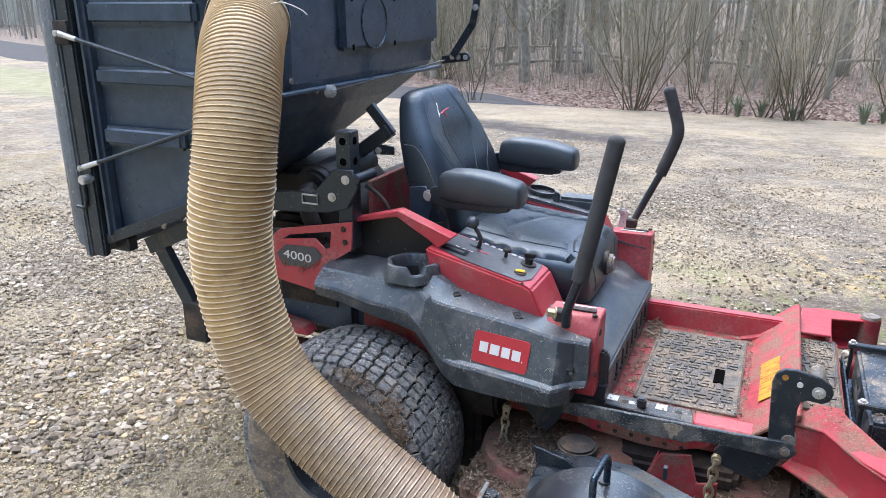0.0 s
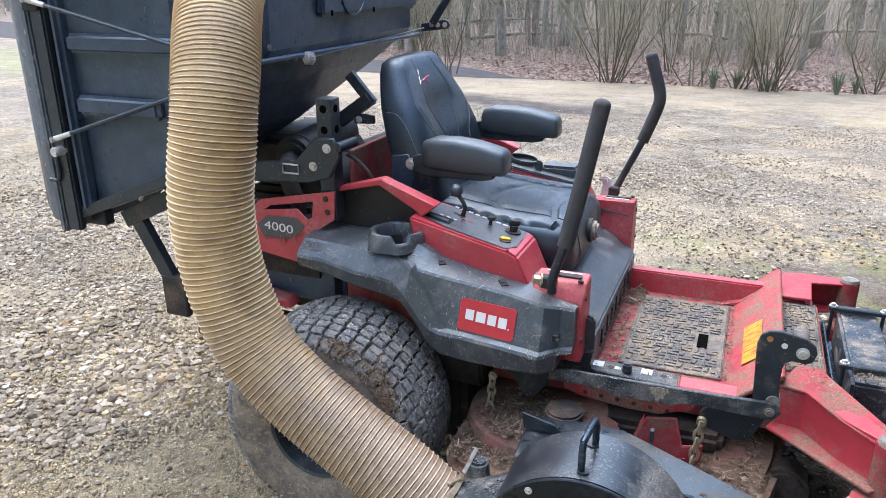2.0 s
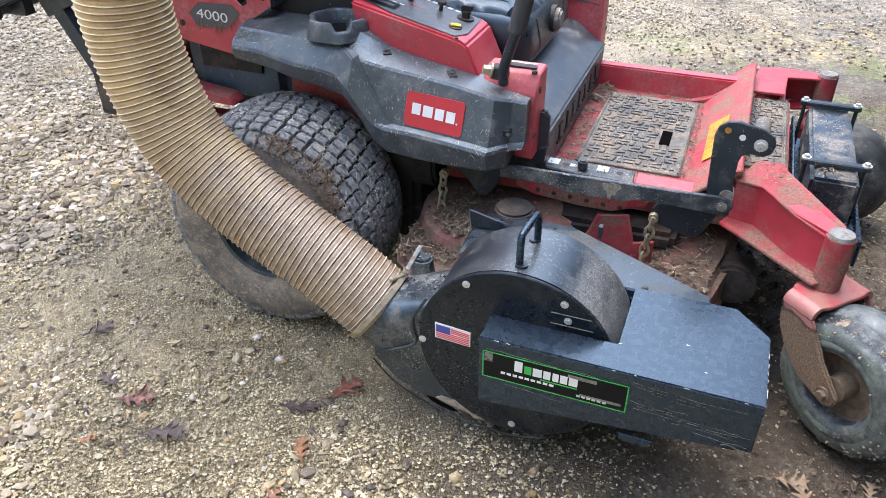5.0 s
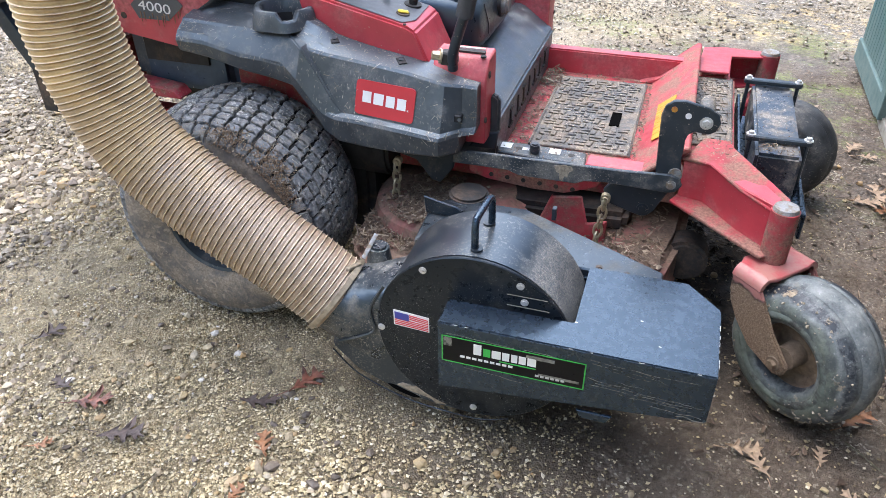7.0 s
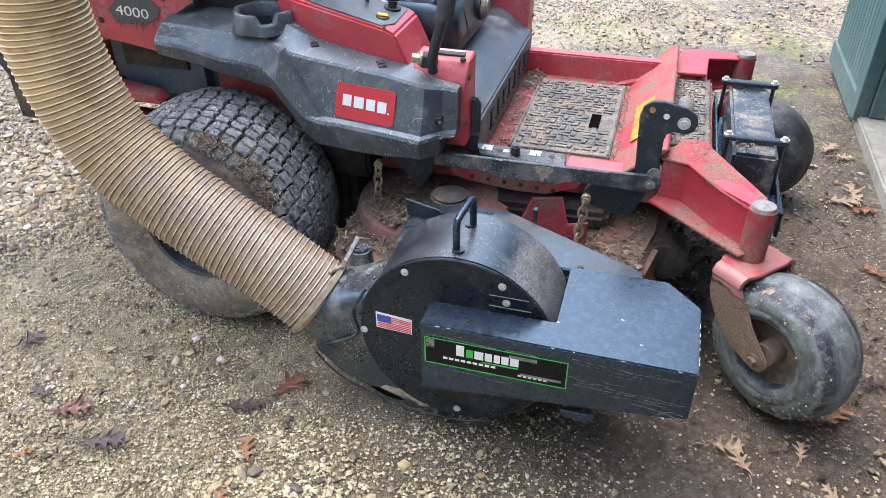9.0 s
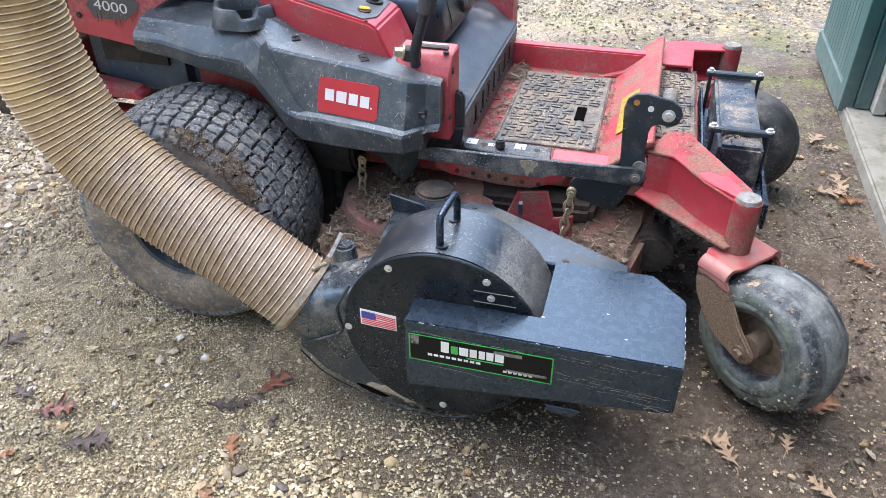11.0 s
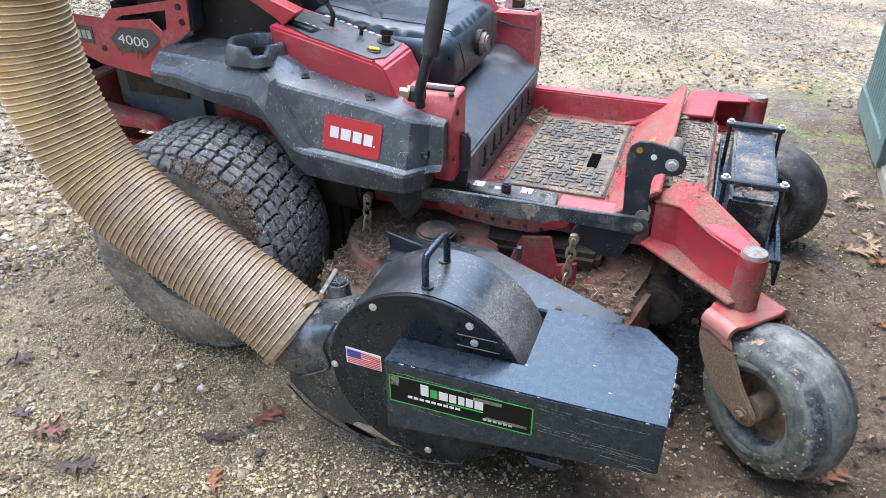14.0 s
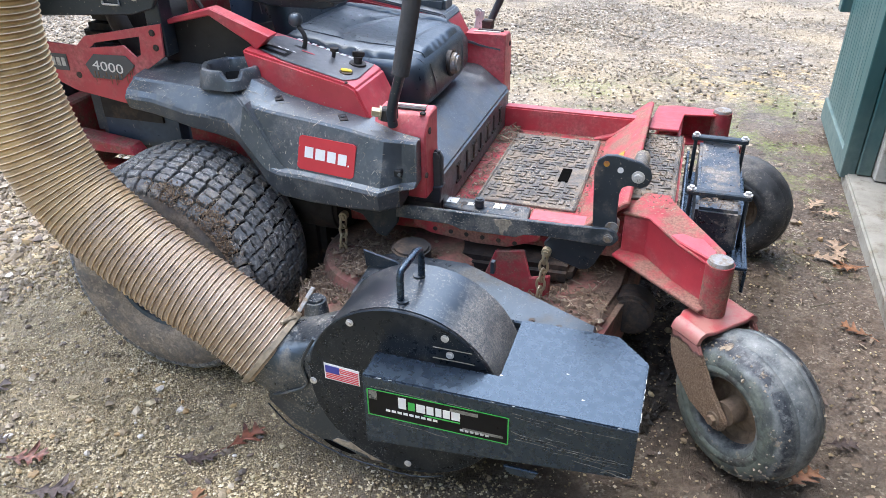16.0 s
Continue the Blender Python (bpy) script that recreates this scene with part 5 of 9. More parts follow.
def fender():
    """Right and left black plastic side covers, arched over the rear tyres."""
    st = [  # x, bottom z, ridge z, above ridge (y, z), crease (y, z), top edge (y, z)
        (-1.095, 0.690, 0.725, 1.712, 0.742, 1.742, 0.762, 1.80, 0.772),
        (-1.02, 0.680, 0.722, 1.712, 0.738, 1.742, 0.758, 1.80, 0.770),
        (-0.92, 0.656, 0.700, 1.712, 0.717, 1.742, 0.752, 1.80, 0.768),
        (-0.85, 0.646, 0.696, 1.712, 0.713, 1.742, 0.750, 1.795, 0.768),
        (-0.79, 0.634, 0.686, 1.710, 0.705, 1.737, 0.745, 1.785, 0.776),
        (-0.765, 0.608, 0.660, 1.705, 0.688, 1.728, 0.732, 1.778, 0.778),
        (-0.735, 0.572, 0.618, 1.702, 0.640, 1.722, 0.726, 1.785, 0.762),
        (-0.705, 0.530, 0.585, 1.700, 0.598, 1.724, 0.719, 1.796, 0.742),
        (-0.67, 0.506, 0.573, 1.700, 0.583, 1.728, 0.713, 1.800, 0.732),
        (-0.60, 0.499, 0.570, 1.700, 0.580, 1.731, 0.704, 1.803, 0.717),
        (-0.50, 0.496, 0.561, 1.700, 0.571, 1.735, 0.690, 1.804, 0.700),
        (-0.425, 0.499, 0.553, 1.699, 0.563, 1.738, 0.674, 1.800, 0.682),
        (-0.405, 0.500, 0.550, 1.699, 0.560, 1.741, 0.669, 1.795, 0.675),
        (-0.367, 0.496, 0.552, 1.742, 0.560, 1.755, 0.664, 1.790, 0.668),
        (-0.3655, 0.544, 0.552, 1.744, 0.560, 1.756, 0.664, 1.790, 0.668),
        (-0.334, 0.548, 0.554, 1.756, 0.562, 1.764, 0.660, 1.790, 0.664)]
    dense = []
    for a, b in zip(st, st[1:]):
        for k in range(5):
            dense.append(tuple(p + (q - p) * k / 5 for p, q in zip(a, b)))
    dense.append(st[-1])
    rows = []
    for x, e, d, y2, z2, yc, zc, yb, zb in dense:
        yo = y2 - 0.012 - 0.004 * max(0.0, min(1.0, (x + 0.74) / 0.06))
        ye = yo + 0.012
        row = [(x, ye + 0.06, e + 0.01), (x, ye, e), (x, ye - 0.006, e + 0.006), (x, yo - 0.002, d - 0.004), (x, yo + 0.002, d + 0.004), (x, y2, z2), (x, yc - 0.002, zc - 0.004), (x, yc + 0.003, zc + 0.002)]
        row += [(x, yc + 0.003 + (yb - yc - 0.007) * f, zc + 0.002 + (zb - zc - 0.003) * f) for f in (0.33, 0.66, 1.0)]
        row += [(x, yb + 0.004 + 0.091 * f, zb + 0.004 * f) for f in (0, 0.14, 0.28, 0.42, 0.56, 0.7, 0.85, 1.0)]
        rows.append(row)
    bm = loft(rows, closed=False)
    # the cup holder's opening
    gone = [f for f in bm.faces if (Vector((f.calc_center_median().x, f.calc_center_median().y)) - Vector((-0.838, 1.800))).length < 0.056 and f.calc_center_median().z > 0.72]
    bmesh.ops.delete(bm, geom=gone, context="FACES")
    bmesh.ops.recalc_face_normals(bm, faces=bm.faces)
    bmesh.ops.solidify(bm, geom=bm.faces[:], thickness=0.006)
    a, b = both("side_cover", bm, M_plastic, mower, "black moulded plastic fender cover with dried grass", 11)
    # dry grass clippings stuck to the cover
    rg, v2, f2 = random.Random(31), [], []
    for k in range(620):
        i = min(len(rows) - 2, int((len(rows) - 1) * rg.random() ** 1.35))
        j = rg.choice((3, 4, 5, 5, 5, 6, 7, 8, 9, 10, 11, 12, 2))
        u, v = rg.random(), rg.random()
        p00, p10, p01, p11 = (Vector(q) for q in (rows[i][j], rows[i + 1][j], rows[i][j + 1], rows[i + 1][j + 1]))
        if (p00.lerp(p10, u).lerp(p01.lerp(p11, u), v) - Vector((-0.838, 1.8, 0.77))).length < 0.062:
            continue
        c, tx = p00.lerp(p10, u).lerp(p01.lerp(p11, u), v), (p10 - p00).normalized()
        out = tx.cross(p01 - p00).normalized()
        if out.y > 0 and out.z < 0:
            out = -out
        tn = rg.gauss(0.5, 0.9)
        d = tx * math.cos(tn) + out.cross(tx) * math.sin(tn)
        e, ln, ww = d.cross(out), rg.uniform(0.002, 0.010) * (1.2 if rg.random() > 0.9 else 0.7), rg.uniform(0.0003, 0.0007)
        for sgn in (1, -1):
            c2 = c + out * 0.0008 * sgn
            k0 = len(v2)
            v2 += [tuple(c2 - d * ln - e * ww), tuple(c2 - d * ln + e * ww), tuple(c2 + d * ln + e * ww), tuple(c2 + d * ln - e * ww), tuple(c2 + out * sgn * ww)]
            f2 += [(k0, k0 + 1, k0 + 4), (k0 + 1, k0 + 2, k0 + 4), (k0 + 2, k0 + 3, k0 + 4), (k0 + 3, k0, k0 + 4)]
    straw = new("dry_grass", fast_mesh("dry_grass", v2, f2, M_straw))
    straw.parent = a
    tagged(straw, "pale dry clippings stuck to the black plastic", kind="stuff")
    # end caps, front and rear
    f0, f1 = rows[0], rows[-1]
    for row, dx in ((f0, -0.006), (f1, 0.006)):
        bm = prism([(p[1], p[2]) for p in row], "x", row[0][0] - abs(dx) / 2, row[0][0] + abs(dx) / 2, 0.001)
        part("end_cap", bm, M_plastic, a)
    # raised lip that runs down the front of the wheel arch
    outer = [(-0.86, 0.698), (-0.807, 0.692), (-0.765, 0.659), (-0.726, 0.604), (-0.692, 0.567), (-0.668, 0.558)]
    inner = [(-0.648, 0.574), (-0.682, 0.618), (-0.716, 0.682), (-0.752, 0.736), (-0.80, 0.754), (-0.87, 0.755)]
    lip = bmesh.new()
    ring = [(x, 1.681 if x > -0.80 else 1.694, z) for x, z in outer] + [(x, 1.700 if x > -0.76 else 1.738, z) for x, z in inner]
    lo = [lip.verts.new(q) for q in ring]
    hi = [lip.verts.new((q[0], q[1] + 0.04, q[2])) for q in ring]
    for k in range(5):
        lip.faces.new((lo[k], lo[k + 1], lo[10 - k], lo[11 - k]))
    for k in range(12):
        lip.faces.new((lo[k], hi[k], hi[(k + 1) % 12], lo[(k + 1) % 12]))
    bmesh.ops.recalc_face_normals(lip, faces=lip.faces)
    part("arch_lip", soften(lip, 0.004, 2, 40), M_plastic, a, "", 20)
    # clip pockets
    for x, y, z in ((-0.699, 1.7786, 0.7355), (-0.5245, 1.7747, 0.7025)):
        nrm = Vector((0.13, -0.165, 0.977)).normalized()
        m_ = Matrix.Translation((x, y, z)) @ nrm.to_track_quat("Z", "X").to_matrix().to_4x4()
        part("clip_recess", box(-0.014, 0.014, -0.010, 0.010, -0.008, 0.0006, 0.0005, m=m_), M_recess_shade, a)
        part("screw", rod(m_ @ Vector((0.002, 0, -0.004)), m_ @ Vector((0.002, 0, 0.003)), 0.0060, n=12, bevel=0.001), M_steel_black, a)
    part("latch_recess", box(-0.381, -0.362, 1.732, 1.760, 0.580, 0.598, 0.002), M_recess_shade, a)
    part("latch_tab", rod((-0.366, 1.742, 0.586), (-0.366, 1.730, 0.588), 0.005, n=10, bevel=0.001), M_plastic, a)
    # red name decal with pale bars for the lettering
    o, ux, uz = Vector((-0.6245, 1.7020, 0.5865)), Vector((0.150, 0.0007, -0.0126)), Vector((0.0055, 0.0212, 0.0815))
    n = ux.cross(uz).normalized()
    pts = []
    for k in range(24):
        ang = 2 * math.pi * k / 24
        u = 0.5 + (0.5 - 0.08) * (1 if math.cos(ang) > 0 else -1) + 0.08 * math.cos(ang)
        v = 0.5 + (0.5 - 0.12) * (1 if math.sin(ang) > 0 else -1) + 0.12 * math.sin(ang)
        pts.append(o + ux * u + uz * v + n * 0.003)
    bm = bmesh.new()
    lo, hi = [bm.verts.new(p - n * 0.006) for p in pts], [bm.verts.new(p) for p in pts]
    bm.faces.new(hi)
    for k in range(24):
        bm.faces.new((lo[k], lo[(k + 1) % 24], hi[(k + 1) % 24], hi[k]))
    decal = part("name_decal", bm, M_decal_red, a, "red rounded decal with white lettering bars", 0)

    def mark(u0, u1, v0, v1):
        q = [o + ux * u + uz * v + n * 0.0040 for u, v in ((u0, v0), (u1, v0), (u1, v1), (u0, v1))]
        bmm = bmesh.new()
        bmm.faces.new([bmm.verts.new(p) for p in q])
        return bmm
    for u0, u1, v0, v1 in ((0.12, 0.27, 0.37, 0.69), (0.31, 0.48, 0.36, 0.68), (0.52, 0.67, 0.35, 0.67), (0.71, 0.86, 0.34, 0.66), (0.885, 0.91, 0.33, 0.38)):
        part("lettering_bar", mark(u0, u1, v0, v1), M_white, decal, smooth=0)
    return a


cover = fender()


def cup_holder():
    cx, cy = -0.838, 1.800
    bm = bmesh.new()
    n = 32
    rows = []
    for r, z in ((0.084, 0.758), (0.081, 0.768), (0.078, 0.780), (0.076, 0.795), (0.071, 0.802), (0.061, 0.802), (0.057, 0.797), (0.053, 0.770), (0.050, 0.700)):
        ring = []
        for k in range(n):
            a = 2 * math.pi * k / n
            notch = 0.0
            if z > 0.785 and (abs((a - 0.9 + math.pi) % (2 * math.pi) - math.pi) < 0.42 or abs((a - 5.3 + math.pi) % (2 * math.pi) - math.pi) < 0.38):
                notch = -0.020
            oct_r = r * (1 + 0.05 * math.cos(6 * a)) if z > 0.75 else r
            ring.append((cx + oct_r * math.cos(a), cy + oct_r * math.sin(a), z + notch))
        rows.append(ring)
    cup = part("cup_holder", loft(rows, caps=False), M_plastic, cover, "round black cup holder with notched rim", 30)
    part("cup_well", lathe([(0.0515, 0.078), (0.0485, 0.0), (0.0, 0.0)], 32, m=pose(cx, cy, 0.690, 90)), M_under, cup, "deep dark cup well", 40)


cup_holder()


def console():
    """Red control console beside the seat, with its dark panel, levers and switches."""
    y0, y1 = 1.805, 1.985
    top = lambda x: 0.772 + (-0.51 - x) * 0.235
    pts = [(-0.785, 0.752), (-0.805, top(-0.80)), (-0.52, top(-0.52)), (-0.50, top(-0.50) - 0.006), (-0.452, 0.66), (-0.47, 0.60), (-0.78, 0.60)]
    body = part("console", prism(pts, "y", y0, y1, 0.006, 2), M_red, mower, "red steel control console")
    q = [(-0.79, y0 + 0.035), (-0.70, y0 + 0.012), (-0.535, y0 + 0.012), (-0.515, y0 + 0.05), (-0.52, y1 - 0.012), (-0.77, y1 - 0.02), (-0.80, y1 - 0.06)]
    bm = bmesh.new()
    bm.faces.new([bm.verts.new((x, y, top(x) + 0.0025)) for x, y in q])
    panel = part("control_panel", bm, M_decal_dark, body, "dark printed control panel", 0)

    def flat(x0, x1, ya, yb, mat, name, h=0.004, skew=0.0):
        b2 = bmesh.new()
        b2.faces.new([b2.verts.new((x, y, top(x) + h)) for x, y in ((x0, ya), (x1, ya), (x1 + skew, yb), (x0 + skew, yb))])
        part(name, b2, mat, body, smooth=0)
    flat(-0.775, -0.70, 1.838, 1.878, M_black_print, "hour_meter")
    flat(-0.765, -0.71, 1.852, 1.866, M_decal_dark, "meter_window", 0.0046)
    for k in range(3):
        flat(-0.745 + 0.02 * k, -0.735 + 0.02 * k, 1.882, 1.886, M_white, "printed_bar")
    for k in range(8):
        flat(-0.735 + 0.021 * k, -0.722 + 0.021 * k, 1.966 - 0.001 * k, 1.978 - 0.001 * k, M_silver_label, "lettering_bar")
    flat(-0.72, -0.685, 1.922, 1.929, M_black_print, "lever_slot")
    flat(-0.69, -0.655, 1.905, 1.910, M_red_print, "printed_bar")
    bm = tube(smooth_line([(-0.70, 1.93, top(-0.70) - 0.01), (-0.69, 1.93, 0.845), (-0.712, 1.935, 0.878)], 5), 0.006, 10)
    lever = part("throttle_lever", bm, M_under, body, "black throttle lever with ball knob")
    part("knob", pillow(0.036, 0.036, 0.036, 2.2, m=Matrix.Translation((-0.716, 1.936, 0.888))), M_plastic, lever)
    bm = rod((-0.617, 1.935, top(-0.617)), (-0.613, 1.935, top(-0.617) + 0.022), 0.005)
    rod((-0.613, 1.935, top(-0.617) + 0.018), (-0.612, 1.935, top(-0.617) + 0.026), 0.011, bm=bm)
    part("choke_knob", bm, M_under, body)
    bm = rod((-0.552, 1.94, top(-0.552)), (-0.551, 1.94, top(-0.552) + 0.006), 0.022, n=20)
    rod((-0.551, 1.94, top(-0.552)), (-0.549, 1.94, top(-0.552) + 0.022), 0.010, 0.012, bm=bm)
    box(-0.016, 0.016, -0.004, 0.004, 0, 0.014, 0.002, bm=bm, m=pose(-0.549, 1.94, top(-0.552) + 0.022, 0, 10, 35))
    part("ignition_key", bm, M_under, body, "black ignition switch with key")
    bm = rod((-0.552, 1.868, top(-0.552)), (-0.551, 1.868, top(-0.552) + 0.005), 0.017, n=16)
    sw = part("blade_switch", bm, M_under, body)
    part("switch_cap", box(-0.014, 0.014, -0.007, 0.007, 0.0, 0.007, 0.003, m=pose(-0.551, 1.868, top(-0.552) + 0.004, 0, 12, 30)), M_switch, sw, "yellow switch cap")
    part("screw", rod((-0.527, 1.812, top(-0.527)), (-0.527, 1.812, top(-0.527) + 0.003), 0.004), M_under, body)
    # left console, seen past the seat, with its cup well
    pts2 = [(-0.86, 0.74), (-0.86, 0.835), (-0.50, 0.775), (-0.46, 0.70), (-0.46, 0.62), (-0.86, 0.62)]
    left = part("left_console", prism(pts2, "y", 2.50, 2.66, 0.006, 2), M_red, mower, "red steel console with storage tray")
    cap = [(-0.80, 0.818), (-0.80, 0.834), (-0.505, 0.785), (-0.49, 0.766), (-0.50, 0.762)]
    part("tray_deck", prism(cap, "y", 2.508, 2.652, 0.004, 2), M_plastic, left, "black moulded tray deck")
    bm = lathe([(0.045, 0.012), (0.052, 0.012), (0.052, 0.0), (0.045, 0.0), (0.042, -0.05), (0.0, -0.05)], 24, m=pose(-0.715, 2.60, 0.824, 90, 9.5, 0))
    part("cup_well", bm, M_plastic, left)
    bm = prism([(-0.645, 2.555), (-0.515, 2.555), (-0.515, 2.645), (-0.645, 2.645)], "z", 0.75, 0.824, 0.01, 2)
    part("tray", bm, M_plastic, left, "black storage tray")
    part("tray_strap", box(-0.66, -0.635, 2.54, 2.56, 0.79, 0.842, 0.005, 2), M_plastic, left)


console()


def chassis():
    """Red steel frame: rails, side plates, lever towers, footwell and front beam."""
    # rear side plate with window and number
    y0, y1 = 1.800, 1.806
    plate = [(-1.43, 0.820), (-1.303, 0.815), (-1.272, 0.842), (-1.023, 0.890), (-1.030, 0.806), (-1.125, 0.745), (-1.160, 0.664), (-1.339, 0.690), (-1.40, 0.714), (-1.43, 0.74)]
    hole = [(-1.263, 0.812), (-1.240, 0.828), (-1.094, 0.854), (-1.100, 0.806), (-1.118, 0.797), (-1.150, 0.826)]
    bm = bmesh.new()
    outer = [bm.verts.new((x, y0, z)) for x, z in plate]
    inner = [bm.verts.new((x, y0, z)) for x, z in hole]
    es = [bm.edges.new((l[k], l[(k + 1) % len(l)])) for l in (outer, inner) for k in range(len(l))]
    bmesh.ops.triangle_fill(bm, use_beauty=True, use_dissolve=True, edges=es)
    bmesh.ops.solidify(bm, geom=bm.faces[:], thickness=0.006)
    side = part("side_plate", bm, M_red, mower, "red steel rear side plate with cut-out", 30)
    part("number_decal", prism([(-1.287, 0.767), (-1.252, 0.797), (-1.150, 0.800), (-1.126, 0.775), (-1.177, 0.733), (-1.269, 0.732)], "y", 1.7915, 1.7930), M_decal_dark, side, "dark decal with the number 4000", 0)
    txt = bpy.data.curves.new("number", "FONT")
    txt.body, txt.size, txt.extrude = "4000", 0.036, 0.0003
    tmp = new("number_tmp", txt)
    me = bpy.data.meshes.new_from_object(tmp.evaluated_get(bpy.context.evaluated_depsgraph_get()))
    bpy.data.objects.remove(tmp)
    bm = bmesh.new()
    bm.from_mesh(me)
    bmesh.ops.transform(bm, matrix=pose(-1.264, 1.7908, 0.757, 90, 4, 0) @ Matrix.Diagonal((1.38, 1, 1, 1)), verts=bm.verts)
    part("number", bm, M_white, side, "white number 4000", 0)
    part("model_decal", box(-1.415, -1.345, 1.7915, 1.7930, 0.745, 0.790, 0), M_decal_dark, side)
    for k in range(3):
        part("lettering_bar", box(-1.398 + 0.017 * k, -1.386 + 0.017 * k, 1.7905, 1.7912, 0.757, 0.780, 0), M_silver_label, side, smooth=0)
    rg = random.Random(17)
    for k in range(12):
        x, z, ln = -1.262 + 0.0125 * k + rg.uniform(-0.003, 0.003), 0.742 + rg.uniform(-0.004, 0.012) + 0.0018 * max(0, k - 6) ** 1.4, rg.uniform(0.008, 0.030)
        part("mud_run", prism([(x, z), (x + 0.0035, z), (x + 0.0022, z - ln), (x + 0.0006, z - ln * 0.8)], "y", 1.7902, 1.7912), M_fork, side, "", 0)
    for x, z in ((-1.052, 0.866), (-1.048, 0.828), (-1.318, 0.735)):
        part("bolt", bolt((x, y0 - 0.006, z), (0, -1, 0), 0.006, 0.004), M_under, side)
    # raised red frame edge and the dark inner panel behind the cover
    rail = [(-1.06, 0.872), (-1.06, 0.884), (-0.900, 0.928), (-0.735, 0.868), (-0.78, 0.83), (-0.800, 0.848), (-0.905, 0.908)]
    both("upper_rail", prism(rail, "y", 1.835, 1.875, 0.003), M_red, mower, "red bent frame rail")
    both("inner_panel", prism([(-1.08, 0.70), (-1.08, 0.868), (-0.905, 0.908), (-0.80, 0.848), (-0.78, 0.70)], "y", 1.868, 1.878, 0.002), M_inner, mower, "black inner panel")
    both("lower_rail", prism([(-1.50, 0.530), (-1.50, 0.56), (-1.22, 0.530), (-1.20, 0.505), (-1.40, 0.505)], "y", 1.80, 1.86, 0.004), M_red_dirty, mower)
    both("main_rail", box(-1.50, 0.16, 1.93, 1.98, 0.33, 0.40, 0.004), M_red_dirty, mower, "red main frame rail")
    both("wheel_arch_plate", box(-1.02, -0.62, 1.83, 1.845, 0.45, 0.66, 0.004), M_red_dirty, mower)
    part("rear_crossmember", box(-1.50, -1.44, 1.72, 2 * MID - 1.72, 0.40, 0.62, 0.006), M_red_dirty, mower)
    part("engine_block", box(-1.42, -1.08, 1.95, 2.52, 0.42, 0.80, 0.04, 3), M_under, mower, "dark engine behind the seat")
    part("air_cleaner", rod((-1.20, 1.93, 0.84), (-1.20, 2.50, 0.84), 0.075, n=24, bevel=0.01), M_under, mower)
    part("muffler_guard", box(-1.40, -1.24, 1.88, 1.94, 0.52, 0.80, 0.02, 2), M_plastic, mower)
    part("fuel_tank", box(-1.36, -1.06, 1.868, 1.925, 0.50, 0.70, 0.025, 3), M_hopper, mower, "black plastic tank")
    part("back_panel", box(-1.10, -1.085, 2.02, 2.58, 0.80, 0.955, 0.003), M_red_dirty, mower, "dark red panel behind the seat")
    part("cable", tube(smooth_line([(-1.02, 1.87, 0.98), (-0.985, 1.88, 0.955), (-0.955, 1.885, 0.915), (-0.945, 1.89, 0.86)], 8), 0.006, 8), M_under, mower)
    # lever towers
    tw = [(1.792, 0.50), (1.792, 0.668), (1.818, 0.712), (1.885, 0.716), (1.885, 0.50)]
    a, b = both("lever_tower", prism(tw, "x", -0.455, -0.318, 0.004), M_red, mower, "red steel lever tower")
    for t, s in ((a, 0), (b, 1)):
        for name, bmx, mt in (("slot", box(-0.42, -0.335, 1.838, 1.852, 0.714, 0.7185, 0), M_under), ("print", box(-0.43, -0.34, 1.862, 1.870, 0.714, 0.7182, 0), M_silver_label), ("bolt", bolt((-0.333, 1.82, 0.716), (0, 0, 1), 0.005, 0.003), M_under), ("bolt", bolt((-0.318, 1.822, 0.672), (1, 0, 0), 0.006, 0.003), M_under), ("bolt", bolt((-0.318, 1.795, 0.565), (1, 0, 0), 0.005, 0.003), M_under)):
            part(name, flip(bmx) if s else bmx, mt, t)
            if s:
                bmx.free()
    # black shroud below the seat
    sh = [(-0.305, 0.412), (-0.302, 0.536), (-0.405, 0.612), (-0.60, 0.625), (-0.60, 0.412)]
    shroud = part("shroud", prism(sh, "y", 1.875, 2.595, 0.006, 2), M_plastic, mower, "black plastic shroud with raised lettering bars")
    rng = random.Random(2)
    for k, (w, d) in enumerate(((0.05, 1), (0.07, 0), (0.055, 1), (0.05, 0), (0.055, 1), (0.045, 0), (0.05, 1))):
        y = 1.99 + 0.077 * k
        part("lettering_bar", box(-0.3042, -0.299, y, y + w * 0.85, 0.455, 0.462, 0.001), M_under, shroud)
        part("lettering_bar", box(-0.3042, -0.299, y + w * 0.3, y + w * 0.45, 0.455, 0.512, 0.001), M_under, shroud)
        if d:
            part("lettering_bar", box(-0.3042, -0.299, y + w * 0.1, y + w * 0.8, 0.503, 0.510, 0.001), M_under, shroud)
    # footwell
    pan = part("floor_pan", box(-0.335, 0.06, 1.90, 2.575, 0.385, 0.408, 0.003), M_red_dirty, mower, "red footwell floor, littered with debris")
    part("left_rail", box(-0.33, 0.17, 2.556, 2.60, 0.37, 0.484, 0.005, 2), M_red, mower, "red footwell side rail")
    part("gusset", prism([(0.0, 0.41), (0.09, 0.41), (0.12, 0.478), (0.06, 0.43)], "y", 2.53, 2.556, 0.002), M_red, mower)
    slant = [(0.038, 0.408), (0.052, 0.408), (0.175, 0.508), (0.170, 0.516), (0.158, 0.513)]
    sp = part("foot_rest", prism(slant, "y", 1.885, 2.655, 0.003), M_red_dirty, mower, "slanted red foot rest, worn paint")
    # safety label on the slope
    o = Vector((0.0, 0.0, 0.0))
    for k in range(7):
        y = 2.06 + 0.035 * k
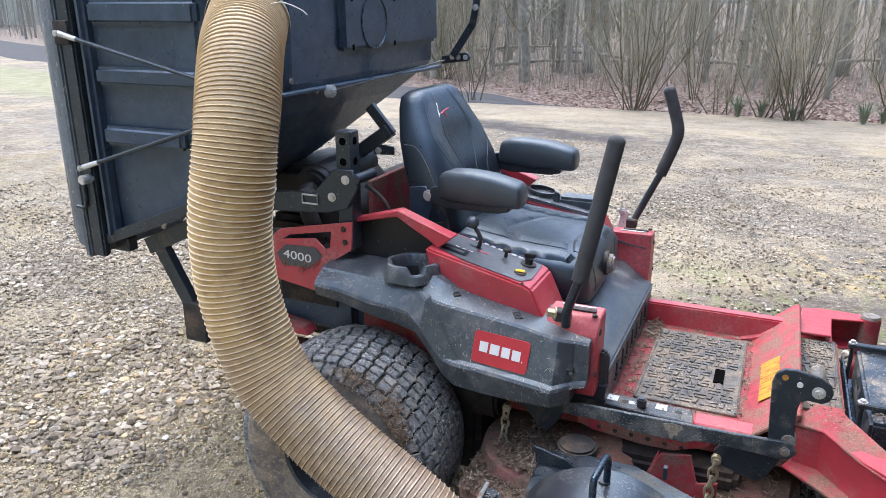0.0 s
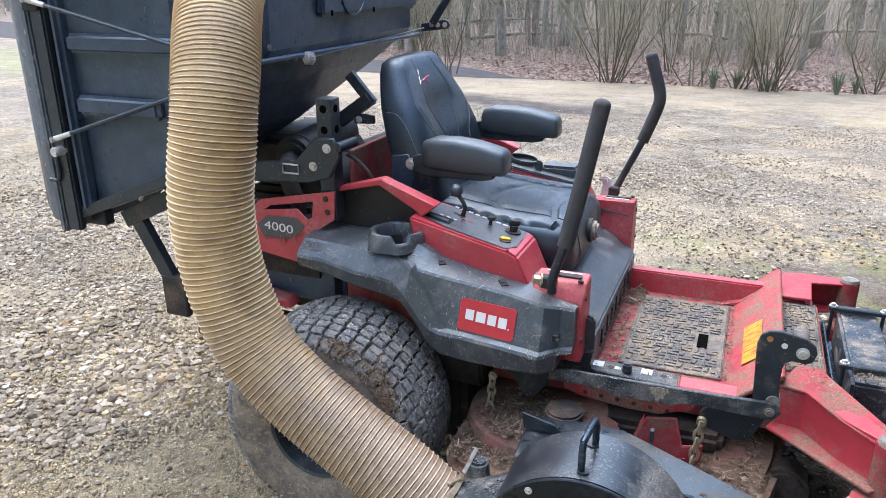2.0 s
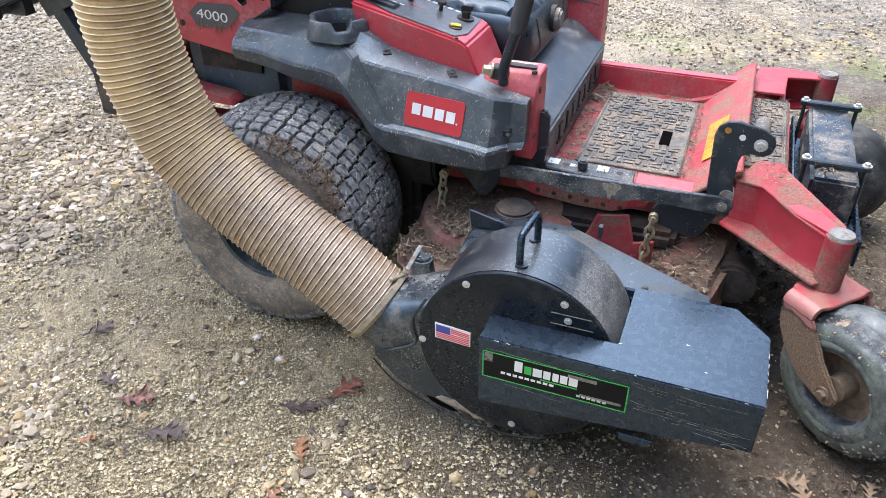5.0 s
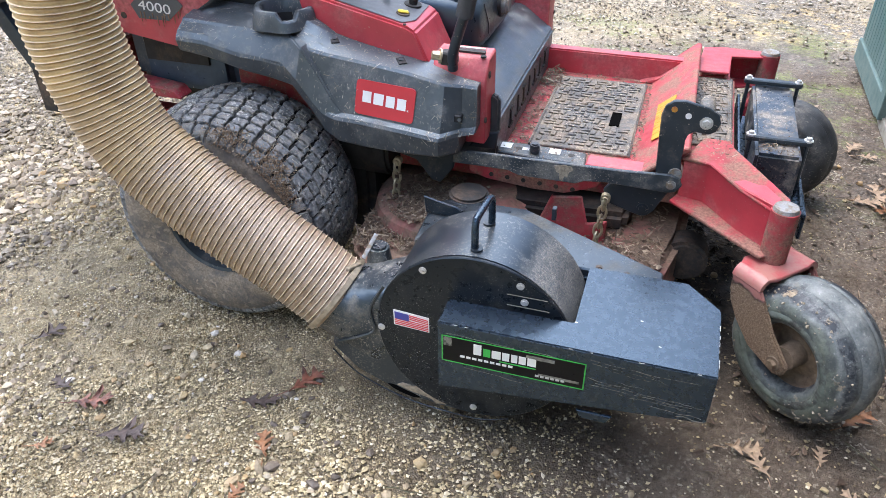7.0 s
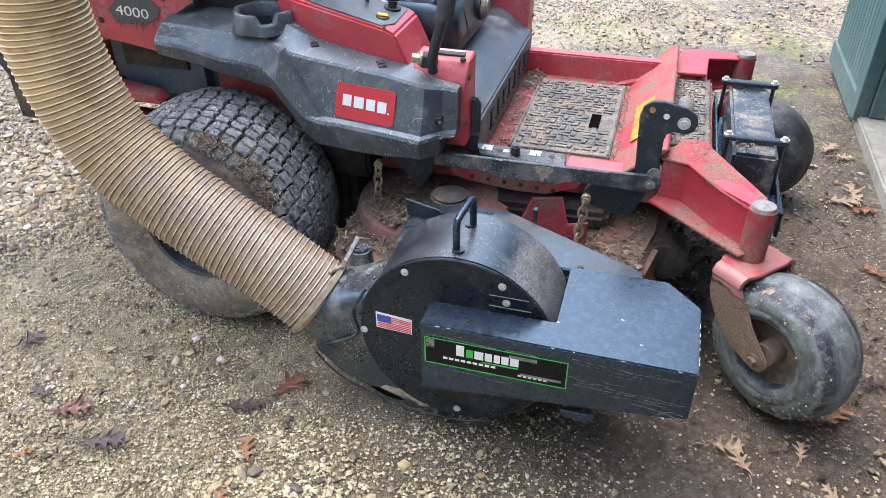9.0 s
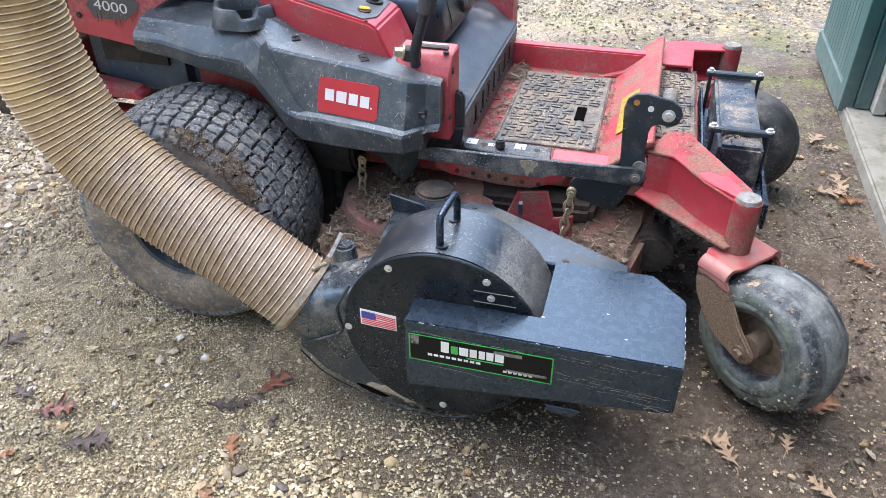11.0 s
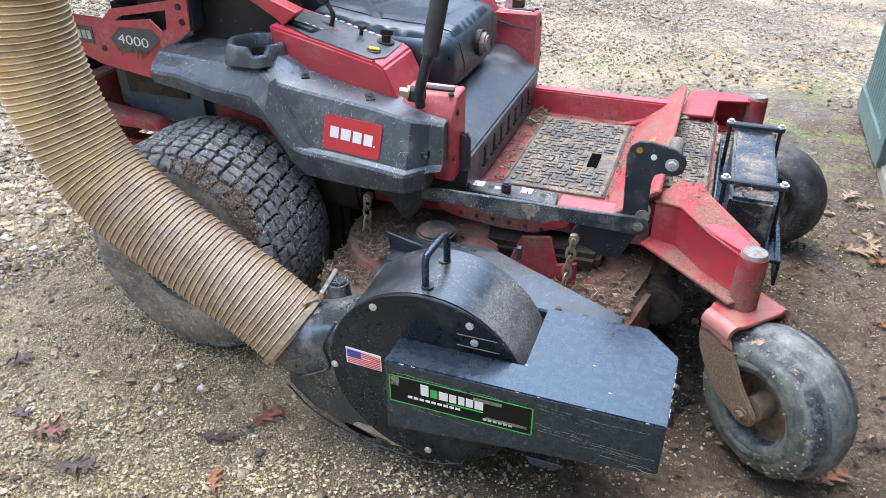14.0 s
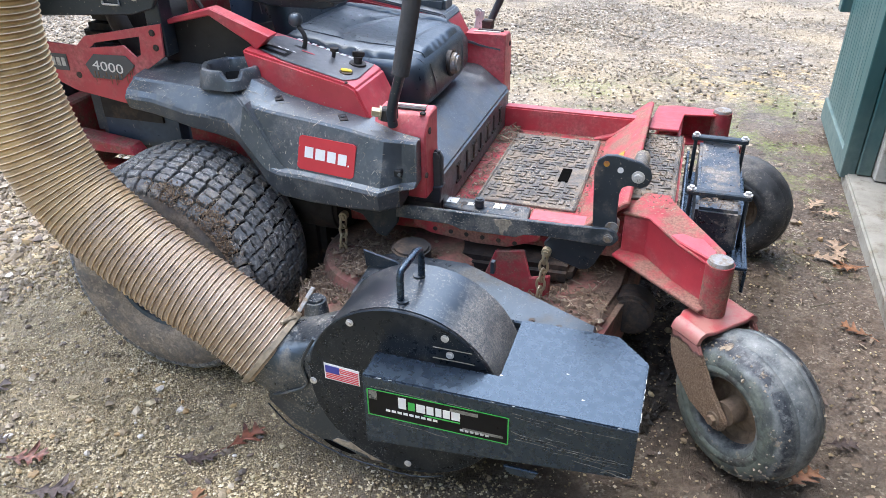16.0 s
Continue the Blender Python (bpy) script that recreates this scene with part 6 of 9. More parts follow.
        part("label_bar", box(-0.030, 0.030, -0.0166, 0.0166, 0, 0.0012, 0, m=pose(0.098, y, 0.4645, 0, -39.2, 0)), M_yellow, sp, "yellow safety label strip")
    part("near_lip", box(-0.075, 0.078, 1.885, 1.945, 0.408, 0.434, 0.004), M_red, mower, "red step edge")
    part("step_plate", prism([(-0.345, 1.885), (-0.335, 1.945), (-0.08, 1.94), (-0.075, 1.868)], "z", 0.405, 0.440, 0.003), M_steel_dusty, mower, "dirty grey height-adjuster plate")
    for k, x in enumerate((-0.30, -0.255, -0.215, -0.16, -0.115)):
        part("adjuster_hole", rod((x, 1.912, 0.4395), (x, 1.912, 0.4405), 0.009, n=14), M_under, mower)
    part("label", box(-0.305, -0.275, 1.905, 1.935, 0.4402, 0.4412, 0), M_white, mower, "small white label")
    part("label", box(-0.245, -0.228, 1.905, 1.920, 0.4402, 0.4412, 0), M_silver_label, mower, "small white label")
    part("label", box(-0.175, -0.145, 1.905, 1.935, 0.4402, 0.4412, 0), M_silver_label, mower, "small white label")
    part("stop_pin", rod((-0.21, 1.90, 0.44), (-0.21, 1.90, 0.468), 0.013, n=16, bevel=0.004), M_steel_dusty, mower)
    # deck lift pedal
    paddle = [(-0.331, 0.500), (-0.331, 0.590), (-0.328, 0.602), (-0.319, 0.611), (-0.307, 0.611), (-0.298, 0.602), (-0.295, 0.590), (-0.295, 0.500)]
    part("lift_pedal", prism(paddle, "y", 1.845, 1.866, 0.006, 2), M_foam, mower, "dusty black rubber-covered pedal")
    part("pedal_bracket", prism([(-0.376, 0.462), (-0.30, 0.466), (-0.294, 0.516), (-0.335, 0.510)], "y", 1.838, 1.872, 0.003), M_steel_black, mower)
    # lift link on the outside
    bar = [(-0.392, 0.456), (-0.387, 0.492), (0.036, 0.499), (0.135, 0.505), (0.156, 0.498), (0.165, 0.480), (0.152, 0.462), (0.135, 0.457), (-0.01, 0.461), (-0.06, 0.456), (-0.08, 0.446), (-0.22, 0.446), (-0.25, 0.456)]
    link = part("lift_bar", prism(bar, "y", 1.758, 1.768, 0.002), M_steel_dusty, mower, "scratched black steel lift bar")
    part("bolt", bolt((0.140, 1.758, 0.480), (0, -1, 0), 0.008, 0.006), M_grey_cap, link)
    part("scrape", prism([(-0.135, 0.488), (-0.128, 0.472), (-0.121, 0.470), (-0.119, 0.453), (-0.112, 0.449), (-0.108, 0.463), (-0.101, 0.460), (-0.096, 0.477), (-0.088, 0.481), (-0.092, 0.491), (-0.113, 0.493)], "y", 1.7565, 1.7585, 0), M_smear, link, "dried mud smear")
    lp = [(0.100, 0.505), (0.092, 0.645), (0.098, 0.668), (0.115, 0.682), (0.140, 0.684), (0.193, 0.672), (0.214, 0.658), (0.220, 0.640), (0.214, 0.620), (0.200, 0.611), (0.170, 0.614), (0.157, 0.606), (0.153, 0.590), (0.153, 0.535), (0.158, 0.505), (0.15, 0.47), (0.115, 0.47)]
    arm = part("lift_arm", prism(lp, "y", 1.770, 1.780, 0.002), M_steel_black, mower, "black steel lift arm plate with holes")
    part("bolt", bolt((0.190, 1.770, 0.638), (0, -1, 0), 0.010, 0.008), M_zinc, arm)
    part("spacer", rod((0.190, 1.780, 0.642), (0.190, 1.88, 0.642), 0.017, n=16), M_mat, arm)
    for x, z, mt in ((0.118, 0.662, M_yellow), (0.150, 0.650, M_white)):
        part("hole", rod((x, 1.7685, z), (x, 1.7702, z), 0.0068, n=16), mt, arm)
    part("pivot_boss", rod((0.145, 1.765, 0.503), (0.145, 1.80, 0.503), 0.016, n=16), M_grey_cap, arm)
    lowp = [(-0.015, 0.425), (0.006, 0.455), (0.142, 0.455), (0.112, 0.386), (0.098, 0.370), (0.080, 0.366), (0.005, 0.388)]
    lo = part("hanger_plate", prism(lowp, "y", 1.786, 1.796, 0.003), M_steel_black, mower, "black deck hanger plate")
    part("bolt", bolt((0.085, 1.786, 0.390), (0, -1, 0), 0.010, 0.005), M_steel_black, lo)
    part("rear_hanger_plate", prism([(-0.56, 0.47), (-0.39, 0.47), (-0.40, 0.42), (-0.435, 0.372), (-0.46, 0.378), (-0.50, 0.43), (-0.56, 0.445)], "y", 1.79, 1.80, 0.003), M_steel_black, mower, "black deck hanger plate")
    # slotted red bracket below the bar
    red = part("slotted_bracket", prism([(-0.36, 0.44), (-0.36, 0.415), (-0.315, 0.400), (-0.19, 0.388), (-0.11, 0.390), (-0.03, 0.42), (-0.02, 0.445)], "y", 1.80, 1.83, 0.003), M_red_dirty, mower, "red slotted height bracket")
    for k in range(6):
        part("slot", rod((-0.30 + 0.042 * k, 1.7985, 0.415 - 0.002 * k), (-0.30 + 0.042 * k, 1.8005, 0.415 - 0.002 * k), 0.006, n=12), M_under, red)
    part("deck_bracket", prism([(-0.175, 0.28), (-0.14, 0.375), (-0.065, 0.388), (-0.045, 0.31), (0.005, 0.325), (0.005, 0.21), (-0.07, 0.235), (-0.16, 0.25)], "y", 1.80, 1.81, 0.003), M_red_dirty, mower, "red folded deck bracket")
    part("deck_bracket", prism([(-0.175, 0.28), (-0.15, 0.34), (-0.15, 0.27), (-0.16, 0.25)], "y", 1.81, 1.88, 0.003), M_red_dirty, mower)
    # front beam, arms, pivot posts
    part("front_beam", box(0.125, 0.285, 1.94, 2 * MID - 1.94, 0.345, 0.455, 0.006, 2), M_red_dirty, mower, "red front cross beam")
    web = [(0.163, 1.893), (0.20, 1.985), (0.262, 1.985), (0.385, 1.770), (0.371, 1.733), (0.298, 1.796), (0.223, 1.883)]
    part("front_arm_web", prism(web, "z", 0.362, 0.478, 0.003), M_red, mower, "red caster arm")
    far_top = [(0.165, 2.49), (0.185, 2.765), (0.250, 2.785), (0.395, 2.775), (0.424, 2.745), (0.415, 2.712), (0.365, 2.712), (0.272, 2.672), (0.262, 2.49)]
    for z0, z1, label in ((0.478, 0.486, "red top plate of the open caster arm"), (0.362, 0.370, "")):
        bmf = prism(far_top, "z", z0, z1, 0.002)
        for v in bmf.verts:
            v.co.z -= 0.022 * ease((v.co.y - 2.60) / 0.14) if z0 > 0.4 else 0.0
        part("far_arm_plate", bmf, M_red, mower, label)
    part("far_arm_web", prism([(0.186, 2.752), (0.25, 2.772), (0.375, 2.764), (0.374, 2.754), (0.25, 2.762), (0.192, 2.744)], "z", 0.370, 0.458), M_red_dirty, mower, "dark red inside of the open arm")
    part("far_arm_web", prism([(0.268, 2.49), (0.272, 2.668), (0.262, 2.668), (0.258, 2.49)], "z", 0.370, 0.463, 0.001), M_red, mower)
    flange = [(0.145, 1.868), (0.205, 1.99), (0.285, 1.995), (0.402, 1.775), (0.395, 1.725), (0.360, 1.700)]

    def sloped(z_in, z_out, th):
        bmf = prism(flange, "z", 0, th, 0.002)
        for v in bmf.verts:
            f = max(0.0, min(1.0, (1.96 - v.co.y) / 0.24))
            v.co.z += z_in + (z_out - z_in) * f
        return bmf
    lower, flange = flange, [(0.160, 1.890), (0.205, 1.995), (0.268, 1.995), (0.275, 1.962), (0.404, 1.785), (0.400, 1.735), (0.372, 1.728), (0.298, 1.791), (0.223, 1.878)]
    part("front_arm_top", sloped(0.490, 0.455, 0.008), M_red_dirty, mower, "red arm top plate with worn edge")
    flange = lower
    part("front_arm_bottom", sloped(0.380, 0.352, 0.008), M_red_dirty, mower)
    p = rod((0.392, 1.735, 0.325), (0.392, 1.735, 0.474), 0.031, n=28, bevel=0.003)
    posts = both("pivot_post", p, M_red_dirty, mower, "red caster pivot post")
    for q, s in zip(posts, (0, 1)):
        c = rod((0.392, 1.735, 0.472), (0.392, 1.735, 0.480), 0.029, 0.026, n=28)
        part("dust_cap", flip(c) if s else c, M_grey_cap, q, "dull grey metal cap")


chassis()


def tread_mat(name, x0, x1, y0, y1, z, label, hole=None):
    """Rubber mat with a raised pattern of short bent bars and a border bead."""
    bm = box(x0, x1, y0, y1, z, z + 0.008, 0.002)
    ob = part(name, bm, M_mat, mower, label)
    rng = random.Random(5)
    bm = bmesh.new()
    step = 0.037
    nx, ny = int((x1 - x0 - 0.026) / step), int((y1 - y0 - 0.026) / step)
    for i in range(nx + 1):
        for j in range(ny + 1):
            x, y = x0 + 0.016 + (x1 - x0 - 0.032) * (i + 0.5) / (nx + 1), y0 + 0.016 + (y1 - y0 - 0.032) * (j + 0.5) / (ny + 1)
            if hole and abs(x - hole[0]) < 0.034 and abs(y - hole[1]) < 0.062:
                continue
            # pairs of short bars, laid like basket work
            for k in (-1, 1):
                off, h = 0.0088 * k, z + 0.0072 + rng.uniform(-0.0012, 0.0008)
                dx, dy = (0.0, off) if (i + j) % 2 else (off, 0.0)
                ln = 0.0165 if k > 0 else 0.0135
                box(-ln, ln, -0.0056, 0.0056, 0, 0.0048, 0.0, bm=bm, m=pose(x + dx, y + dy, h, rng.uniform(-4, 4), rng.uniform(-4, 4), (0 if (i + j) % 2 else 90) + 9 * k + rng.uniform(-5, 5)))
    pat = part("raised_pattern", bm, M_mat, ob, "raised rubber bars, clogged with mud", 0)
    part("border_bead", box(x0 + 0.004, x0 + 0.009, y0 + 0.004, y1 - 0.004, z + 0.008, z + 0.012, 0.001), M_mat, ob)
    part("border_bead", box(x1 - 0.009, x1 - 0.004, y0 + 0.004, y1 - 0.004, z + 0.008, z + 0.012, 0.001), M_mat, ob)
    if hole:
        part("slot", box(hole[0] - 0.014, hole[0] + 0.014, hole[1] - 0.044, hole[1] + 0.044, z + 0.0082, z + 0.0125, 0), M_black_hole, ob, "slot in the mat, its shade painted near-black")


# glossless near-black, painted on in place of the shade inside slots and holes
M_black_hole = surface("opening_painted_shade", (0.004, 0.004, 0.004), 0.95, var=0.1, bump=0, spec=0.0)
tread_mat("foot_mat", -0.250, 0.028, 2.0, 2.505, 0.408, "black rubber foot mat caked with mud and grass", (-0.036, 2.21))
tread_mat("front_step_mat", 0.155, 0.278, 2.03, 2.50, 0.455, "narrow black rubber step mat, dusty")


def caster(px, py, angle, label, mat, mud, trail=0.146):
    """Front caster wheel: fork, tyre and hub, turned by angle degrees about its pivot."""
    t = Matrix.Translation((px, py, 0)) @ Matrix.Rotation(radians(angle), 4, "Z")
    R, W = (0.175 if mud else 0.164), 0.162
    h = W / 2

    def put(bm):
        bmesh.ops.transform(bm, matrix=t, verts=bm.verts)
        return bm
    m = Matrix.Translation((trail, 0, R))
    prof = [(0.078, -h + 0.035), (0.086, -h + 0.014), (0.100, -h + 0.004), (0.122, -h), (0.138, -h + 0.004), (0.146, -h + 0.012), (0.153, -h + 0.016), (0.163, -h + 0.034), (0.1675, -h + 0.048), (0.1660, -h + 0.052), (0.1725, -h + 0.059),
            (0.175, 0), (0.1725, h - 0.059), (0.1660, h - 0.052), (0.1675, h - 0.048), (0.163, h - 0.034), (0.153, h - 0.016), (0.146, h - 0.012), (0.138, h - 0.004), (0.122, h), (0.100, h - 0.004), (0.086, h - 0.014), (0.078, h - 0.035)]
    wheel = part("caster_tyre", put(lathe(prof, 56, m=m)), mat, mower, label, 50)
    for s in (-1, 1):
        ring = lathe([(0.100, s * (h - 0.0035)), (0.104, s * (h + 0.0015)), (0.112, s * (h + 0.0018)), (0.118, s * (h - 0.0005))], 56, m=m)
        part("sidewall_ring", put(ring), M_ring if mud else mat, wheel, "", 50)
    if mud:
        # tan mud and dry grass caked along the shoulder and the lower sidewall
        rg, v2, f2 = random.Random(61), [], []
        for k in range(380):
            a, s = rg.choice((rg.gauss(2.5, 0.35), rg.gauss(5.4, 0.5), rg.uniform(0, 6.28))), rg.choice((-1, -1, 1))
            r, d = rg.choice(((0.150, 0.014), (0.156, 0.020), (0.160, 0.028), (0.130, 0.002), (0.140, 0.006), (0.108, 0.001)))
            c = m @ Vector(((r + rg.uniform(-0.004, 0.004)) * math.cos(a), s * (h - d), (r + rg.uniform(-0.004, 0.004)) * math.sin(a)))
            sz, k0 = rg.uniform(0.0010, 0.0036) * (1.6 if rg.random() > 0.9 else 1.0), len(v2)
            for q in ((1, 0, 0), (0, 1, 0), (-1, 0, 0), (0, -1, 0), (0, 0, 1), (0, 0, -1)):
                v2.append(tuple(t @ (c + Vector(q) * sz * rg.uniform(0.4, 2.0))))
            f2 += [(k0 + p, k0 + q, k0 + e) for p, q, e in ((0, 1, 4), (1, 2, 4), (2, 3, 4), (3, 0, 4), (1, 0, 5), (2, 1, 5), (3, 2, 5), (0, 3, 5))]
        cake = new("mud_cake", fast_mesh("mud_cake", v2, f2, M_smear))
        cake.parent = wheel
        tagged(cake, "tan mud caked on the tyre shoulder", kind="stuff")
    hub = lathe([(0.080, -h + 0.03), (0.078, -h + 0.05), (0.060, -h + 0.062), (0.03, -h + 0.055), (0.028, -h + 0.01), (0.0, -h + 0.01)], 32, m=m)
    lathe([(0.080, h - 0.03), (0.078, h - 0.05), (0.060, h - 0.062), (0.03, h - 0.055), (0.028, h - 0.01), (0.0, h - 0.01)], 32, m=m, bm=hub)
    part("hub", put(hub), M_mud, wheel, "hub packed with dried mud")
    # fork
    crown = prism([(-0.024, -0.072), (0.058, -0.072), (0.064, -0.05), (0.064, 0.05), (0.058, 0.072), (-0.024, 0.072), (-0.036, 0.05), (-0.036, -0.05)], "z", 0.3300, 0.3405, 0.002)
    fork = part("fork_crown", put(crown), M_fork_leg if mud else M_red_dirty, mower, "red caster fork, muddy")
    for s in (-1, 1):
        y0, y1 = sorted((s * 0.0815, s * 0.0925))
        arc = [(s * (0.0675 + 0.026 * math.sin(q * math.pi / 12)), 0.3145 + 0.026 * math.cos(q * math.pi / 12)) for q in range(7)] + [(s * (0.0675 + 0.014 * math.sin(q * math.pi / 12)), 0.3145 + 0.014 * math.cos(q * math.pi / 12)) for q in range(6, -1, -1)]
        part("fork_shoulder", put(prism(arc, "x", -0.024, 0.058)), M_fork_leg if mud else M_red_dirty, fork, "", 40)
        up = prism([(-0.024, 0.3143), (0.058, 0.3143), (0.086, 0.276), (0.060, 0.262), (0.0, 0.270), (-0.022, 0.268)], "y", y0, y1, 0.003, 2)
        part("fork_leg_top", put(up), M_fork_leg if mud else M_red_dirty, fork)
        leg = prism([(-0.0215, 0.274), (0.0, 0.276), (0.060, 0.268), (0.0855, 0.278), (0.118, 0.230), (trail + 0.028, 0.175), (trail + 0.022, 0.148), (trail, 0.136), (trail - 0.028, 0.144), (0.064, 0.160), (0.014, 0.205), (-0.014, 0.245)], "y", y0 - 0.001, y1 + 0.001, 0.004, 2)
        part("fork_leg", put(leg), M_fork_leg if mud else M_red_dirty, fork, "fork leg caked in brown mud" if mud else "")
        part("axle_nut", put(bolt((trail, s * 0.103, R), (0, s, 0), 0.012, 0.012)), M_mud, fork)


M_fork_leg = fork_material()
M_caster = caster_material((0.392 + 0.146 * math.cos(radians(-44)), 1.735 + 0.146 * math.sin(radians(-44)), 0.175), (-math.sin(radians(-44)), math.cos(radians(-44)), 0))
caster(0.392, 1.735, -44, "worn grey caster tyre with muddy sidewall", M_caster, True)
caster(0.392, 2 * MID - 1.735, -20, "black caster tyre at the front corner", M_caster_black, False, 0.108)


def seat():
    """Black vinyl suspension seat with bolstered back and padded armrests."""
    base = part("seat_base", box(-0.86, -0.44, 2.06, 2.41, 0.60, 0.68, 0.02, 2), M_under, mower)
    # cushion: lofted along x
    rows = []
    n = 28
    for x, zt, zb, hw, dip in ((-0.90, 0.79, 0.68, 0.19, 0), (-0.88, 0.828, 0.665, 0.215, 0.005), (-0.82, 0.836, 0.655, 0.228, 0.014), (-0.70, 0.824, 0.645, 0.236, 0.022), (-0.58, 0.810, 0.64, 0.238, 0.020), (-0.48, 0.800, 0.635, 0.236, 0.010), (-0.43, 0.785, 0.638, 0.228, 0.004), (-0.405, 0.757, 0.645, 0.210, 0), (-0.398, 0.70, 0.66, 0.190, 0)):
        ring = []
        for k in range(n):
            a = 2 * math.pi * k / n
            c, s = math.cos(a), math.sin(a)
            u = math.copysign(abs(c) ** 0.45, c)
            v = math.copysign(abs(s) ** 0.45, s)
            z = (zt + zb) / 2 + (zt - zb) / 2 * v
            if v > 0:
                z -= dip * (1 - u * u) * v
            ring.append((x, MID + hw * u, z))
        rows.append(ring)
    smoothed = []
    for a, b in zip(rows, rows[1:]):
        for k in range(2):
            smoothed.append([tuple(Vector(p).lerp(Vector(q), k / 2)) for p, q in zip(a, b)])
    smoothed.append(rows[-1])
    cushion = part("seat_cushion", loft(smoothed), M_vinyl, mower, "black vinyl seat cushion with stitched seams", 50)

    def skin(rings):
        """Triangles of a lofted skin, for laying seams and panels on it."""
        tri = []
        for a, b in zip(rings, rings[1:]):
            for k in range(len(a)):
                j = (k + 1) % len(a)
                tri += [(a[k], a[j], b[j]), (a[k], b[j], b[k])]
        return np.array(tri, float)

    def drop(tri, start, way):
        """Where a straight line first meets the skin, or None."""
        o, d = np.array(start, float), np.array(way, float)
        d /= np.linalg.norm(d)
        e1, e2 = tri[:, 1] - tri[:, 0], tri[:, 2] - tri[:, 0]
        p = np.cross(d, e2)
        det = (e1 * p).sum(1)
        det[np.abs(det) < 1e-12] = 1e-12
        q = o - tri[:, 0]
        u = (q * p).sum(1) / det
        w = np.cross(q, e1)
        v = (w @ d) / det
        t = (w * e2).sum(1) / det
        ok = (u >= -1e-6) & (v >= -1e-6) & (u + v <= 1 + 1e-6) & (t > 0)
        return Vector(o + d * t[ok].min()) if ok.any() else None

    def seam(name, pts, parent, tri=None, way=None, r=0.0012, mat=None):
        line = smooth_line([Vector(p) for p in pts], 8)
        if tri is not None:
            line = [h for h in (drop(tri, q - Vector(way) * 0.4, way) for q in line) if h]
        if len(line) > 2:
            part(name, tube(line, r, 6), mat or M_seam, parent)

    def panel(name, left, right, tri, way, mat, parent, rise=0.0016):
        """A patch of cover between two edge lines, a little proud of the skin."""
        la, lb = smooth_line([Vector(p) for p in left], 8), smooth_line([Vector(p) for p in right], 8)
        n_, rows_ = 12, []
        bm_ = bmesh.new()
        for k in range(25):
            a, b = la[round(k / 24 * (len(la) - 1))], lb[round(k / 24 * (len(lb) - 1))]
            row = []
            for j in range(n_ + 1):
                h = drop(tri, a.lerp(b, j / n_) - Vector(way) * 0.4, way)
                if h is None:
                    h = a.lerp(b, j / n_)
                across, along = j / n_, k / 24
                swell = min(1.0, 7 * across * (1 - across)) ** 0.6 * min(1.0, 7 * along * (1 - along)) ** 0.6
                row.append(bm_.verts.new(h - Vector(way) * (-0.002 + (rise + 0.002) * swell)))
            rows_.append(row)
        for a, b in zip(rows_, rows_[1:]):
            for j in range(n_):
                bm_.faces.new((a[j], a[j + 1], b[j + 1], b[j]))
        bmesh.ops.recalc_face_normals(bm_, faces=bm_.faces)
        return part(name, bm_, mat, parent, "", 60)
    sk, dn = skin(smoothed), (0, 0, -1)
    for s in (-1, 1):
        seam("seam", [(-0.86, MID + s * 0.15, 0.82), (-0.75, MID + s * 0.172, 0.82), (-0.60, MID + s * 0.20, 0.8), (-0.47, MID + s * 0.195, 0.8), (-0.415, MID + s * 0.17, 0.77)], cushion, sk, dn)
        seam("seam", [(-0.405, MID + s * 0.15, 0.757), (-0.397, MID + s * 0.13, 0.70), (-0.397, MID + s * 0.125, 0.67)], cushion)
    seam("seam", [(-0.80, MID - 0.12, 0.82), (-0.775, MID, 0.82), (-0.68, MID + 0.08, 0.8), (-0.60, MID + 0.19, 0.8)], cushion, sk, dn)
    seam("seam", [(-0.73, MID - 0.17, 0.81), (-0.66, MID - 0.05, 0.80), (-0.60, MID + 0.05, 0.79), (-0.53, MID + 0.18, 0.8)], cushion, sk, dn)
    seam("seam", [(-0.69, MID - 0.10, 0.80), (-0.60, MID - 0.055, 0.79), (-0.53, MID - 0.035, 0.79), (-0.44, MID - 0.13, 0.78)], cushion, sk, dn)
    for back_edge, front_edge in (((-0.83, -0.80, -0.80), (-0.64, -0.70, -0.615)), ((-0.625, -0.685, -0.60), (-0.47, -0.50, -0.46)), ((-0.462, -0.49, -0.452), (-0.418, -0.414, -0.418))):
        lines = [[(x, MID + o, 0.8) for x, o in zip(e, (-0.165, -0.02, 0.165))] for e in (back_edge, front_edge)]
        panel("cushion_panel", lines[0], lines[1], sk, dn, M_vinyl, cushion, 0.008)
    for s in (-1, 1):
        panel("side_bolster", [(-0.82, MID + s * 0.170, 0.8), (-0.60, MID + s * 0.172, 0.8), (-0.44, MID + s * 0.170, 0.8)], [(-0.82, MID + s * 0.214, 0.8), (-0.60, MID + s * 0.226, 0.8), (-0.45, MID + s * 0.215, 0.8)], sk, dn, M_vinyl, cushion, 0.012)
    knob = part("seat_knob", rod((-0.402, 2.243, 0.714), (-0.372, 2.243, 0.714), 0.032, 0.028, n=24, bevel=0.006), M_grey_cap, cushion, "round grey adjuster knob")
    part("knob_stem", rod((-0.405, 2.243, 0.714), (-0.390, 2.243, 0.714), 0.037, n=20), M_under, knob)
    # back: lofted upward
    rows = []
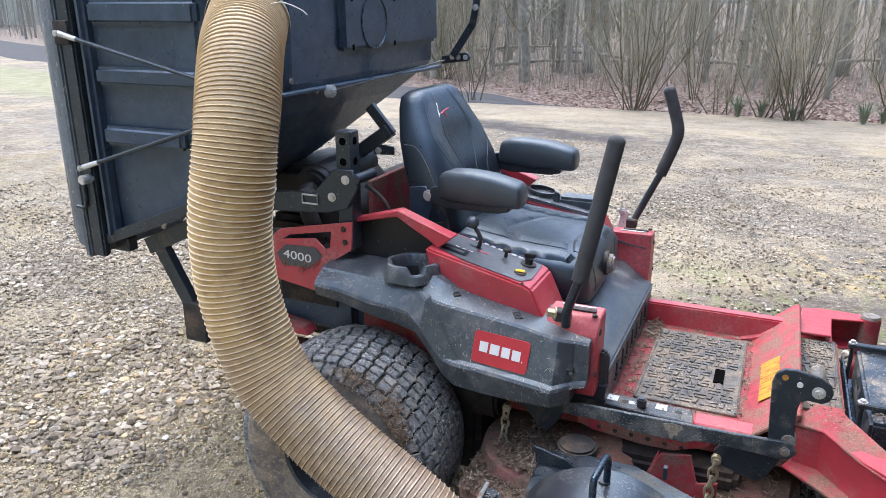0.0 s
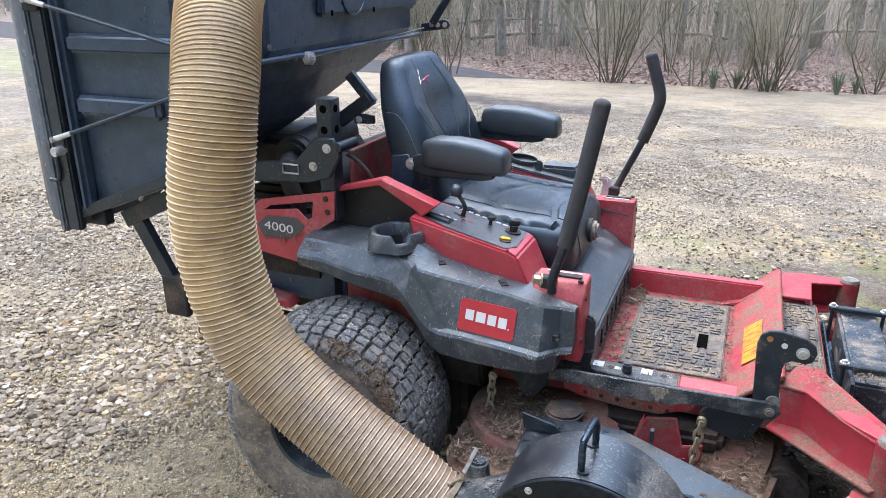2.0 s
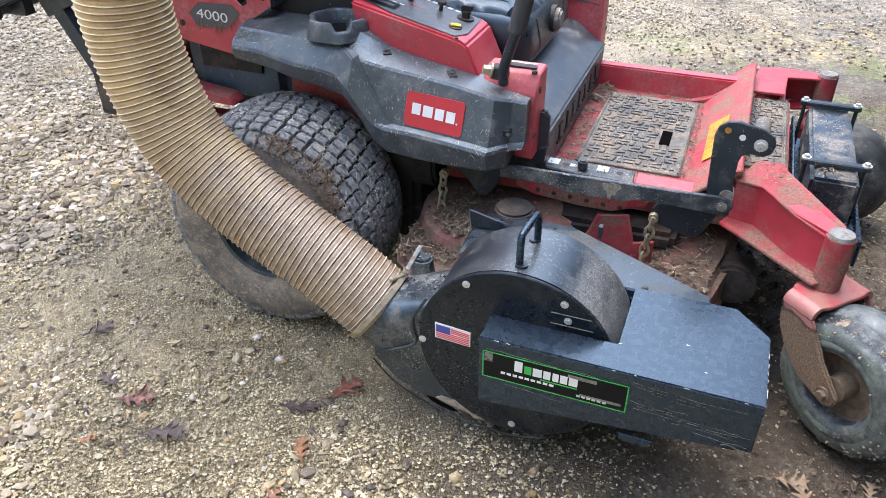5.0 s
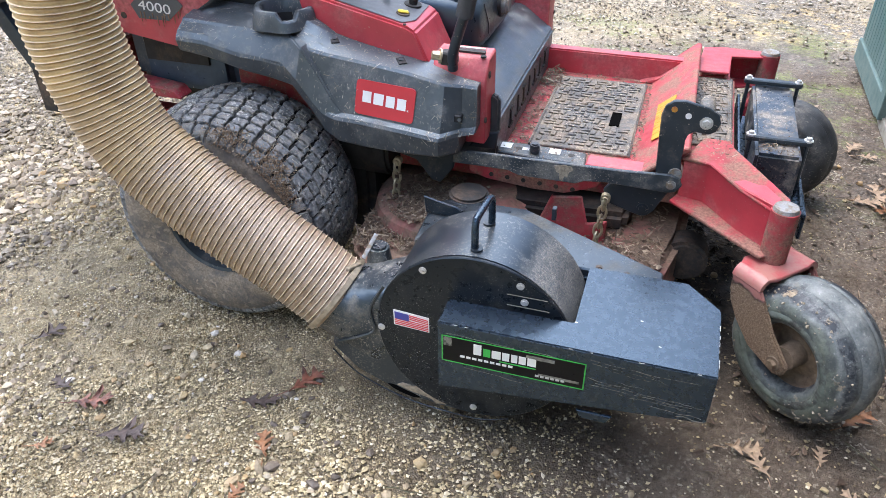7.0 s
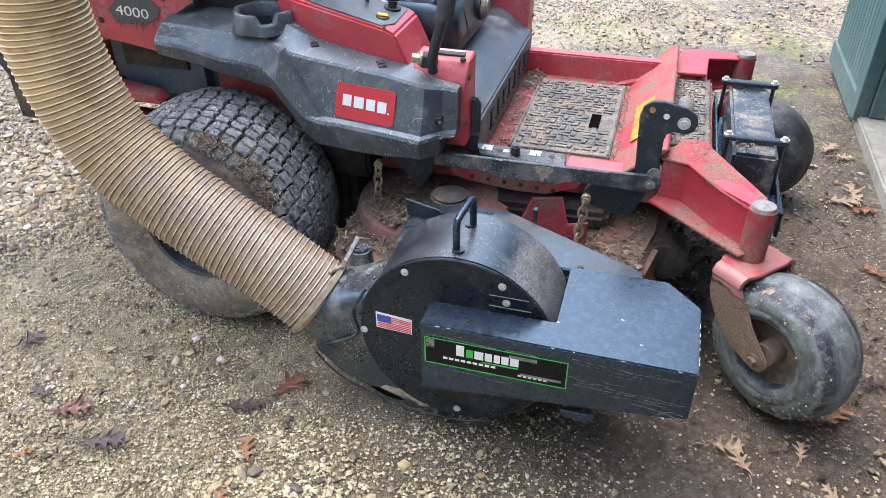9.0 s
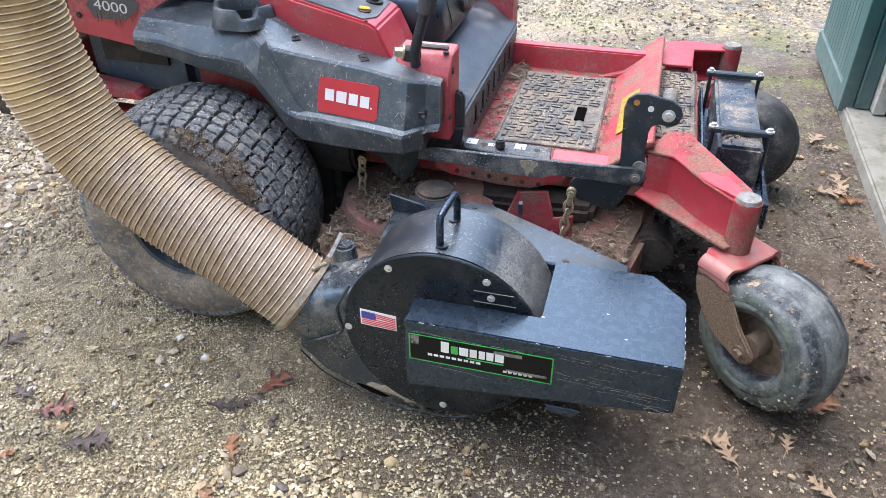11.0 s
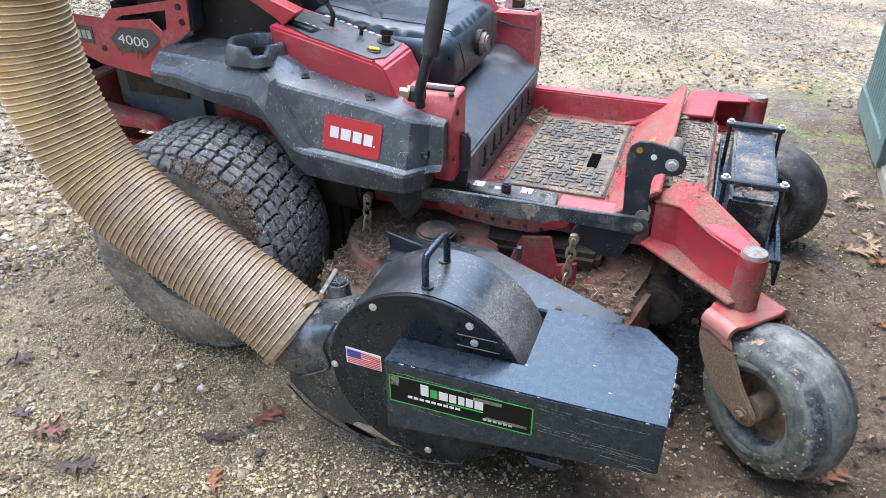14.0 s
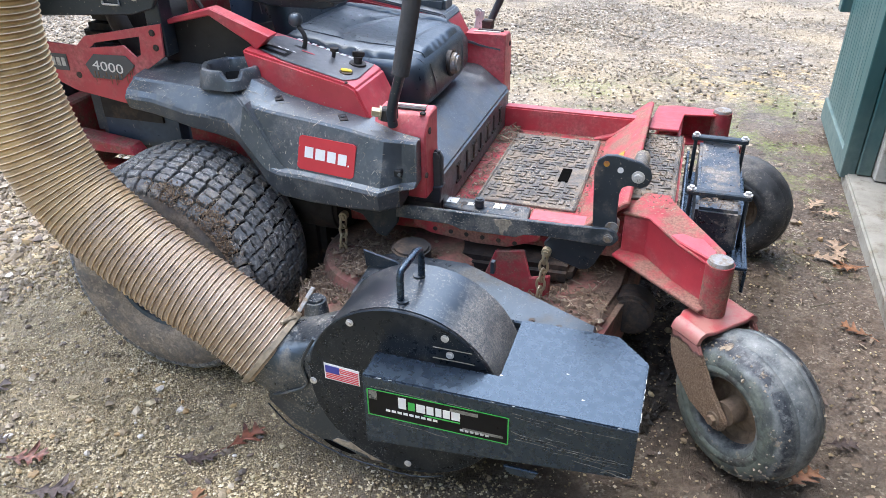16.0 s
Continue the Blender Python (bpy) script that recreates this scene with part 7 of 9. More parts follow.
    for z, xf, th, hw in ((0.70, -0.80, 0.13, 0.19), (0.74, -0.78, 0.17, 0.215), (0.82, -0.785, 0.18, 0.235), (0.92, -0.80, 0.172, 0.240), (1.00, -0.828, 0.165, 0.236), (1.08, -0.868, 0.145, 0.216), (1.13, -0.898, 0.125, 0.192), (1.172, -0.922, 0.108, 0.170), (1.203, -0.940, 0.088, 0.154), (1.218, -0.957, 0.055, 0.130)):
        ring = []
        for k in range(n):
            a = 2 * math.pi * k / n
            c, s = math.cos(a), math.sin(a)
            u = math.copysign(abs(c) ** 0.55, c)
            v = math.copysign(abs(s) ** 0.5, s)
            x = xf - th / 2 + th / 2 * v
            if v > 0:
                x -= 0.030 * max(0.0, 1 - (u / 0.75) ** 2) * v * (1.0 if z < 1.1 else 0.35)
            ring.append((x - 0.0, MID + hw * u, z))
        rows.append(ring)
    smoothed = []
    for a, b in zip(rows, rows[1:]):
        for k in range(2):
            smoothed.append([tuple(Vector(p).lerp(Vector(q), k / 2)) for p, q in zip(a, b)])
    smoothed.append(rows[-1])
    back = part("backrest", loft(smoothed), M_vinyl, mower, "black and charcoal vinyl backrest with stitched bolsters", 50)
    sk, fw = skin(smoothed), (-1, 0, 0)
    for s in (-1, 1):
        panel("flank_panel", [(-0.9, MID + s * 0.060, 1.205), (-0.9, MID + s * 0.092, 1.12), (-0.9, MID + s * 0.085, 1.06), (-0.85, MID + s * 0.05, 0.96)],
              [(-0.9, MID + s * 0.128, 1.195), (-0.9, MID + s * 0.165, 1.13), (-0.9, MID + s * 0.178, 1.08), (-0.85, MID + s * 0.12, 0.98)], sk, fw, M_vinyl_grey, back)
        seam("seam", [(-0.9, MID + s * 0.060, 1.210), (-0.9, MID + s * 0.092, 1.12), (-0.9, MID + s * 0.085, 1.06), (-0.85, MID + s * 0.045, 0.96), (-0.83, MID + s * 0.040, 0.86)], back, sk, fw, 0.0016)
        seam("seam", [(-0.9, MID + s * 0.128, 1.205), (-0.9, MID + s * 0.165, 1.13), (-0.9, MID + s * 0.180, 1.085), (-0.85, MID + s * 0.165, 1.03), (-0.83, MID + s * 0.12, 0.97), (-0.83, MID + s * 0.11, 0.88)], back, sk, fw, 0.0016)
        seam("seam", [(-0.97, MID + s * 0.3, 1.075), (-0.93, MID + s * 0.3, 1.068), (-0.89, MID + s * 0.3, 1.02), (-0.862, MID + s * 0.3, 0.96), (-0.85, MID + s * 0.3, 0.88)], back, sk, (0, -s, 0), 0.0016)
    # small emblem, plain strokes
    for a, b, w_, mt, lb in (((2.150, 1.152), (2.172, 1.180), 0.0022, M_white, "small pale emblem stroke"), ((2.166, 1.149), (2.238, 1.157), 0.0024, M_red_print, "small red emblem stroke"), ((2.190, 1.151), (2.200, 1.137), 0.0022, M_red_print, "small red emblem stroke"), ((2.142, 1.143), (2.158, 1.151), 0.002, M_white, "small pale emblem stroke")):
        seam("emblem", [(-0.9, *a), (-0.9, (a[0] + b[0]) / 2, (a[1] + b[1]) / 2 + 0.002), (-0.9, *b)], back, sk, fw, w_, mt)
    # arms
    for s, x0, x1, zt in ((-1, -0.842, -0.590, 1.022), (1, -0.825, -0.560, 1.040)):
        y = MID + s * 0.232 + (0.0 if s < 0 else 0.0)
        rows = []
        L = x1 - x0
        for f, zt2, zb2, hw in ((0.0, -0.030, -0.080, 0.024), (0.03, -0.014, -0.090, 0.034), (0.15, -0.002, -0.095, 0.039), (0.40, 0.0, -0.096, 0.041), (0.65, -0.006, -0.097, 0.042), (0.85, -0.018, -0.097, 0.042), (0.95, -0.025, -0.097, 0.041), (0.985, -0.032, -0.094, 0.038), (1.0, -0.046, -0.084, 0.031)):
            ring = []
            for k in range(16):
                a = 2 * math.pi * k / 16
                c, q = math.cos(a), math.sin(a)
                ring.append((x0 + L * f, y + hw * math.copysign(abs(c) ** 0.5, c), zt + (zt2 + zb2) / 2 + (zt2 - zb2) / 2 * math.copysign(abs(q) ** 0.5, q)))
            rows.append(ring)
        arm = part("armrest", loft(rows), M_vinyl_grey, mower, "padded charcoal vinyl armrest", 50)
        seam("seam", [(x0 + L * f, y - 0.9 * hw, zt + d) for f, d, hw in ((0.04, -0.030, 0.032), (0.25, -0.018, 0.038), (0.5, -0.018, 0.040), (0.8, -0.032, 0.041), (0.96, -0.050, 0.037))], arm)
        part("arm_bracket", prism([(x0 - 0.03, zt - 0.105), (x0 - 0.03, zt - 0.06), (x0 + 0.02, zt - 0.05), (x0 + 0.215, zt - 0.085), (x0 + 0.215, zt - 0.108), (x0 + 0.18, zt - 0.116), (x0 + 0.03, zt - 0.116)], "y", y - 0.02, y + 0.012, 0.003), M_steel_black, arm)
        part("bolt", bolt((x0 - 0.035, y - 0.015, zt - 0.085), (0, -1, 0), 0.012, 0.008), M_zinc, arm, "bright steel bolt")
    part("side_bracket", prism([(-0.945, 0.86), (-0.945, 0.955), (-0.89, 0.965), (-0.865, 0.92), (-0.88, 0.86)], "y", 1.995, 2.005, 0.004), M_hopper, mower)
    part("seat_belt", flat_bar((-0.84, 1.995, 0.86), (-0.80, 1.99, 0.70), 0.045, 0.004, (0, 1, 0)), M_under, mower)


seat()


def engine():
    """Dark engine block with its round air filter behind the seat."""
    e = part("engine_block", box(-1.46, -1.14, 1.98, 2.50, 0.50, 0.82, 0.02, 2), M_under, mower, "oily black engine behind the seat")
    part("fan_housing", lathe([(0.0, 0.10), (0.06, 0.10), (0.13, 0.085), (0.155, 0.05), (0.16, -0.02), (0.16, -0.06)], 32, m=pose(-1.32, 2.22, 0.86, 90)), M_under, e)
    part("air_filter", rod((-1.26, 1.95, 0.93), (-1.26, 2.28, 0.96), 0.062, n=24, bevel=0.012), M_inner, e, "black air filter canister")
    for y in (1.99, 2.24):
        part("filter_band", rod((-1.26, y, 0.9335), (-1.26, y + 0.012, 0.9345), 0.065, n=24), M_under, e)
    part("hose_elbow", tube(smooth_line([(-1.26, 1.96, 0.93), (-1.25, 1.90, 0.92), (-1.22, 1.88, 0.86), (-1.20, 1.90, 0.78)], 6), 0.026, 14), M_under, e)
    part("rear_guard", box(-1.56, -1.50, 1.90, 2.57, 0.45, 0.70, 0.008), M_steel_black, e)
    part("air_box", box(-1.45, -1.25, 2.00, 2.34, 0.80, 0.985, 0.03, 3), M_inner, e, "black air box under the hopper")
    part("hydro_tank", box(-1.36, -1.10, 1.86, 1.96, 0.56, 0.80, 0.03, 3), M_under, e)


engine()


def levers():
    for name, steel, grip in (("right", [(-0.400, 1.790, 0.690), (-0.395, 1.775, 0.735), (-0.362, 1.765, 0.840)], [(-0.366, 1.766, 0.825), (-0.340, 1.772, 0.96), (-0.302, 1.782, 1.168)]),
                              ("left", [(-0.415, 2.70, 0.690), (-0.398, 2.712, 0.735), (-0.318, 2.720, 0.915)], [(-0.325, 2.720, 0.90), (-0.290, 2.720, 1.00), (-0.279, 2.720, 1.055), (-0.296, 2.720, 1.12), (-0.318, 2.720, 1.186)])):
        a = part("steering_lever", tube(smooth_line(steel, 6), 0.0125, 12), M_steel_black, mower, "black steel steering lever")
        b = tube(smooth_line(grip, 6), 0.0205, 16)
        tip, neck = Vector(grip[-1]), Vector(grip[-2])
        pillow(0.041, 0.041, 0.032, 2.2, m=Matrix.Translation(tip) @ (tip - neck).to_track_quat("Z", "Y").to_matrix().to_4x4(), bm=b)
        part("grip", b, M_foam, a, "black foam grip")
        y = steel[0][1]
        part("clamp", box(-0.428, -0.388, y - 0.018, y + 0.012, 0.702, 0.734, 0.004), M_under, a, "dark lever clamp")
        if name == "left":
            bm = flat_bar((-0.445, 2.675, 0.660), (-0.430, 2.69, 0.765), 0.028, 0.004, (0, 1, 0))
            part("link_plate", bm, M_zinc, a, "bright plated link plate")
            part("bolt", bolt((-0.438, 2.688, 0.757), (0, -1, 0), 0.010, 0.007), M_zinc, a)
            part("bolt", bolt((-0.432, 2.690, 0.727), (0, -1, 0), 0.010, 0.007), M_zinc, a)
        else:
            part("bolt", bolt((-0.428, y - 0.010, 0.722), (-1, -0.5, 0.2), 0.012, 0.020), M_brass, a, "yellow plated nut")


levers()


M_weight = surface("dusty_bluish_black_paint", (0.016, 0.020, 0.027), 0.32, var=0.2, dirt=(0.22, 0.19, 0.158), dirt_at=0.52, dirt_scale=14, specks=(0.36, 0.32, 0.27), speck_at=0.62, speck_scale=170, spec=0.9, tint=COOL)


def front_weight():
    """Black weight box strapped across the nose of the machine."""
    t = thing("front_weight_box", (0.385, 2.2, 0.36), "black steel weight box clamped across the front of the mower", "weight")
    body = part("body", box(0.328, 0.436, 1.955, 2.42, 0.375, 0.492, 0.008, 2), M_weight, t, "black box with a dusty lid")
    tray = part("tray", box(0.295, 0.470, 1.90, 2.45, 0.362, 0.372, 0.002), M_guard, t, "bluish black steel tray")
    for x0, x1, z1 in ((0.295, 0.303, 0.44), (0.455, 0.462, 0.392)):
        part("tray_side", prism([(1.90, 0.372), (2.45, 0.372), (2.45, z1), (2.02, z1), (1.90, min(z1, z1 * 0.6 + 0.15) - 0.012)], "x", x0, x1, 0.002), M_guard, t)
    for y in (2.025, 2.405):
        c = part("clamp_bar", box(0.302, 0.460, y - 0.011, y + 0.011, 0.496, 0.510, 0.003), M_steel_black, t, "flat clamp bar")
        for x in (0.314, 0.449):
            part("bolt", bolt((x, y, 0.510), (0, 0, 1), 0.008, 0.008), M_zinc, c)
            part("threaded_rod", rod((x, y, 0.372), (x, y, 0.4955), 0.0055, n=8), M_steel_black, c)
    part("front_plate", prism([(1.90, 0.30), (2.45, 0.30), (2.45, 0.362), (1.90, 0.362)], "x", 0.462, 0.470, 0.002), M_guard, t)


front_weight()


def deck():
    """The cutting deck under the machine, rusty red and covered with clippings."""
    t = thing("mower_deck", (-0.2, MID, 0.1), "worn red cutting deck caked with soil and clippings", "mower deck")
    out = [(-0.64, 1.66), (-0.60, 1.58), (-0.50, 1.535), (-0.10, 1.52), (0.08, 1.60), (0.16, 1.72), (0.20, 1.90), (0.22, 2.235), (0.18, 2.60), (0.05, 2.90), (-0.20, 3.02), (-0.48, 2.95), (-0.62, 2.70), (-0.66, 2.2)]
    shell = part("shell", prism(out, "z", 0.09, 0.262, 0.025, 3), M_deck, t, "rust-red steel shell")
    hump = lathe([(0.0, 0.06), (0.17, 0.055), (0.21, 0.035), (0.22, 0.0)], 36, m=pose(-0.42, 1.86, 0.262, 90, 0, 0))
    part("spindle_hump", hump, M_deck, t)
    part("belt_cover", prism([(-0.40, 1.84), (0.05, 1.86), (0.10, 2.40), (-0.40, 2.40)], "z", 0.262, 0.315, 0.015, 2), M_under, t, "dark belt cover with debris")
    part("pulley", rod((-0.335, 1.715, 0.262), (-0.335, 1.715, 0.405), 0.050, n=24, bevel=0.006), M_under, t)
    part("front_roller", rod((0.21, 1.86, 0.20), (0.21, 1.94, 0.20), 0.06, n=20, bevel=0.01), M_under, t)
    # the rest of the machine's dark belly, above the deck
    part("belly_plate", box(-0.62, 0.12, 1.99, 2.48, 0.325, 0.384, 0.004), M_under, mower)
    part("transmission", box(-0.79, -0.66, 1.86, 2.30, 0.13, 0.45, 0.02, 2), M_under, mower, "oily dark transmission case")
    part("pump", rod((-0.75, 1.92, 0.40), (-0.60, 1.92, 0.40), 0.09, n=20, bevel=0.01), M_under, mower)
    part("axle_motor", rod((-0.965, 1.76, 0.298), (-0.965, 2.0, 0.298), 0.09, n=20, bevel=0.01), M_under, mower)
    part("axle_motor", rod((-0.965, 2.47, 0.298), (-0.965, 2.71, 0.298), 0.09, n=20, bevel=0.01), M_under, mower)
    return t


deck_thing = deck()


def chain(name, top, low, links):
    """A short hanging chain of oval links."""
    t = thing(name, top, "short yellow-zinc lift chain hanging at the deck", "chain", "deck lift chains")
    a, b = Vector(top), Vector(low)
    part("bolt", bolt(a, (0, -1, 0), 0.008, 0.009), M_brass, t)
    part("washer", rod(a + Vector((0, 0.012, 0)), a + Vector((0, -0.004, 0)), 0.012, n=18), M_brass, t)
    step = (b - a) / links
    for k in range(links):
        c = a + step * (k + 0.55)
        loop = []
        w, h = 0.010, 0.019
        for q in range(17):
            ang = 2 * math.pi * q / 16
            u, v = w * math.cos(ang), h * math.sin(ang)
            loop.append(c + (Vector((u, 0, v)) if k % 2 else Vector((0.35 * u, 0.94 * u, v))))
        part("link", tube(loop, 0.0038, 8, caps=False), M_brass, t)


chain("lift_chain", (-0.005, 1.776, 0.407), (-0.017, 1.775, 0.275), 5)
chain("lift_chain", (-0.548, 1.775, 0.425), (-0.556, 1.77, 0.285), 5)


# ---------------------------------------------------------------- blower and belt guard
def blower():
    t = thing("blower", (-0.1, 1.4, 0.09), "black steel grass blower with belt guard, mounted on the deck", "blower")
    cx, cz, R = -0.204, 0.297, 0.212
    # scroll housing: drum on top, spiral below that leads to the outlet
    pts = []
    for k in range(41):
        a = radians(-58 + 238 * k / 40)
        pts.append((cx + R * math.cos(a), cz + R * math.sin(a)))
    pts += [(-0.47, 0.33), (-0.53, 0.255), (-0.540, 0.190), (-0.480, 0.130), (-0.37, 0.085), (-0.28, 0.072), (-0.19, 0.070), (-0.12, 0.092)]
    drum = part("drum", prism(pts, "y", 1.306, 1.485, 0.004, 2), M_shell, t, "round steel drum, dusty on top")
    disc = [(cx + R * 1.012 * math.cos(2 * math.pi * k / 72), cz + R * 1.012 * math.sin(2 * math.pi * k / 72)) for k in range(72)]
    face = part("face_plate", prism(disc, "y", 1.296, 1.3045, 0.002), M_face, t, "black face plate with bright bolts")
    for x, z in ((-0.311, 0.463), (-0.110, 0.468), (-0.410, 0.289), (-0.100, 0.430), (-0.20, 0.105)):
        part("bolt", bolt((x, 1.296, z), (0, -1, 0), 0.0056, 0.004), M_zinc, face, "bright domed bolt")
    part("weld_line", box(-0.135, -0.05, 1.2935, 1.2958, 0.4174, 0.4182, 0), M_scraped, face, smooth=0)
    part("weld_line", box(-0.135, -0.055, 1.2935, 1.2958, 0.4436, 0.4442, 0), M_scraped, face, smooth=0)
    part("worn_rim", tube(smooth_line([(-0.538, 1.300, 0.186), (-0.478, 1.299, 0.126), (-0.37, 1.299, 0.081), (-0.28, 1.299, 0.068), (-0.19, 1.299, 0.066), (-0.12, 1.299, 0.088)], 8), 0.0018, 8), M_face, face, "lower rim scraped and muddy")
    for pts2, mt, lb in (([(-0.385, 0.112), (-0.372, 0.121), (-0.348, 0.117), (-0.330, 0.122), (-0.312, 0.114), (-0.290, 0.113), (-0.268, 0.104), (-0.248, 0.103), (-0.236, 0.092), (-0.252, 0.088), (-0.270, 0.083), (-0.292, 0.080), (-0.300, 0.090), (-0.322, 0.096), (-0.345, 0.100), (-0.362, 0.104)], M_smear, "dried tan mud on the lower shell"),
                         ([(-0.408, 0.108), (-0.392, 0.108), (-0.368, 0.099), (-0.345, 0.092), (-0.330, 0.086), (-0.345, 0.083), (-0.372, 0.089), (-0.395, 0.098)], M_black_hole, "torn slot in the sheet, its shade painted near-black")):
        part("mud_smear" if mt is M_smear else "torn_slot", prism(pts2, "y", 1.3032, 1.3062), mt, drum, lb, 0)
    # flag sticker
    fx, fz, w, h = -0.380, 0.306, 0.080, 0.042
    flag = part("flag_sticker", prism([(fx, fz - 0.002), (fx + w, fz - 0.010 + 0.004), (fx + w, fz + h - 0.008), (fx, fz + h - 0.002)], "y", 1.2945, 1.2955), M_white, face, "small red, white and blue flag sticker", 0)
    for k in range(7):
        z = fz + 0.0015 + 0.0047 * k
        x0 = fx + (0.036 if k > 3 else 0.003)
        part("stripe", prism([(x0, z), (fx + w - 0.002, z - 0.005), (fx + w - 0.002, z - 0.0026), (x0, z + 0.0024)], "y", 1.2936, 1.2944), M_red_print, flag, smooth=0)
    part("canton", prism([(fx + 0.003, fz + 0.017), (fx + 0.035, fz + 0.015), (fx + 0.035, fz + 0.033), (fx + 0.003, fz + 0.035)], "y", 1.2934, 1.2944), M_blue, flag, smooth=0)
    # grab handle
    line = [(-0.214, 1.335, 0.505), (-0.214, 1.335, 0.562), (-0.214, 1.342, 0.574), (-0.212, 1.355, 0.578), (-0.208, 1.415, 0.580), (-0.206, 1.428, 0.575), (-0.205, 1.433, 0.562), (-0.205, 1.433, 0.505)]
    hd = part("grab_handle", tube(line, 0.0075, 10), M_guard, t, "black bar handle on the drum")
    for y in (1.335, 1.433):
        part("foot", rod((-0.21, y, 0.503), (-0.21, y, 0.513), 0.013, n=12), M_steel_black, hd)
    # outlet neck: box section turning into a round spigot
    ax = Vector((-0.79, 0.02, 0.61)).normalized()
    end = Vector((-0.555, 1.378, 0.288))
    u = Vector((0, 1, 0))
    w2 = ax.cross(u).normalized()
    n = 32
    rows = []
    root = Vector((-0.40, 1.394, 0.245))
    for k in range(9):
        f = k / 8
        c = root.lerp(end, f)
        d = (Vector((-1, 0, 0.05)).lerp(ax, f)).normalized()
        up = u.cross(d).normalized() * -1
        ring = []
        for q in range(n):
            a = 2 * math.pi * q / n
            p = 0.35 + 0.65 * f
            cu, su = math.copysign(abs(math.cos(a)) ** p, math.cos(a)), math.copysign(abs(math.sin(a)) ** p, math.sin(a))
            ry, rz = 0.088 + (0.086 - 0.088) * f, 0.135 + (0.086 - 0.135) * f
            ring.append(c + u * ry * cu + up * rz * su)
        rows.append(ring)
    rows.append([p + ax * 0.03 for p in rows[-1]])
    neck = part("outlet_neck", loft(rows, caps=False), M_neck, t, "dented black outlet neck", 45)
    part("neck_seam", tube(smooth_line([(-0.40, 1.300, 0.40), (-0.435, 1.300, 0.33), (-0.43, 1.300, 0.27), (-0.47, 1.298, 0.24), (-0.52, 1.300, 0.215)], 8), 0.0035, 8), M_drum, neck, "welded seam")
    part("mounting_boss", rod((-0.475, 1.455, 0.335), (-0.475, 1.455, 0.388), 0.030, 0.024, n=18, bevel=0.006), M_neck, t)
    # top plate joining blower and deck
    top = part("mounting_plate", prism([(-0.40, 1.487), (-0.41, 1.655), (-0.365, 1.685), (-0.18, 1.688), (0.155, 1.520), (0.155, 1.487)], "z", 0.375, 0.398, 0.004), M_drum, t, "dusty black mounting plate")
    part("mounting_skirt", prism([(-0.38, 1.49), (-0.36, 1.66), (-0.18, 1.67), (0.14, 1.515), (0.14, 1.49)], "z", 0.12, 0.374, 0.003), M_drum, t)
    part("bent_flap", prism([(-0.41, 0.398), (-0.30, 0.398), (-0.33, 0.425), (-0.415, 0.445)], "y", 1.60, 1.606, 0.002), M_drum, top, "bent sheet flap")
    part("lug", box(-0.115, -0.105, 1.655, 1.67, 0.398, 0.43, 0.001), M_steel_black, top)
    for x, y in ((0.08, 1.492), (0.02, 1.500)):
        part("bolt", bolt((x, y, 0.398), (0, 0, 1), 0.005, 0.003), M_under, top)
    # belt guard: long flat box with a cut corner
    guard_plan = [(-0.255, 1.216), (0.270, 1.216), (0.272, 1.415), (0.207, 1.486), (0.002, 1.486), (0.002, 1.2935), (-0.255, 1.2935)]
    bm = prism(guard_plan, "z", 0.2, 0.407, 0.0)
    for v in bm.verts:
        if v.co.z < 0.3:
            v.co.z = 0.232 + 0.056 * max(0.0, (v.co.x + 0.05) / 0.32) ** 1.3
    soften(bm, 0.003, 2)
    guard = part("belt_guard", bm, M_guard, t, "smooth black belt guard, scratched along its side")
    part("guard_foot", prism([(0.03, 0.245), (0.10, 0.245), (0.09, 0.225), (0.04, 0.226)], "y", 1.222, 1.228, 0.001), M_guard, guard)
    rng = random.Random(8)
    for k in range(6):
        x0 = rng.uniform(0.05, 0.19)
        ln, z = rng.uniform(0.02, 0.08), rng.choice((0.388, 0.375, 0.35, 0.345, 0.338, 0.32))
        line = [(x0 + ln * f, 1.2155, z + rng.uniform(-0.003, 0.003) - 0.01 * f) for f in (0, 0.33, 0.66, 1)]
        part("scratch", tube(line, 0.0003, 4), M_scraped, guard, smooth=0)
    for x0, z, ln, w in ((0.045, 0.388, 0.20, 0.0005), (0.05, 0.381, 0.12, 0.0004), (0.045, 0.342, 0.09, 0.0006), (0.06, 0.334, 0.15, 0.0004), (0.05, 0.327, 0.19, 0.0005), (0.10, 0.318, 0.13, 0.0004), (0.16, 0.305, 0.10, 0.0005), (0.20, 0.330, 0.06, 0.0004), (-0.24, 0.3835, 0.14, 0.0006), (-0.08, 0.3815, 0.11, 0.0005), (-0.20, 0.300, 0.12, 0.0004), (0.215, 0.295, 0.05, 0.0008)):
        line = [(x0 + ln * f, 1.2155, z + rng.gauss(0, 0.0016) - 0.006 * f) for f in (0, 0.2, 0.4, 0.6, 0.8, 1)]
        part("scratch", tube(line, w, 4), M_scraped, guard, smooth=0)
    # paint chipped off the edges
    for k in range(6):
        x, ln = rng.uniform(-0.24, 0.25), rng.uniform(0.003, 0.010)
        part("paint_chip", tube([(x, 1.2168, 0.4063), (x + ln * 0.5, 1.2164, 0.4060), (x + ln, 1.2168, 0.4063)], 0.0007, 5), M_silver_label, guard, smooth=0)
    for k in range(7):
        y, ln = rng.uniform(1.22, 1.40), rng.uniform(0.004, 0.02)
        part("paint_chip", tube([(0.2712, y, 0.4060), (0.2716, y + ln, 0.4060)], 0.0007, 5), M_silver_label, guard, smooth=0)
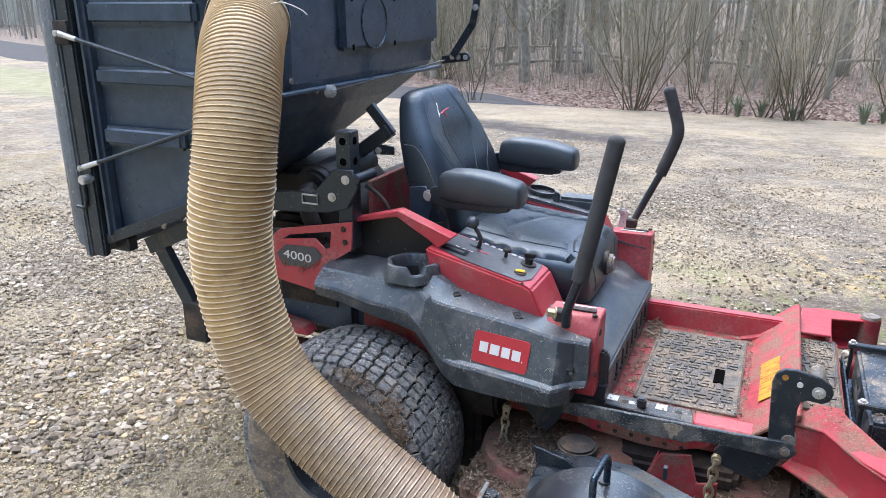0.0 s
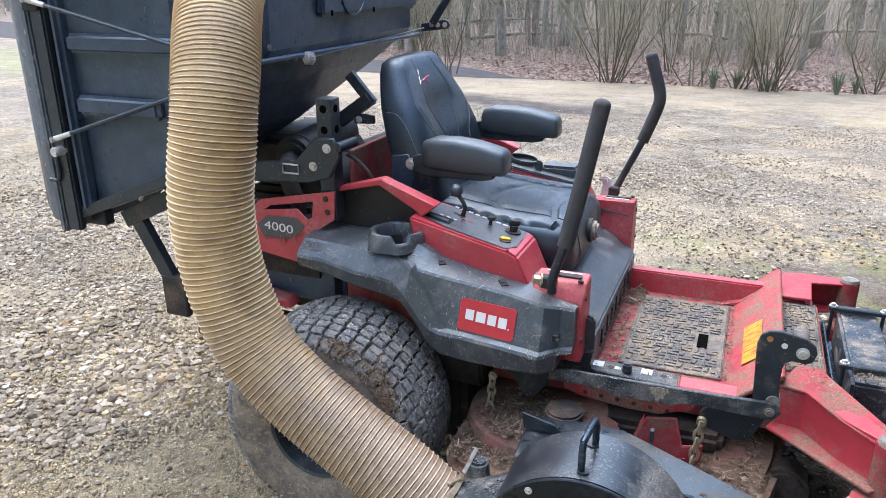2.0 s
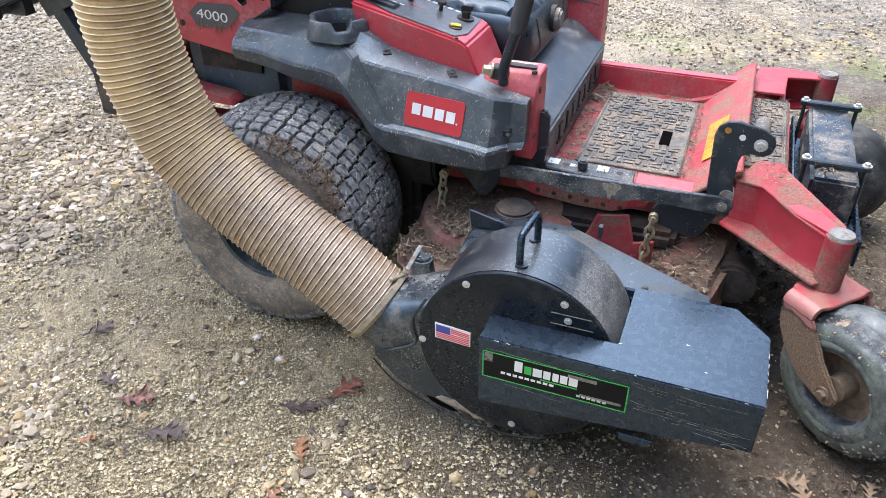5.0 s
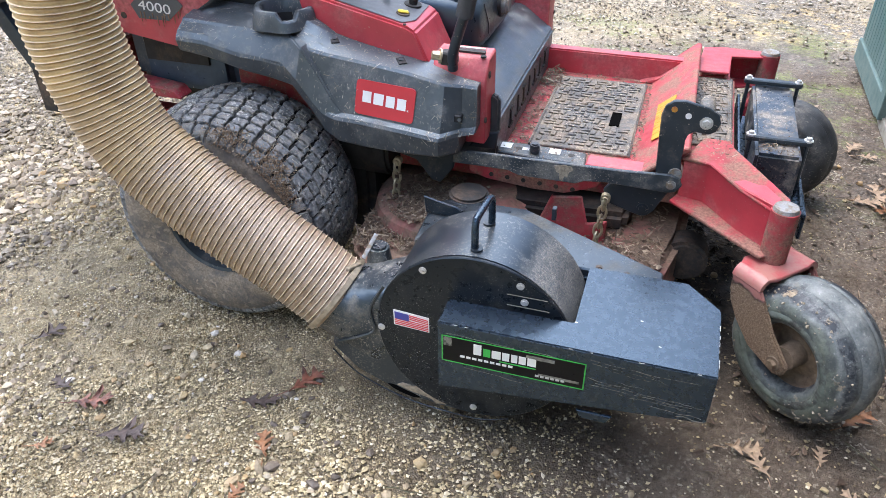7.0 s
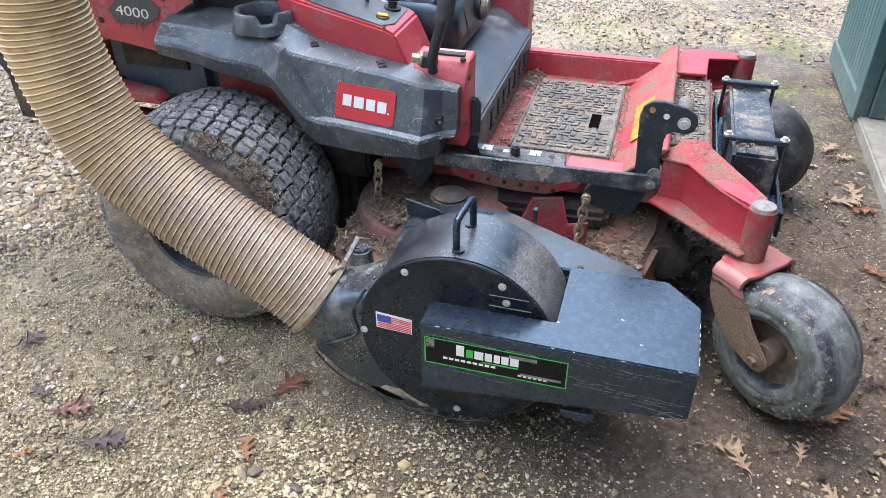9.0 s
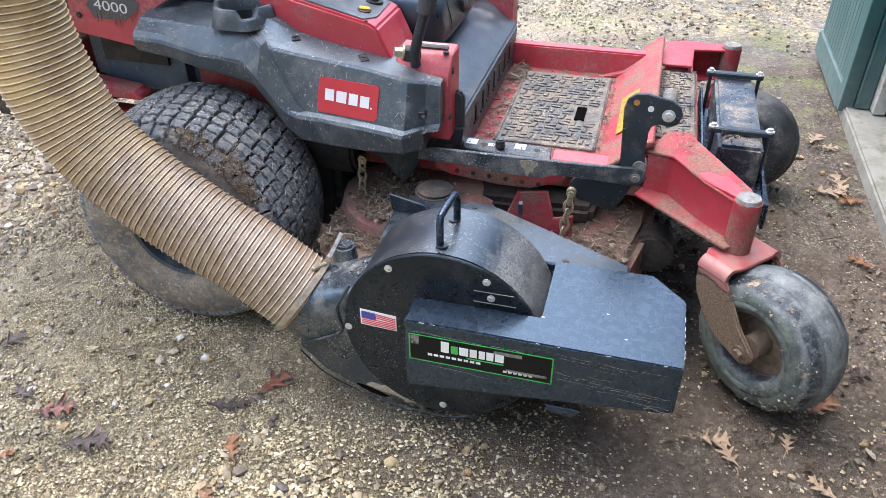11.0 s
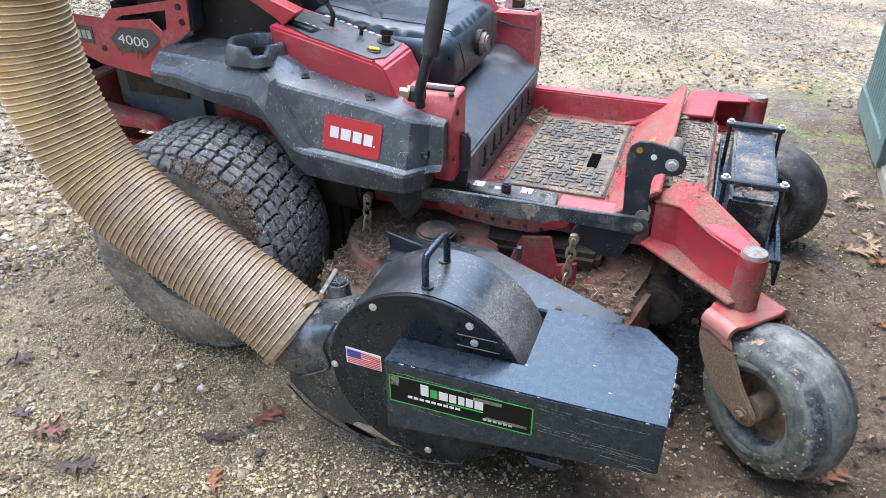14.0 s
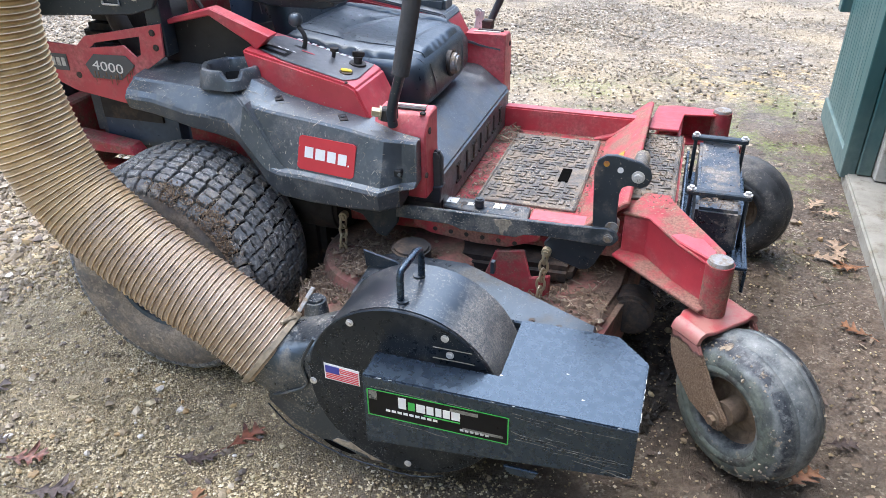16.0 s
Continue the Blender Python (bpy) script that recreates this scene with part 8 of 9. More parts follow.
    for x, y in ((0.004, 1.294), (0.125, 1.335), (0.165, 1.27)):
        part("paint_chip", prism([(x - 0.003, y - 0.0008), (x + 0.001, y - 0.002), (x + 0.004, y), (x + 0.001, y + 0.0008), (x - 0.001, y + 0.002)], "z", 0.4068, 0.4074, 0), M_silver_label, guard, smooth=0)
    # label: dark field with a green border and plain bars for the lettering
    def on_face(x0, x1, z0, z1, mat, name, d, parent, label=""):
        return part(name, box(x0, x1, 1.216 - d, 1.216 - d + 0.0006, z0, z1, 0), mat, parent, label, 0)
    lab = on_face(-0.246, 0.040, 0.310, 0.3775, M_black_print, "label", 0.0012, guard, "black label with green border, partly scraped off")
    for x0, x1, z0, z1 in ((-0.246, 0.040, 0.3755, 0.3775), (-0.246, 0.040, 0.310, 0.312), (-0.246, -0.2435, 0.310, 0.3775), (0.0375, 0.040, 0.310, 0.3775)):
        on_face(x0, x1, z0, z1, M_green, "border", 0.0018, lab)
    for k, (x, w, h) in enumerate(((-0.180, 0.016, 0.027), (-0.160, 0.014, 0.020), (-0.143, 0.018, 0.020), (-0.122, 0.014, 0.020), (-0.104, 0.012, 0.020), (-0.089, 0.014, 0.020), (-0.072, 0.017, 0.020))):
        on_face(x, x + w, 0.343, 0.343 + h, M_green if k == 1 else M_white, "lettering_bar", 0.0022, lab)
    on_face(-0.128, -0.055, 0.3365, 0.3392, M_green, "swoosh", 0.0022, lab)
    for k in range(9):
        on_face(-0.207 + 0.0122 * k, -0.198 + 0.0122 * k, 0.328, 0.3335, M_white, "lettering_bar", 0.0022, lab)
    for k in range(6):
        on_face(-0.055 + 0.010 * k, -0.048 + 0.010 * k, 0.319, 0.324, M_silver_label, "lettering_bar", 0.0022, lab)
    on_face(-0.075, -0.02, 0.362, 0.370, M_scraped, "scraped_patch", 0.0020, lab)
    on_face(-0.05, 0.03, 0.322, 0.328, M_scraped, "scraped_patch", 0.0016, lab)
    on_face(-0.242, -0.225, 0.352, 0.374, M_scraped, "scraped_patch", 0.0016, lab)


blower()


# ---------------------------------------------------------------- hose
M_clamp = surface("dull_clamp_band", (0.30, 0.25, 0.18), 0.5, 0.4, var=0.3, scale=60)


def hose():
    t = thing("suction_hose", (-0.95, 1.37, 0.3), "thick tan ribbed suction hose from blower to hopper", "hose")
    pts = [(-0.545, 1.376, 0.280), (-0.66, 1.372, 0.366), (-0.775, 1.368, 0.438), (-0.90, 1.364, 0.527), (-0.998, 1.361, 0.625), (-1.050, 1.360, 0.735), (-1.079, 1.360, 0.860), (-1.081, 1.360, 0.991), (-1.066, 1.372, 1.124), (-1.068, 1.405, 1.250), (-1.100, 1.475, 1.368), (-1.160, 1.585, 1.436)]
    fine = smooth_line(pts, 60)
    # even steps along the way
    acc = [0.0]
    for a, b in zip(fine, fine[1:]):
        acc.append(acc[-1] + (b - a).length)
    # the turns lie closer together towards the upper bend
    pitch, at, starts = 0.0138, 0.0, [0.0]
    k = 0
    while at < acc[-1]:
        while k < len(acc) - 2 and acc[k + 1] < at:
            k += 1
        at += pitch * (1.0 - 0.42 * ease((fine[k].z - 1.00) / 0.36))
        starts.append(at)
    stretch = acc[-1] / starts[-1]
    starts = [q * stretch for q in starts]
    count = len(starts) - 1
    # one turn of the wall: a broad flat web, a narrow groove, then the thin raised rib
    turn = ((0.0, 0.0001), (0.18, 0.0006), (0.44, 0.0007), (0.66, 0.0002), (0.725, -0.0018), (0.775, -0.0026), (0.82, 0.0010), (0.87, 0.0033), (0.925, 0.0034), (0.97, 0.0014))
    sub = len(turn)
    line, swell, j = [], [], 0
    for k in range(count * sub + 1):
        q = min(k // sub, count - 1)
        d = starts[q] + (starts[q + 1] - starts[q]) * (turn[k % sub][0] if k < count * sub else 1.0)
        while j < len(acc) - 2 and acc[j + 1] < d:
            j += 1
        f = (d - acc[j]) / max(1e-9, acc[j + 1] - acc[j])
        line.append(fine[j].lerp(fine[j + 1], f))
        swell.append(0.0915 + turn[k % sub][1])
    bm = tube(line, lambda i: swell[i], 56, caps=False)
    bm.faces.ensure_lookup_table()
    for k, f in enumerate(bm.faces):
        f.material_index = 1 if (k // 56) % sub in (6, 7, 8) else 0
    body = part("hose", bm, [M_hose, M_hose_rib], t, "translucent tan hose wall with pale ribs, crest highlight painted in", 0)
    body.data.polygons.foreach_set("use_smooth", [True] * len(body.data.polygons))
    # clamps at both ends
    for i in (8, len(line) - 14):
        d = (line[i + 2] - line[i]).normalized()
        band = lathe([(0.0985, -0.007), (0.0998, -0.006), (0.0998, 0.006), (0.0985, 0.007)], 48, closed=True)
        m = Matrix.Translation(line[i]) @ d.to_track_quat("Y", "Z").to_matrix().to_4x4()
        bmesh.ops.transform(band, matrix=m, verts=band.verts)
        part("hose_clamp", band, M_clamp, t, "worn steel hose clamp")
    part("clamp_screw", flat_bar((-0.498, 1.40, 0.366), (-0.512, 1.36, 0.376), 0.011, 0.009, (0, 0, 1)), M_clamp, t)
    part("clamp_tail", flat_bar((-0.495, 1.41, 0.375), (-0.485, 1.47, 0.405), 0.010, 0.0025, (0.5, 0, 1)), M_grey_cap, t, "loose end of the clamp band")
    part("clamp_screw", box(-0.012, 0.012, -0.006, 0.006, -0.006, 0.006, 0.002, m=pose(-1.11, 1.505, 1.475, 0, 0, 30)), M_zinc, t)
    part("wire_tail", tube(smooth_line([(-1.075, 1.55, 1.47), (-1.04, 1.56, 1.475), (-1.00, 1.57, 1.46), (-0.985, 1.575, 1.448)], 6), 0.0014, 6), M_silver_label, t)


hose()


# ---------------------------------------------------------------- hopper
def hopper():
    """Black plastic catcher bin behind the seat on its steel frame."""
    t = thing("grass_hopper", (-1.5, MID, 0.75), "large black plastic grass hopper on a steel frame behind the seat", "grass hopper")
    Y0, Y1 = 1.63, 2.84
    side = [(-1.84, 0.755), (-1.66, 0.825), (-1.47, 0.900), (-1.33, 1.03), (-1.235, 1.17), (-1.205, 1.26), (-1.20, 1.40), (-1.205, 1.80), (-1.25, 1.90), (-1.84, 1.98)]
    rows = []
    for f, back in ((0.0, 0.16), (0.14, 0.0), (0.90, 0.0), (1.0, 0.10)):
        row = []
        for x, z in side:
            tuck = max(0.0, 1.25 - z)
            lo = Y0 + 0.06 * tuck
            hi = max(lo + 0.14, Y1 - 2.1 * tuck ** 0.8)
            row.append((x - (back * min(1.0, max(0.0, (z - 0.90) / 0.30)) if x > -1.5 else 0.0), lo + (hi - lo) * f, z))
        rows.append(row)
    bm = loft(rows)
    bmesh.ops.recalc_face_normals(bm, faces=bm.faces)
    soften(bm, 0.03, 4, 24)
    body = part("bin", bm, M_hopper, t, "black polyethylene bin, scuffed", 0)
    # raised side ribs
    for x0, x1, z0, z1 in ((-1.735, -1.355, 1.420, 1.484), (-1.735, -1.355, 1.256, 1.308), (-1.735, -1.44, 1.087, 1.142)):
        part("moulded_rib", prism([(x0, z0), (x1, z0), (x1, z1), (x0, z1)], "y", 1.617, 1.65, 0.011, 3), M_hopper, body)
    part("moulded_edge", box(-1.775, -1.742, 1.612, 1.66, 0.80, 1.95, 0.012, 2), M_hopper, body)
    # recessed-looking panel with round blank port on the front
    pan = part("port_panel", box(-1.21, -1.178, 2.05, 2.72, 1.335, 1.512, 0.012, 2), M_hopper, body, "raised panel with a round blank port")
    part("panel_edge", box(-1.186, -1.176, 2.04, 2.725, 1.505, 1.514, 0.003), M_silver_hopper, pan, "pale scuffed panel edge")
    ring = lathe([(0.083, 0.0), (0.083, 0.004), (0.079, 0.004), (0.077, -0.001), (0.0, -0.001)], 40, m=pose(-1.1785, 2.235, 1.415, 0, 0, -90))
    part("port_blank", ring, M_guard, pan, "round blanked port")
    for y in (2.10, 2.37):
        for z in (1.345, 1.485):
            part("slot_hole", box(-1.1785, -1.1765, y - 0.006, y + 0.006, z - 0.008, z + 0.008, 0.001), M_black_hole, pan)
    # seam cable and its wheel
    part("seam_lip", box(-1.218, -1.196, 1.72, 2.80, 1.228, 1.242, 0.004), M_hopper, body)
    part("cable", rod((-1.182, 1.985, 1.226), (-1.17, 2.76, 1.262), 0.003, n=6), M_steel_black, t, "thin pull cable")
    part("cable_wheel", rod((-1.205, 1.98, 1.225), (-1.180, 1.98, 1.225), 0.019, n=24, bevel=0.003), M_zinc, t, "bright grooved cable wheel")
    part("bolt", bolt((-1.180, 1.98, 1.225), (1, 0, 0), 0.008, 0.006), M_zinc, t)
    for y, z in ((1.87, 1.235), (1.92, 1.232), (1.76, 1.43), (1.80, 1.27)):
        part("rivet", bolt((-1.20, y, z), (1, 0, 0), 0.006, 0.003), M_grey_cap, body)
    for x, z in ((-1.755, 1.545), (-1.475, 1.535), (-1.375, 1.50)):
        part("bolt", bolt((x, 1.612 if x < -1.7 else 1.628, z), (0, -1, 0), 0.007, 0.005), M_zinc, body)
    # rear lid: curved door with flange
    rows = []
    for x, inset in ((-1.845, 0.0), (-1.90, 0.0), (-1.96, 0.012), (-2.02, 0.05), (-2.05, 0.12)):
        z0, z1 = 0.735 + inset, 1.99 - inset
        y0, y1 = 1.655 + inset, 2.815 - inset
        rows.append([(x, y0, z0), (x, y1 - 0.85, z0), (x, y1, z0 + 0.48), (x, y1, z1), (x, y0, z1), (x, y0, z0 + 0.5)])
    lid = part("rear_lid", soften(loft(rows), 0.02, 2, 30), M_lid, t, "scuffed black rear lid", 40)
    part("lid_flange", prism([(1.600, 0.735), (1.98, 0.735), (2.87, 1.215), (2.87, 1.99), (1.600, 1.99)], "x", -1.86, -1.835, 0.006, 2), M_lid, lid)
    part("frame_upright", box(-1.832, -1.782, 1.605, 1.632, 0.742, 1.97, 0.006, 2), M_steel_black, t, "black frame upright")
    part("frame_foot", box(-1.90, -1.785, 1.70, 1.74, 0.728, 0.775, 0.004), M_steel_black, t)
    # gas struts with bright ends
    for a, b in (((-1.825, 1.595, 1.396), (-1.28, 1.590, 1.276)), ((-1.81, 1.595, 1.018), (-1.28, 1.590, 1.185))):
        a, b = Vector(a), Vector(b)
        s = part("strut", rod(a, b, 0.006, n=10), M_steel_black, t, "slim black strut rod")
        d = (b - a).normalized()
        part("strut_end", rod(a, a + d * 0.075, 0.0085, 0.007, n=12, bevel=0.002), M_zinc, s, "bright clevis end")
        part("strut_pin", bolt(a + Vector((0, -0.008, 0)), (0, -1, 0), 0.006, 0.005), M_zinc, s)
        part("strut_tip", rod(b - d * 0.02, b + d * 0.02, 0.009, n=10), M_steel_black, s)
    part("strut_plate", box(-1.845, -1.79, 1.598, 1.606, 1.365, 1.43, 0.002), M_under, t)
    k = part("hinge_pin", rod((-1.80, 1.575, 0.985), (-1.80, 1.625, 0.985), 0.014, n=14, bevel=0.002), M_zinc, t, "bright hinge bolt")
    part("latch_hook", tube(smooth_line([(-1.82, 1.60, 0.965), (-1.825, 1.60, 0.90), (-1.86, 1.60, 0.895)], 5), 0.006, 8), M_steel_black, t)
    part("bottom_rail", flat_bar((-1.835, 1.632, 0.775), (-1.44, 1.632, 0.930), 0.032, 0.024, (0, 1, 0)), M_steel_black, t)
    # inlet spigot
    ax = smooth_line([(-1.285, 1.715, 1.575), (-1.235, 1.665, 1.570), (-1.19, 1.62, 1.515), (-1.162, 1.588, 1.430)], 8)
    part("inlet_spigot", tube(ax, 0.085, 36, caps=False), M_spigot, t, "dark grey inlet spigot")
    part("spigot_flange", tube(ax[:2], 0.108, 36), M_hopper, t)
    # steel stand
    st = part("stand_post", box(-1.078, -1.030, 1.812, 1.862, 0.80, 1.140, 0.003), M_steel_black, t, "square black stand post with bolt holes")
    for z in (1.112, 1.055):
        part("post_hole", rod((-1.0305, 1.837, z), (-1.0295, 1.837, z), 0.011, n=14), M_black_hole, st)
        part("post_hole", rod((-1.054, 1.811, z), (-1.054, 1.8115, z), 0.011, n=14), M_black_hole, st)
    arm = part("stand_arm", prism([(-1.58, 0.875), (-1.58, 0.935), (-1.148, 0.964), (-1.080, 1.035), (-1.020, 1.037), (-1.002, 0.990), (-1.040, 0.925), (-1.106, 0.906)], "y", 1.799, 1.811, 0.003), M_steel_black, t, "black steel stand arm")
    for x, z in ((-1.088, 0.955), (-1.042, 1.008)):
        part("bolt", bolt((x, 1.799, z), (0, -1, 0), 0.009, 0.007), M_zinc, arm, "bright hexagonal bolt")
    part("cross_tube", rod((-1.012, 1.80, 1.012), (-1.012, 1.90, 1.010), 0.014, n=14), M_steel_black, t)
    part("rear_tube", flat_bar((-1.27, 2.20, 0.975), (-1.112, 2.20, 1.083), 0.042, 0.036, (0, 1, 0)), M_steel_black, t)
    part("link_strut", flat_bar((-1.185, 2.20, 1.155), (-1.106, 2.20, 1.066), 0.034, 0.02, (0, 1, 0)), M_steel_black, t)
    clip = part("link_bracket", prism([(-1.168, 1.000), (-1.095, 1.004), (-1.095, 1.030), (-1.130, 1.034), (-1.168, 1.030)], "y", 2.186, 2.196, 0.002), M_steel_black, t)
    part("bolt", bolt((-1.150, 2.186, 1.015), (0, -1, 0), 0.008, 0.006), M_zinc, clip)
    part("seat_strap", box(-1.20, -1.16, 1.80, 1.83, 0.92, 0.965, 0.004), M_under, t)
    part("strap_buckle", tube([(-1.185, 1.795, 0.93), (-1.135, 1.795, 0.93), (-1.135, 1.795, 0.955), (-1.185, 1.795, 0.955), (-1.185, 1.795, 0.93)], 0.003, 6, caps=False), M_zinc, t, "bright strap buckle")
    # leg at the rear and its foot link
    leg = part("rear_leg", flat_bar((-1.660, 1.70, 0.795), (-1.552, 1.71, 0.57), 0.045, 0.03, (0, 1, 0)), M_steel_black, t, "black rear support leg")
    part("leg_knee", flat_bar((-1.690, 1.70, 0.765), (-1.44, 1.70, 0.880), 0.05, 0.035, (0, 1, 0)), M_steel_black, t)
    part("leg_pin", tube(smooth_line([(-1.60, 1.67, 0.84), (-1.57, 1.665, 0.88), (-1.50, 1.665, 0.895)], 6), 0.007, 8), M_zinc, t)
    part("hinge_strap", flat_bar((-1.52, 1.66, 0.955), (-1.46, 1.67, 0.86), 0.04, 0.012, (0, 1, 0)), M_steel_black, t)
    part("rear_flap", box(-1.585, -1.50, 1.69, 1.77, 0.47, 0.60, 0.004), M_under, t)
    # lid handle at the far front corner
    yb = 2.80
    h = part("dump_bracket", prism([(-1.20, 1.245), (-1.20, 1.275), (-1.10, 1.292), (-1.085, 1.285), (-1.08, 1.270), (-1.09, 1.258)], "y", yb, yb + 0.012, 0.002), M_steel_black, t, "black lever bracket with bright bolts")
    for x in (-1.155, -1.13, -1.10):
        part("bolt", bolt((x, yb, 1.272), (0, -1, 0), 0.007, 0.005), M_zinc, h)
    lv = part("dump_lever", flat_bar((-1.15, yb - 0.006, 1.275), (-1.065, yb - 0.006, 1.40), 0.030, 0.008, (0, 1, 0)), M_steel_black, t, "jointed black flat-bar dump lever")
    flat2 = (((-1.066, 1.395), (-1.042, 1.52)), ((-1.045, 1.515), (-1.21, 1.60)), ((-1.045, 1.515), (-0.93, 1.605)))
    for p, q in flat2:
        part("lever_bar", flat_bar((p[0], yb - 0.012, p[1]), (q[0], yb - 0.012, q[1]), 0.028, 0.008, (0, 1, 0)), M_steel_black, lv)
    for x, z in ((-1.044, 1.515), (-1.053, 1.455)):
        part("bolt", bolt((x, yb - 0.018, z), (0, -1, 0), 0.008, 0.005), M_zinc, lv)


M_lid = surface("scuffed_grey_black_plastic", (0.068, 0.078, 0.090), 0.42, var=0.35, scale=10, bump=0.12, grain=120, dirt=(0.13, 0.14, 0.15), dirt_at=0.50, dirt_scale=7, specks=(0.36, 0.37, 0.37), speck_at=0.64, speck_scale=60, speck_stretch=(1, 1, 0.5), spec=0.8, tint=COOL)
M_silver_hopper = surface("scuffed_grey_plastic", (0.22, 0.23, 0.24), 0.5, var=0.2)
M_spigot = surface("dark_grey_metal", (0.045, 0.050, 0.058), 0.45, 0.3, var=0.2)
hopper()


# ---------------------------------------------------------------- debris and fallen leaves
def debris():
    """Dry clippings, twigs and crumbs lying on the mats and the deck."""
    rng = np.random.default_rng(12)
    verts, faces = [], []

    def stick(x, y, z, ln, w):
        a, tl = rng.uniform(0, 6.28), rng.normal(0, 0.25)
        d = np.array((math.cos(a), math.sin(a), tl))
        n = np.array((-math.sin(a), math.cos(a), rng.normal(0, 0.4)))
        c = np.array((x, y, z + abs(tl) * ln * 0.5))
        k0 = len(verts)
        up = np.array((0, 0, w * 0.6))
        for p in (c - d * ln / 2 - n * w, c - d * ln / 2 + n * w, c + d * ln / 2 + n * w, c + d * ln / 2 - n * w):
            verts.append(tuple(p))
        verts.append(tuple(c + up))
        for q in range(4):
            faces.append((k0 + q, k0 + (q + 1) % 4, k0 + 4))
    zones = ((-0.33, 0.035, 1.96, 2.55, 0.411, 420, 0.022), (-0.33, -0.25, 1.96, 2.55, 0.410, 420, 0.03), (-0.30, -0.24, 2.40, 2.55, 0.415, 160, 0.045), (0.03, 0.05, 2.0, 2.5, 0.412, 160, 0.02),
             (0.15, 0.28, 2.03, 2.5, 0.466, 220, 0.02), (-0.62, -0.40, 1.60, 1.90, 0.272, 900, 0.04), (-0.52, -0.30, 1.68, 1.84, 0.325, 900, 0.035), (-0.35, 0.15, 1.72, 2.0, 0.27, 900, 0.04),
             (0.33, 0.43, 2.05, 2.38, 0.494, 30, 0.010), (0.33, 0.43, 1.96, 2.02, 0.494, 90, 0.014), (0.16, 0.28, 1.90, 1.99, 0.499, 90, 0.014), (-0.33, -0.08, 1.88, 1.94, 0.441, 60, 0.014))
    for x0, x1, y0, y1, z, n, ln in zones:
        for k in range(n):
            x, y = rng.uniform(x0, x1), rng.uniform(y0, y1)
            if abs(x + 0.036) < 0.03 and abs(y - 2.21) < 0.06:
                continue
            stick(x, y, z + rng.uniform(0, 0.006), ln * 0.55 * rng.uniform(0.3, 1.3) ** 1.5, rng.uniform(0.0007, 0.0020))
    def crumb(x, y, z, r):
        k0 = len(verts)
        for q in ((1, 0, 0), (0, 1, 0), (-1, 0, 0), (0, -1, 0), (0, 0, 1), (0, 0, -1)):
            verts.append((x + q[0] * r * rng.uniform(0.6, 1.5), y + q[1] * r * rng.uniform(0.6, 1.5), z + q[2] * r * rng.uniform(0.4, 0.9)))
        for p, q, e in ((0, 1, 4), (1, 2, 4), (2, 3, 4), (3, 0, 4), (1, 0, 5), (2, 1, 5), (3, 2, 5), (0, 3, 5)):
            faces.append((k0 + p, k0 + q, k0 + e))
    for x0, x1, y0, y1, n in ((-0.62, -0.40, 1.60, 1.92, 1100), (-0.40, 0.0, 1.70, 1.86, 700), (0.0, 0.15, 1.66, 1.86, 300)):
        for k in range(n):
            x, y = rng.uniform(x0, x1), rng.uniform(y0, y1)
            d = math.hypot(x + 0.42, y - 1.86)
            z = 0.264 + max(0.0, 0.06 * (1 - (d / 0.22) ** 4))
            crumb(x, y, z, 0.002 + 0.010 * rng.random() ** 3)
    for k in range(1500):
        x, y = rng.normal(-0.44, 0.06), rng.normal(1.745, 0.05)
        if math.hypot(x + 0.42, y - 1.86) < 0.21:
            crumb(x, y, 0.322 + rng.uniform(0, 0.006), 0.0015 + 0.008 * rng.random() ** 2)
    for k in range(420):
        x, y = rng.uniform(-0.33, 0.03), rng.uniform(1.96, 2.55)
        if abs(x + 0.036) > 0.03 or abs(y - 2.21) > 0.06:
            crumb(x, y, 0.414, 0.001 + 0.0035 * rng.random() ** 3)
    tagged(new("dry_debris", fast_mesh("dry_debris", verts, faces, M_debris)), "dry grass clippings and twigs lying on mats and deck", "debris", kind="stuff")


debris()


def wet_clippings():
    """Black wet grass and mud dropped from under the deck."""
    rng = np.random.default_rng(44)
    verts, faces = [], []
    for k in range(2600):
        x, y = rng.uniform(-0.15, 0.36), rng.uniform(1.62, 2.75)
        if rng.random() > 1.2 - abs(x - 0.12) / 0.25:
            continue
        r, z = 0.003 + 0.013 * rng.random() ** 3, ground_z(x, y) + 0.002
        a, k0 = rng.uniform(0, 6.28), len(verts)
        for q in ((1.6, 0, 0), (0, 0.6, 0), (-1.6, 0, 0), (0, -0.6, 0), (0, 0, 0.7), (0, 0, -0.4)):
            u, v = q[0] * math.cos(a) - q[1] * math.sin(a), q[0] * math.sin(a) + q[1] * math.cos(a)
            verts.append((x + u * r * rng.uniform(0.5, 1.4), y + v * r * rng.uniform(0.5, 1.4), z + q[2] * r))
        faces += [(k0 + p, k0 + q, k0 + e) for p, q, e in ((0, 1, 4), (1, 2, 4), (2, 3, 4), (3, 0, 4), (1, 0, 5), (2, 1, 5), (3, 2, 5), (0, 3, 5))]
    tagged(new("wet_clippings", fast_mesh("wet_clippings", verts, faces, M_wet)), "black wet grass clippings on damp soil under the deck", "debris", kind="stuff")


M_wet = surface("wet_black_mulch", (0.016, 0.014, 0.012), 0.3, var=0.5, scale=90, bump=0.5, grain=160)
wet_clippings()


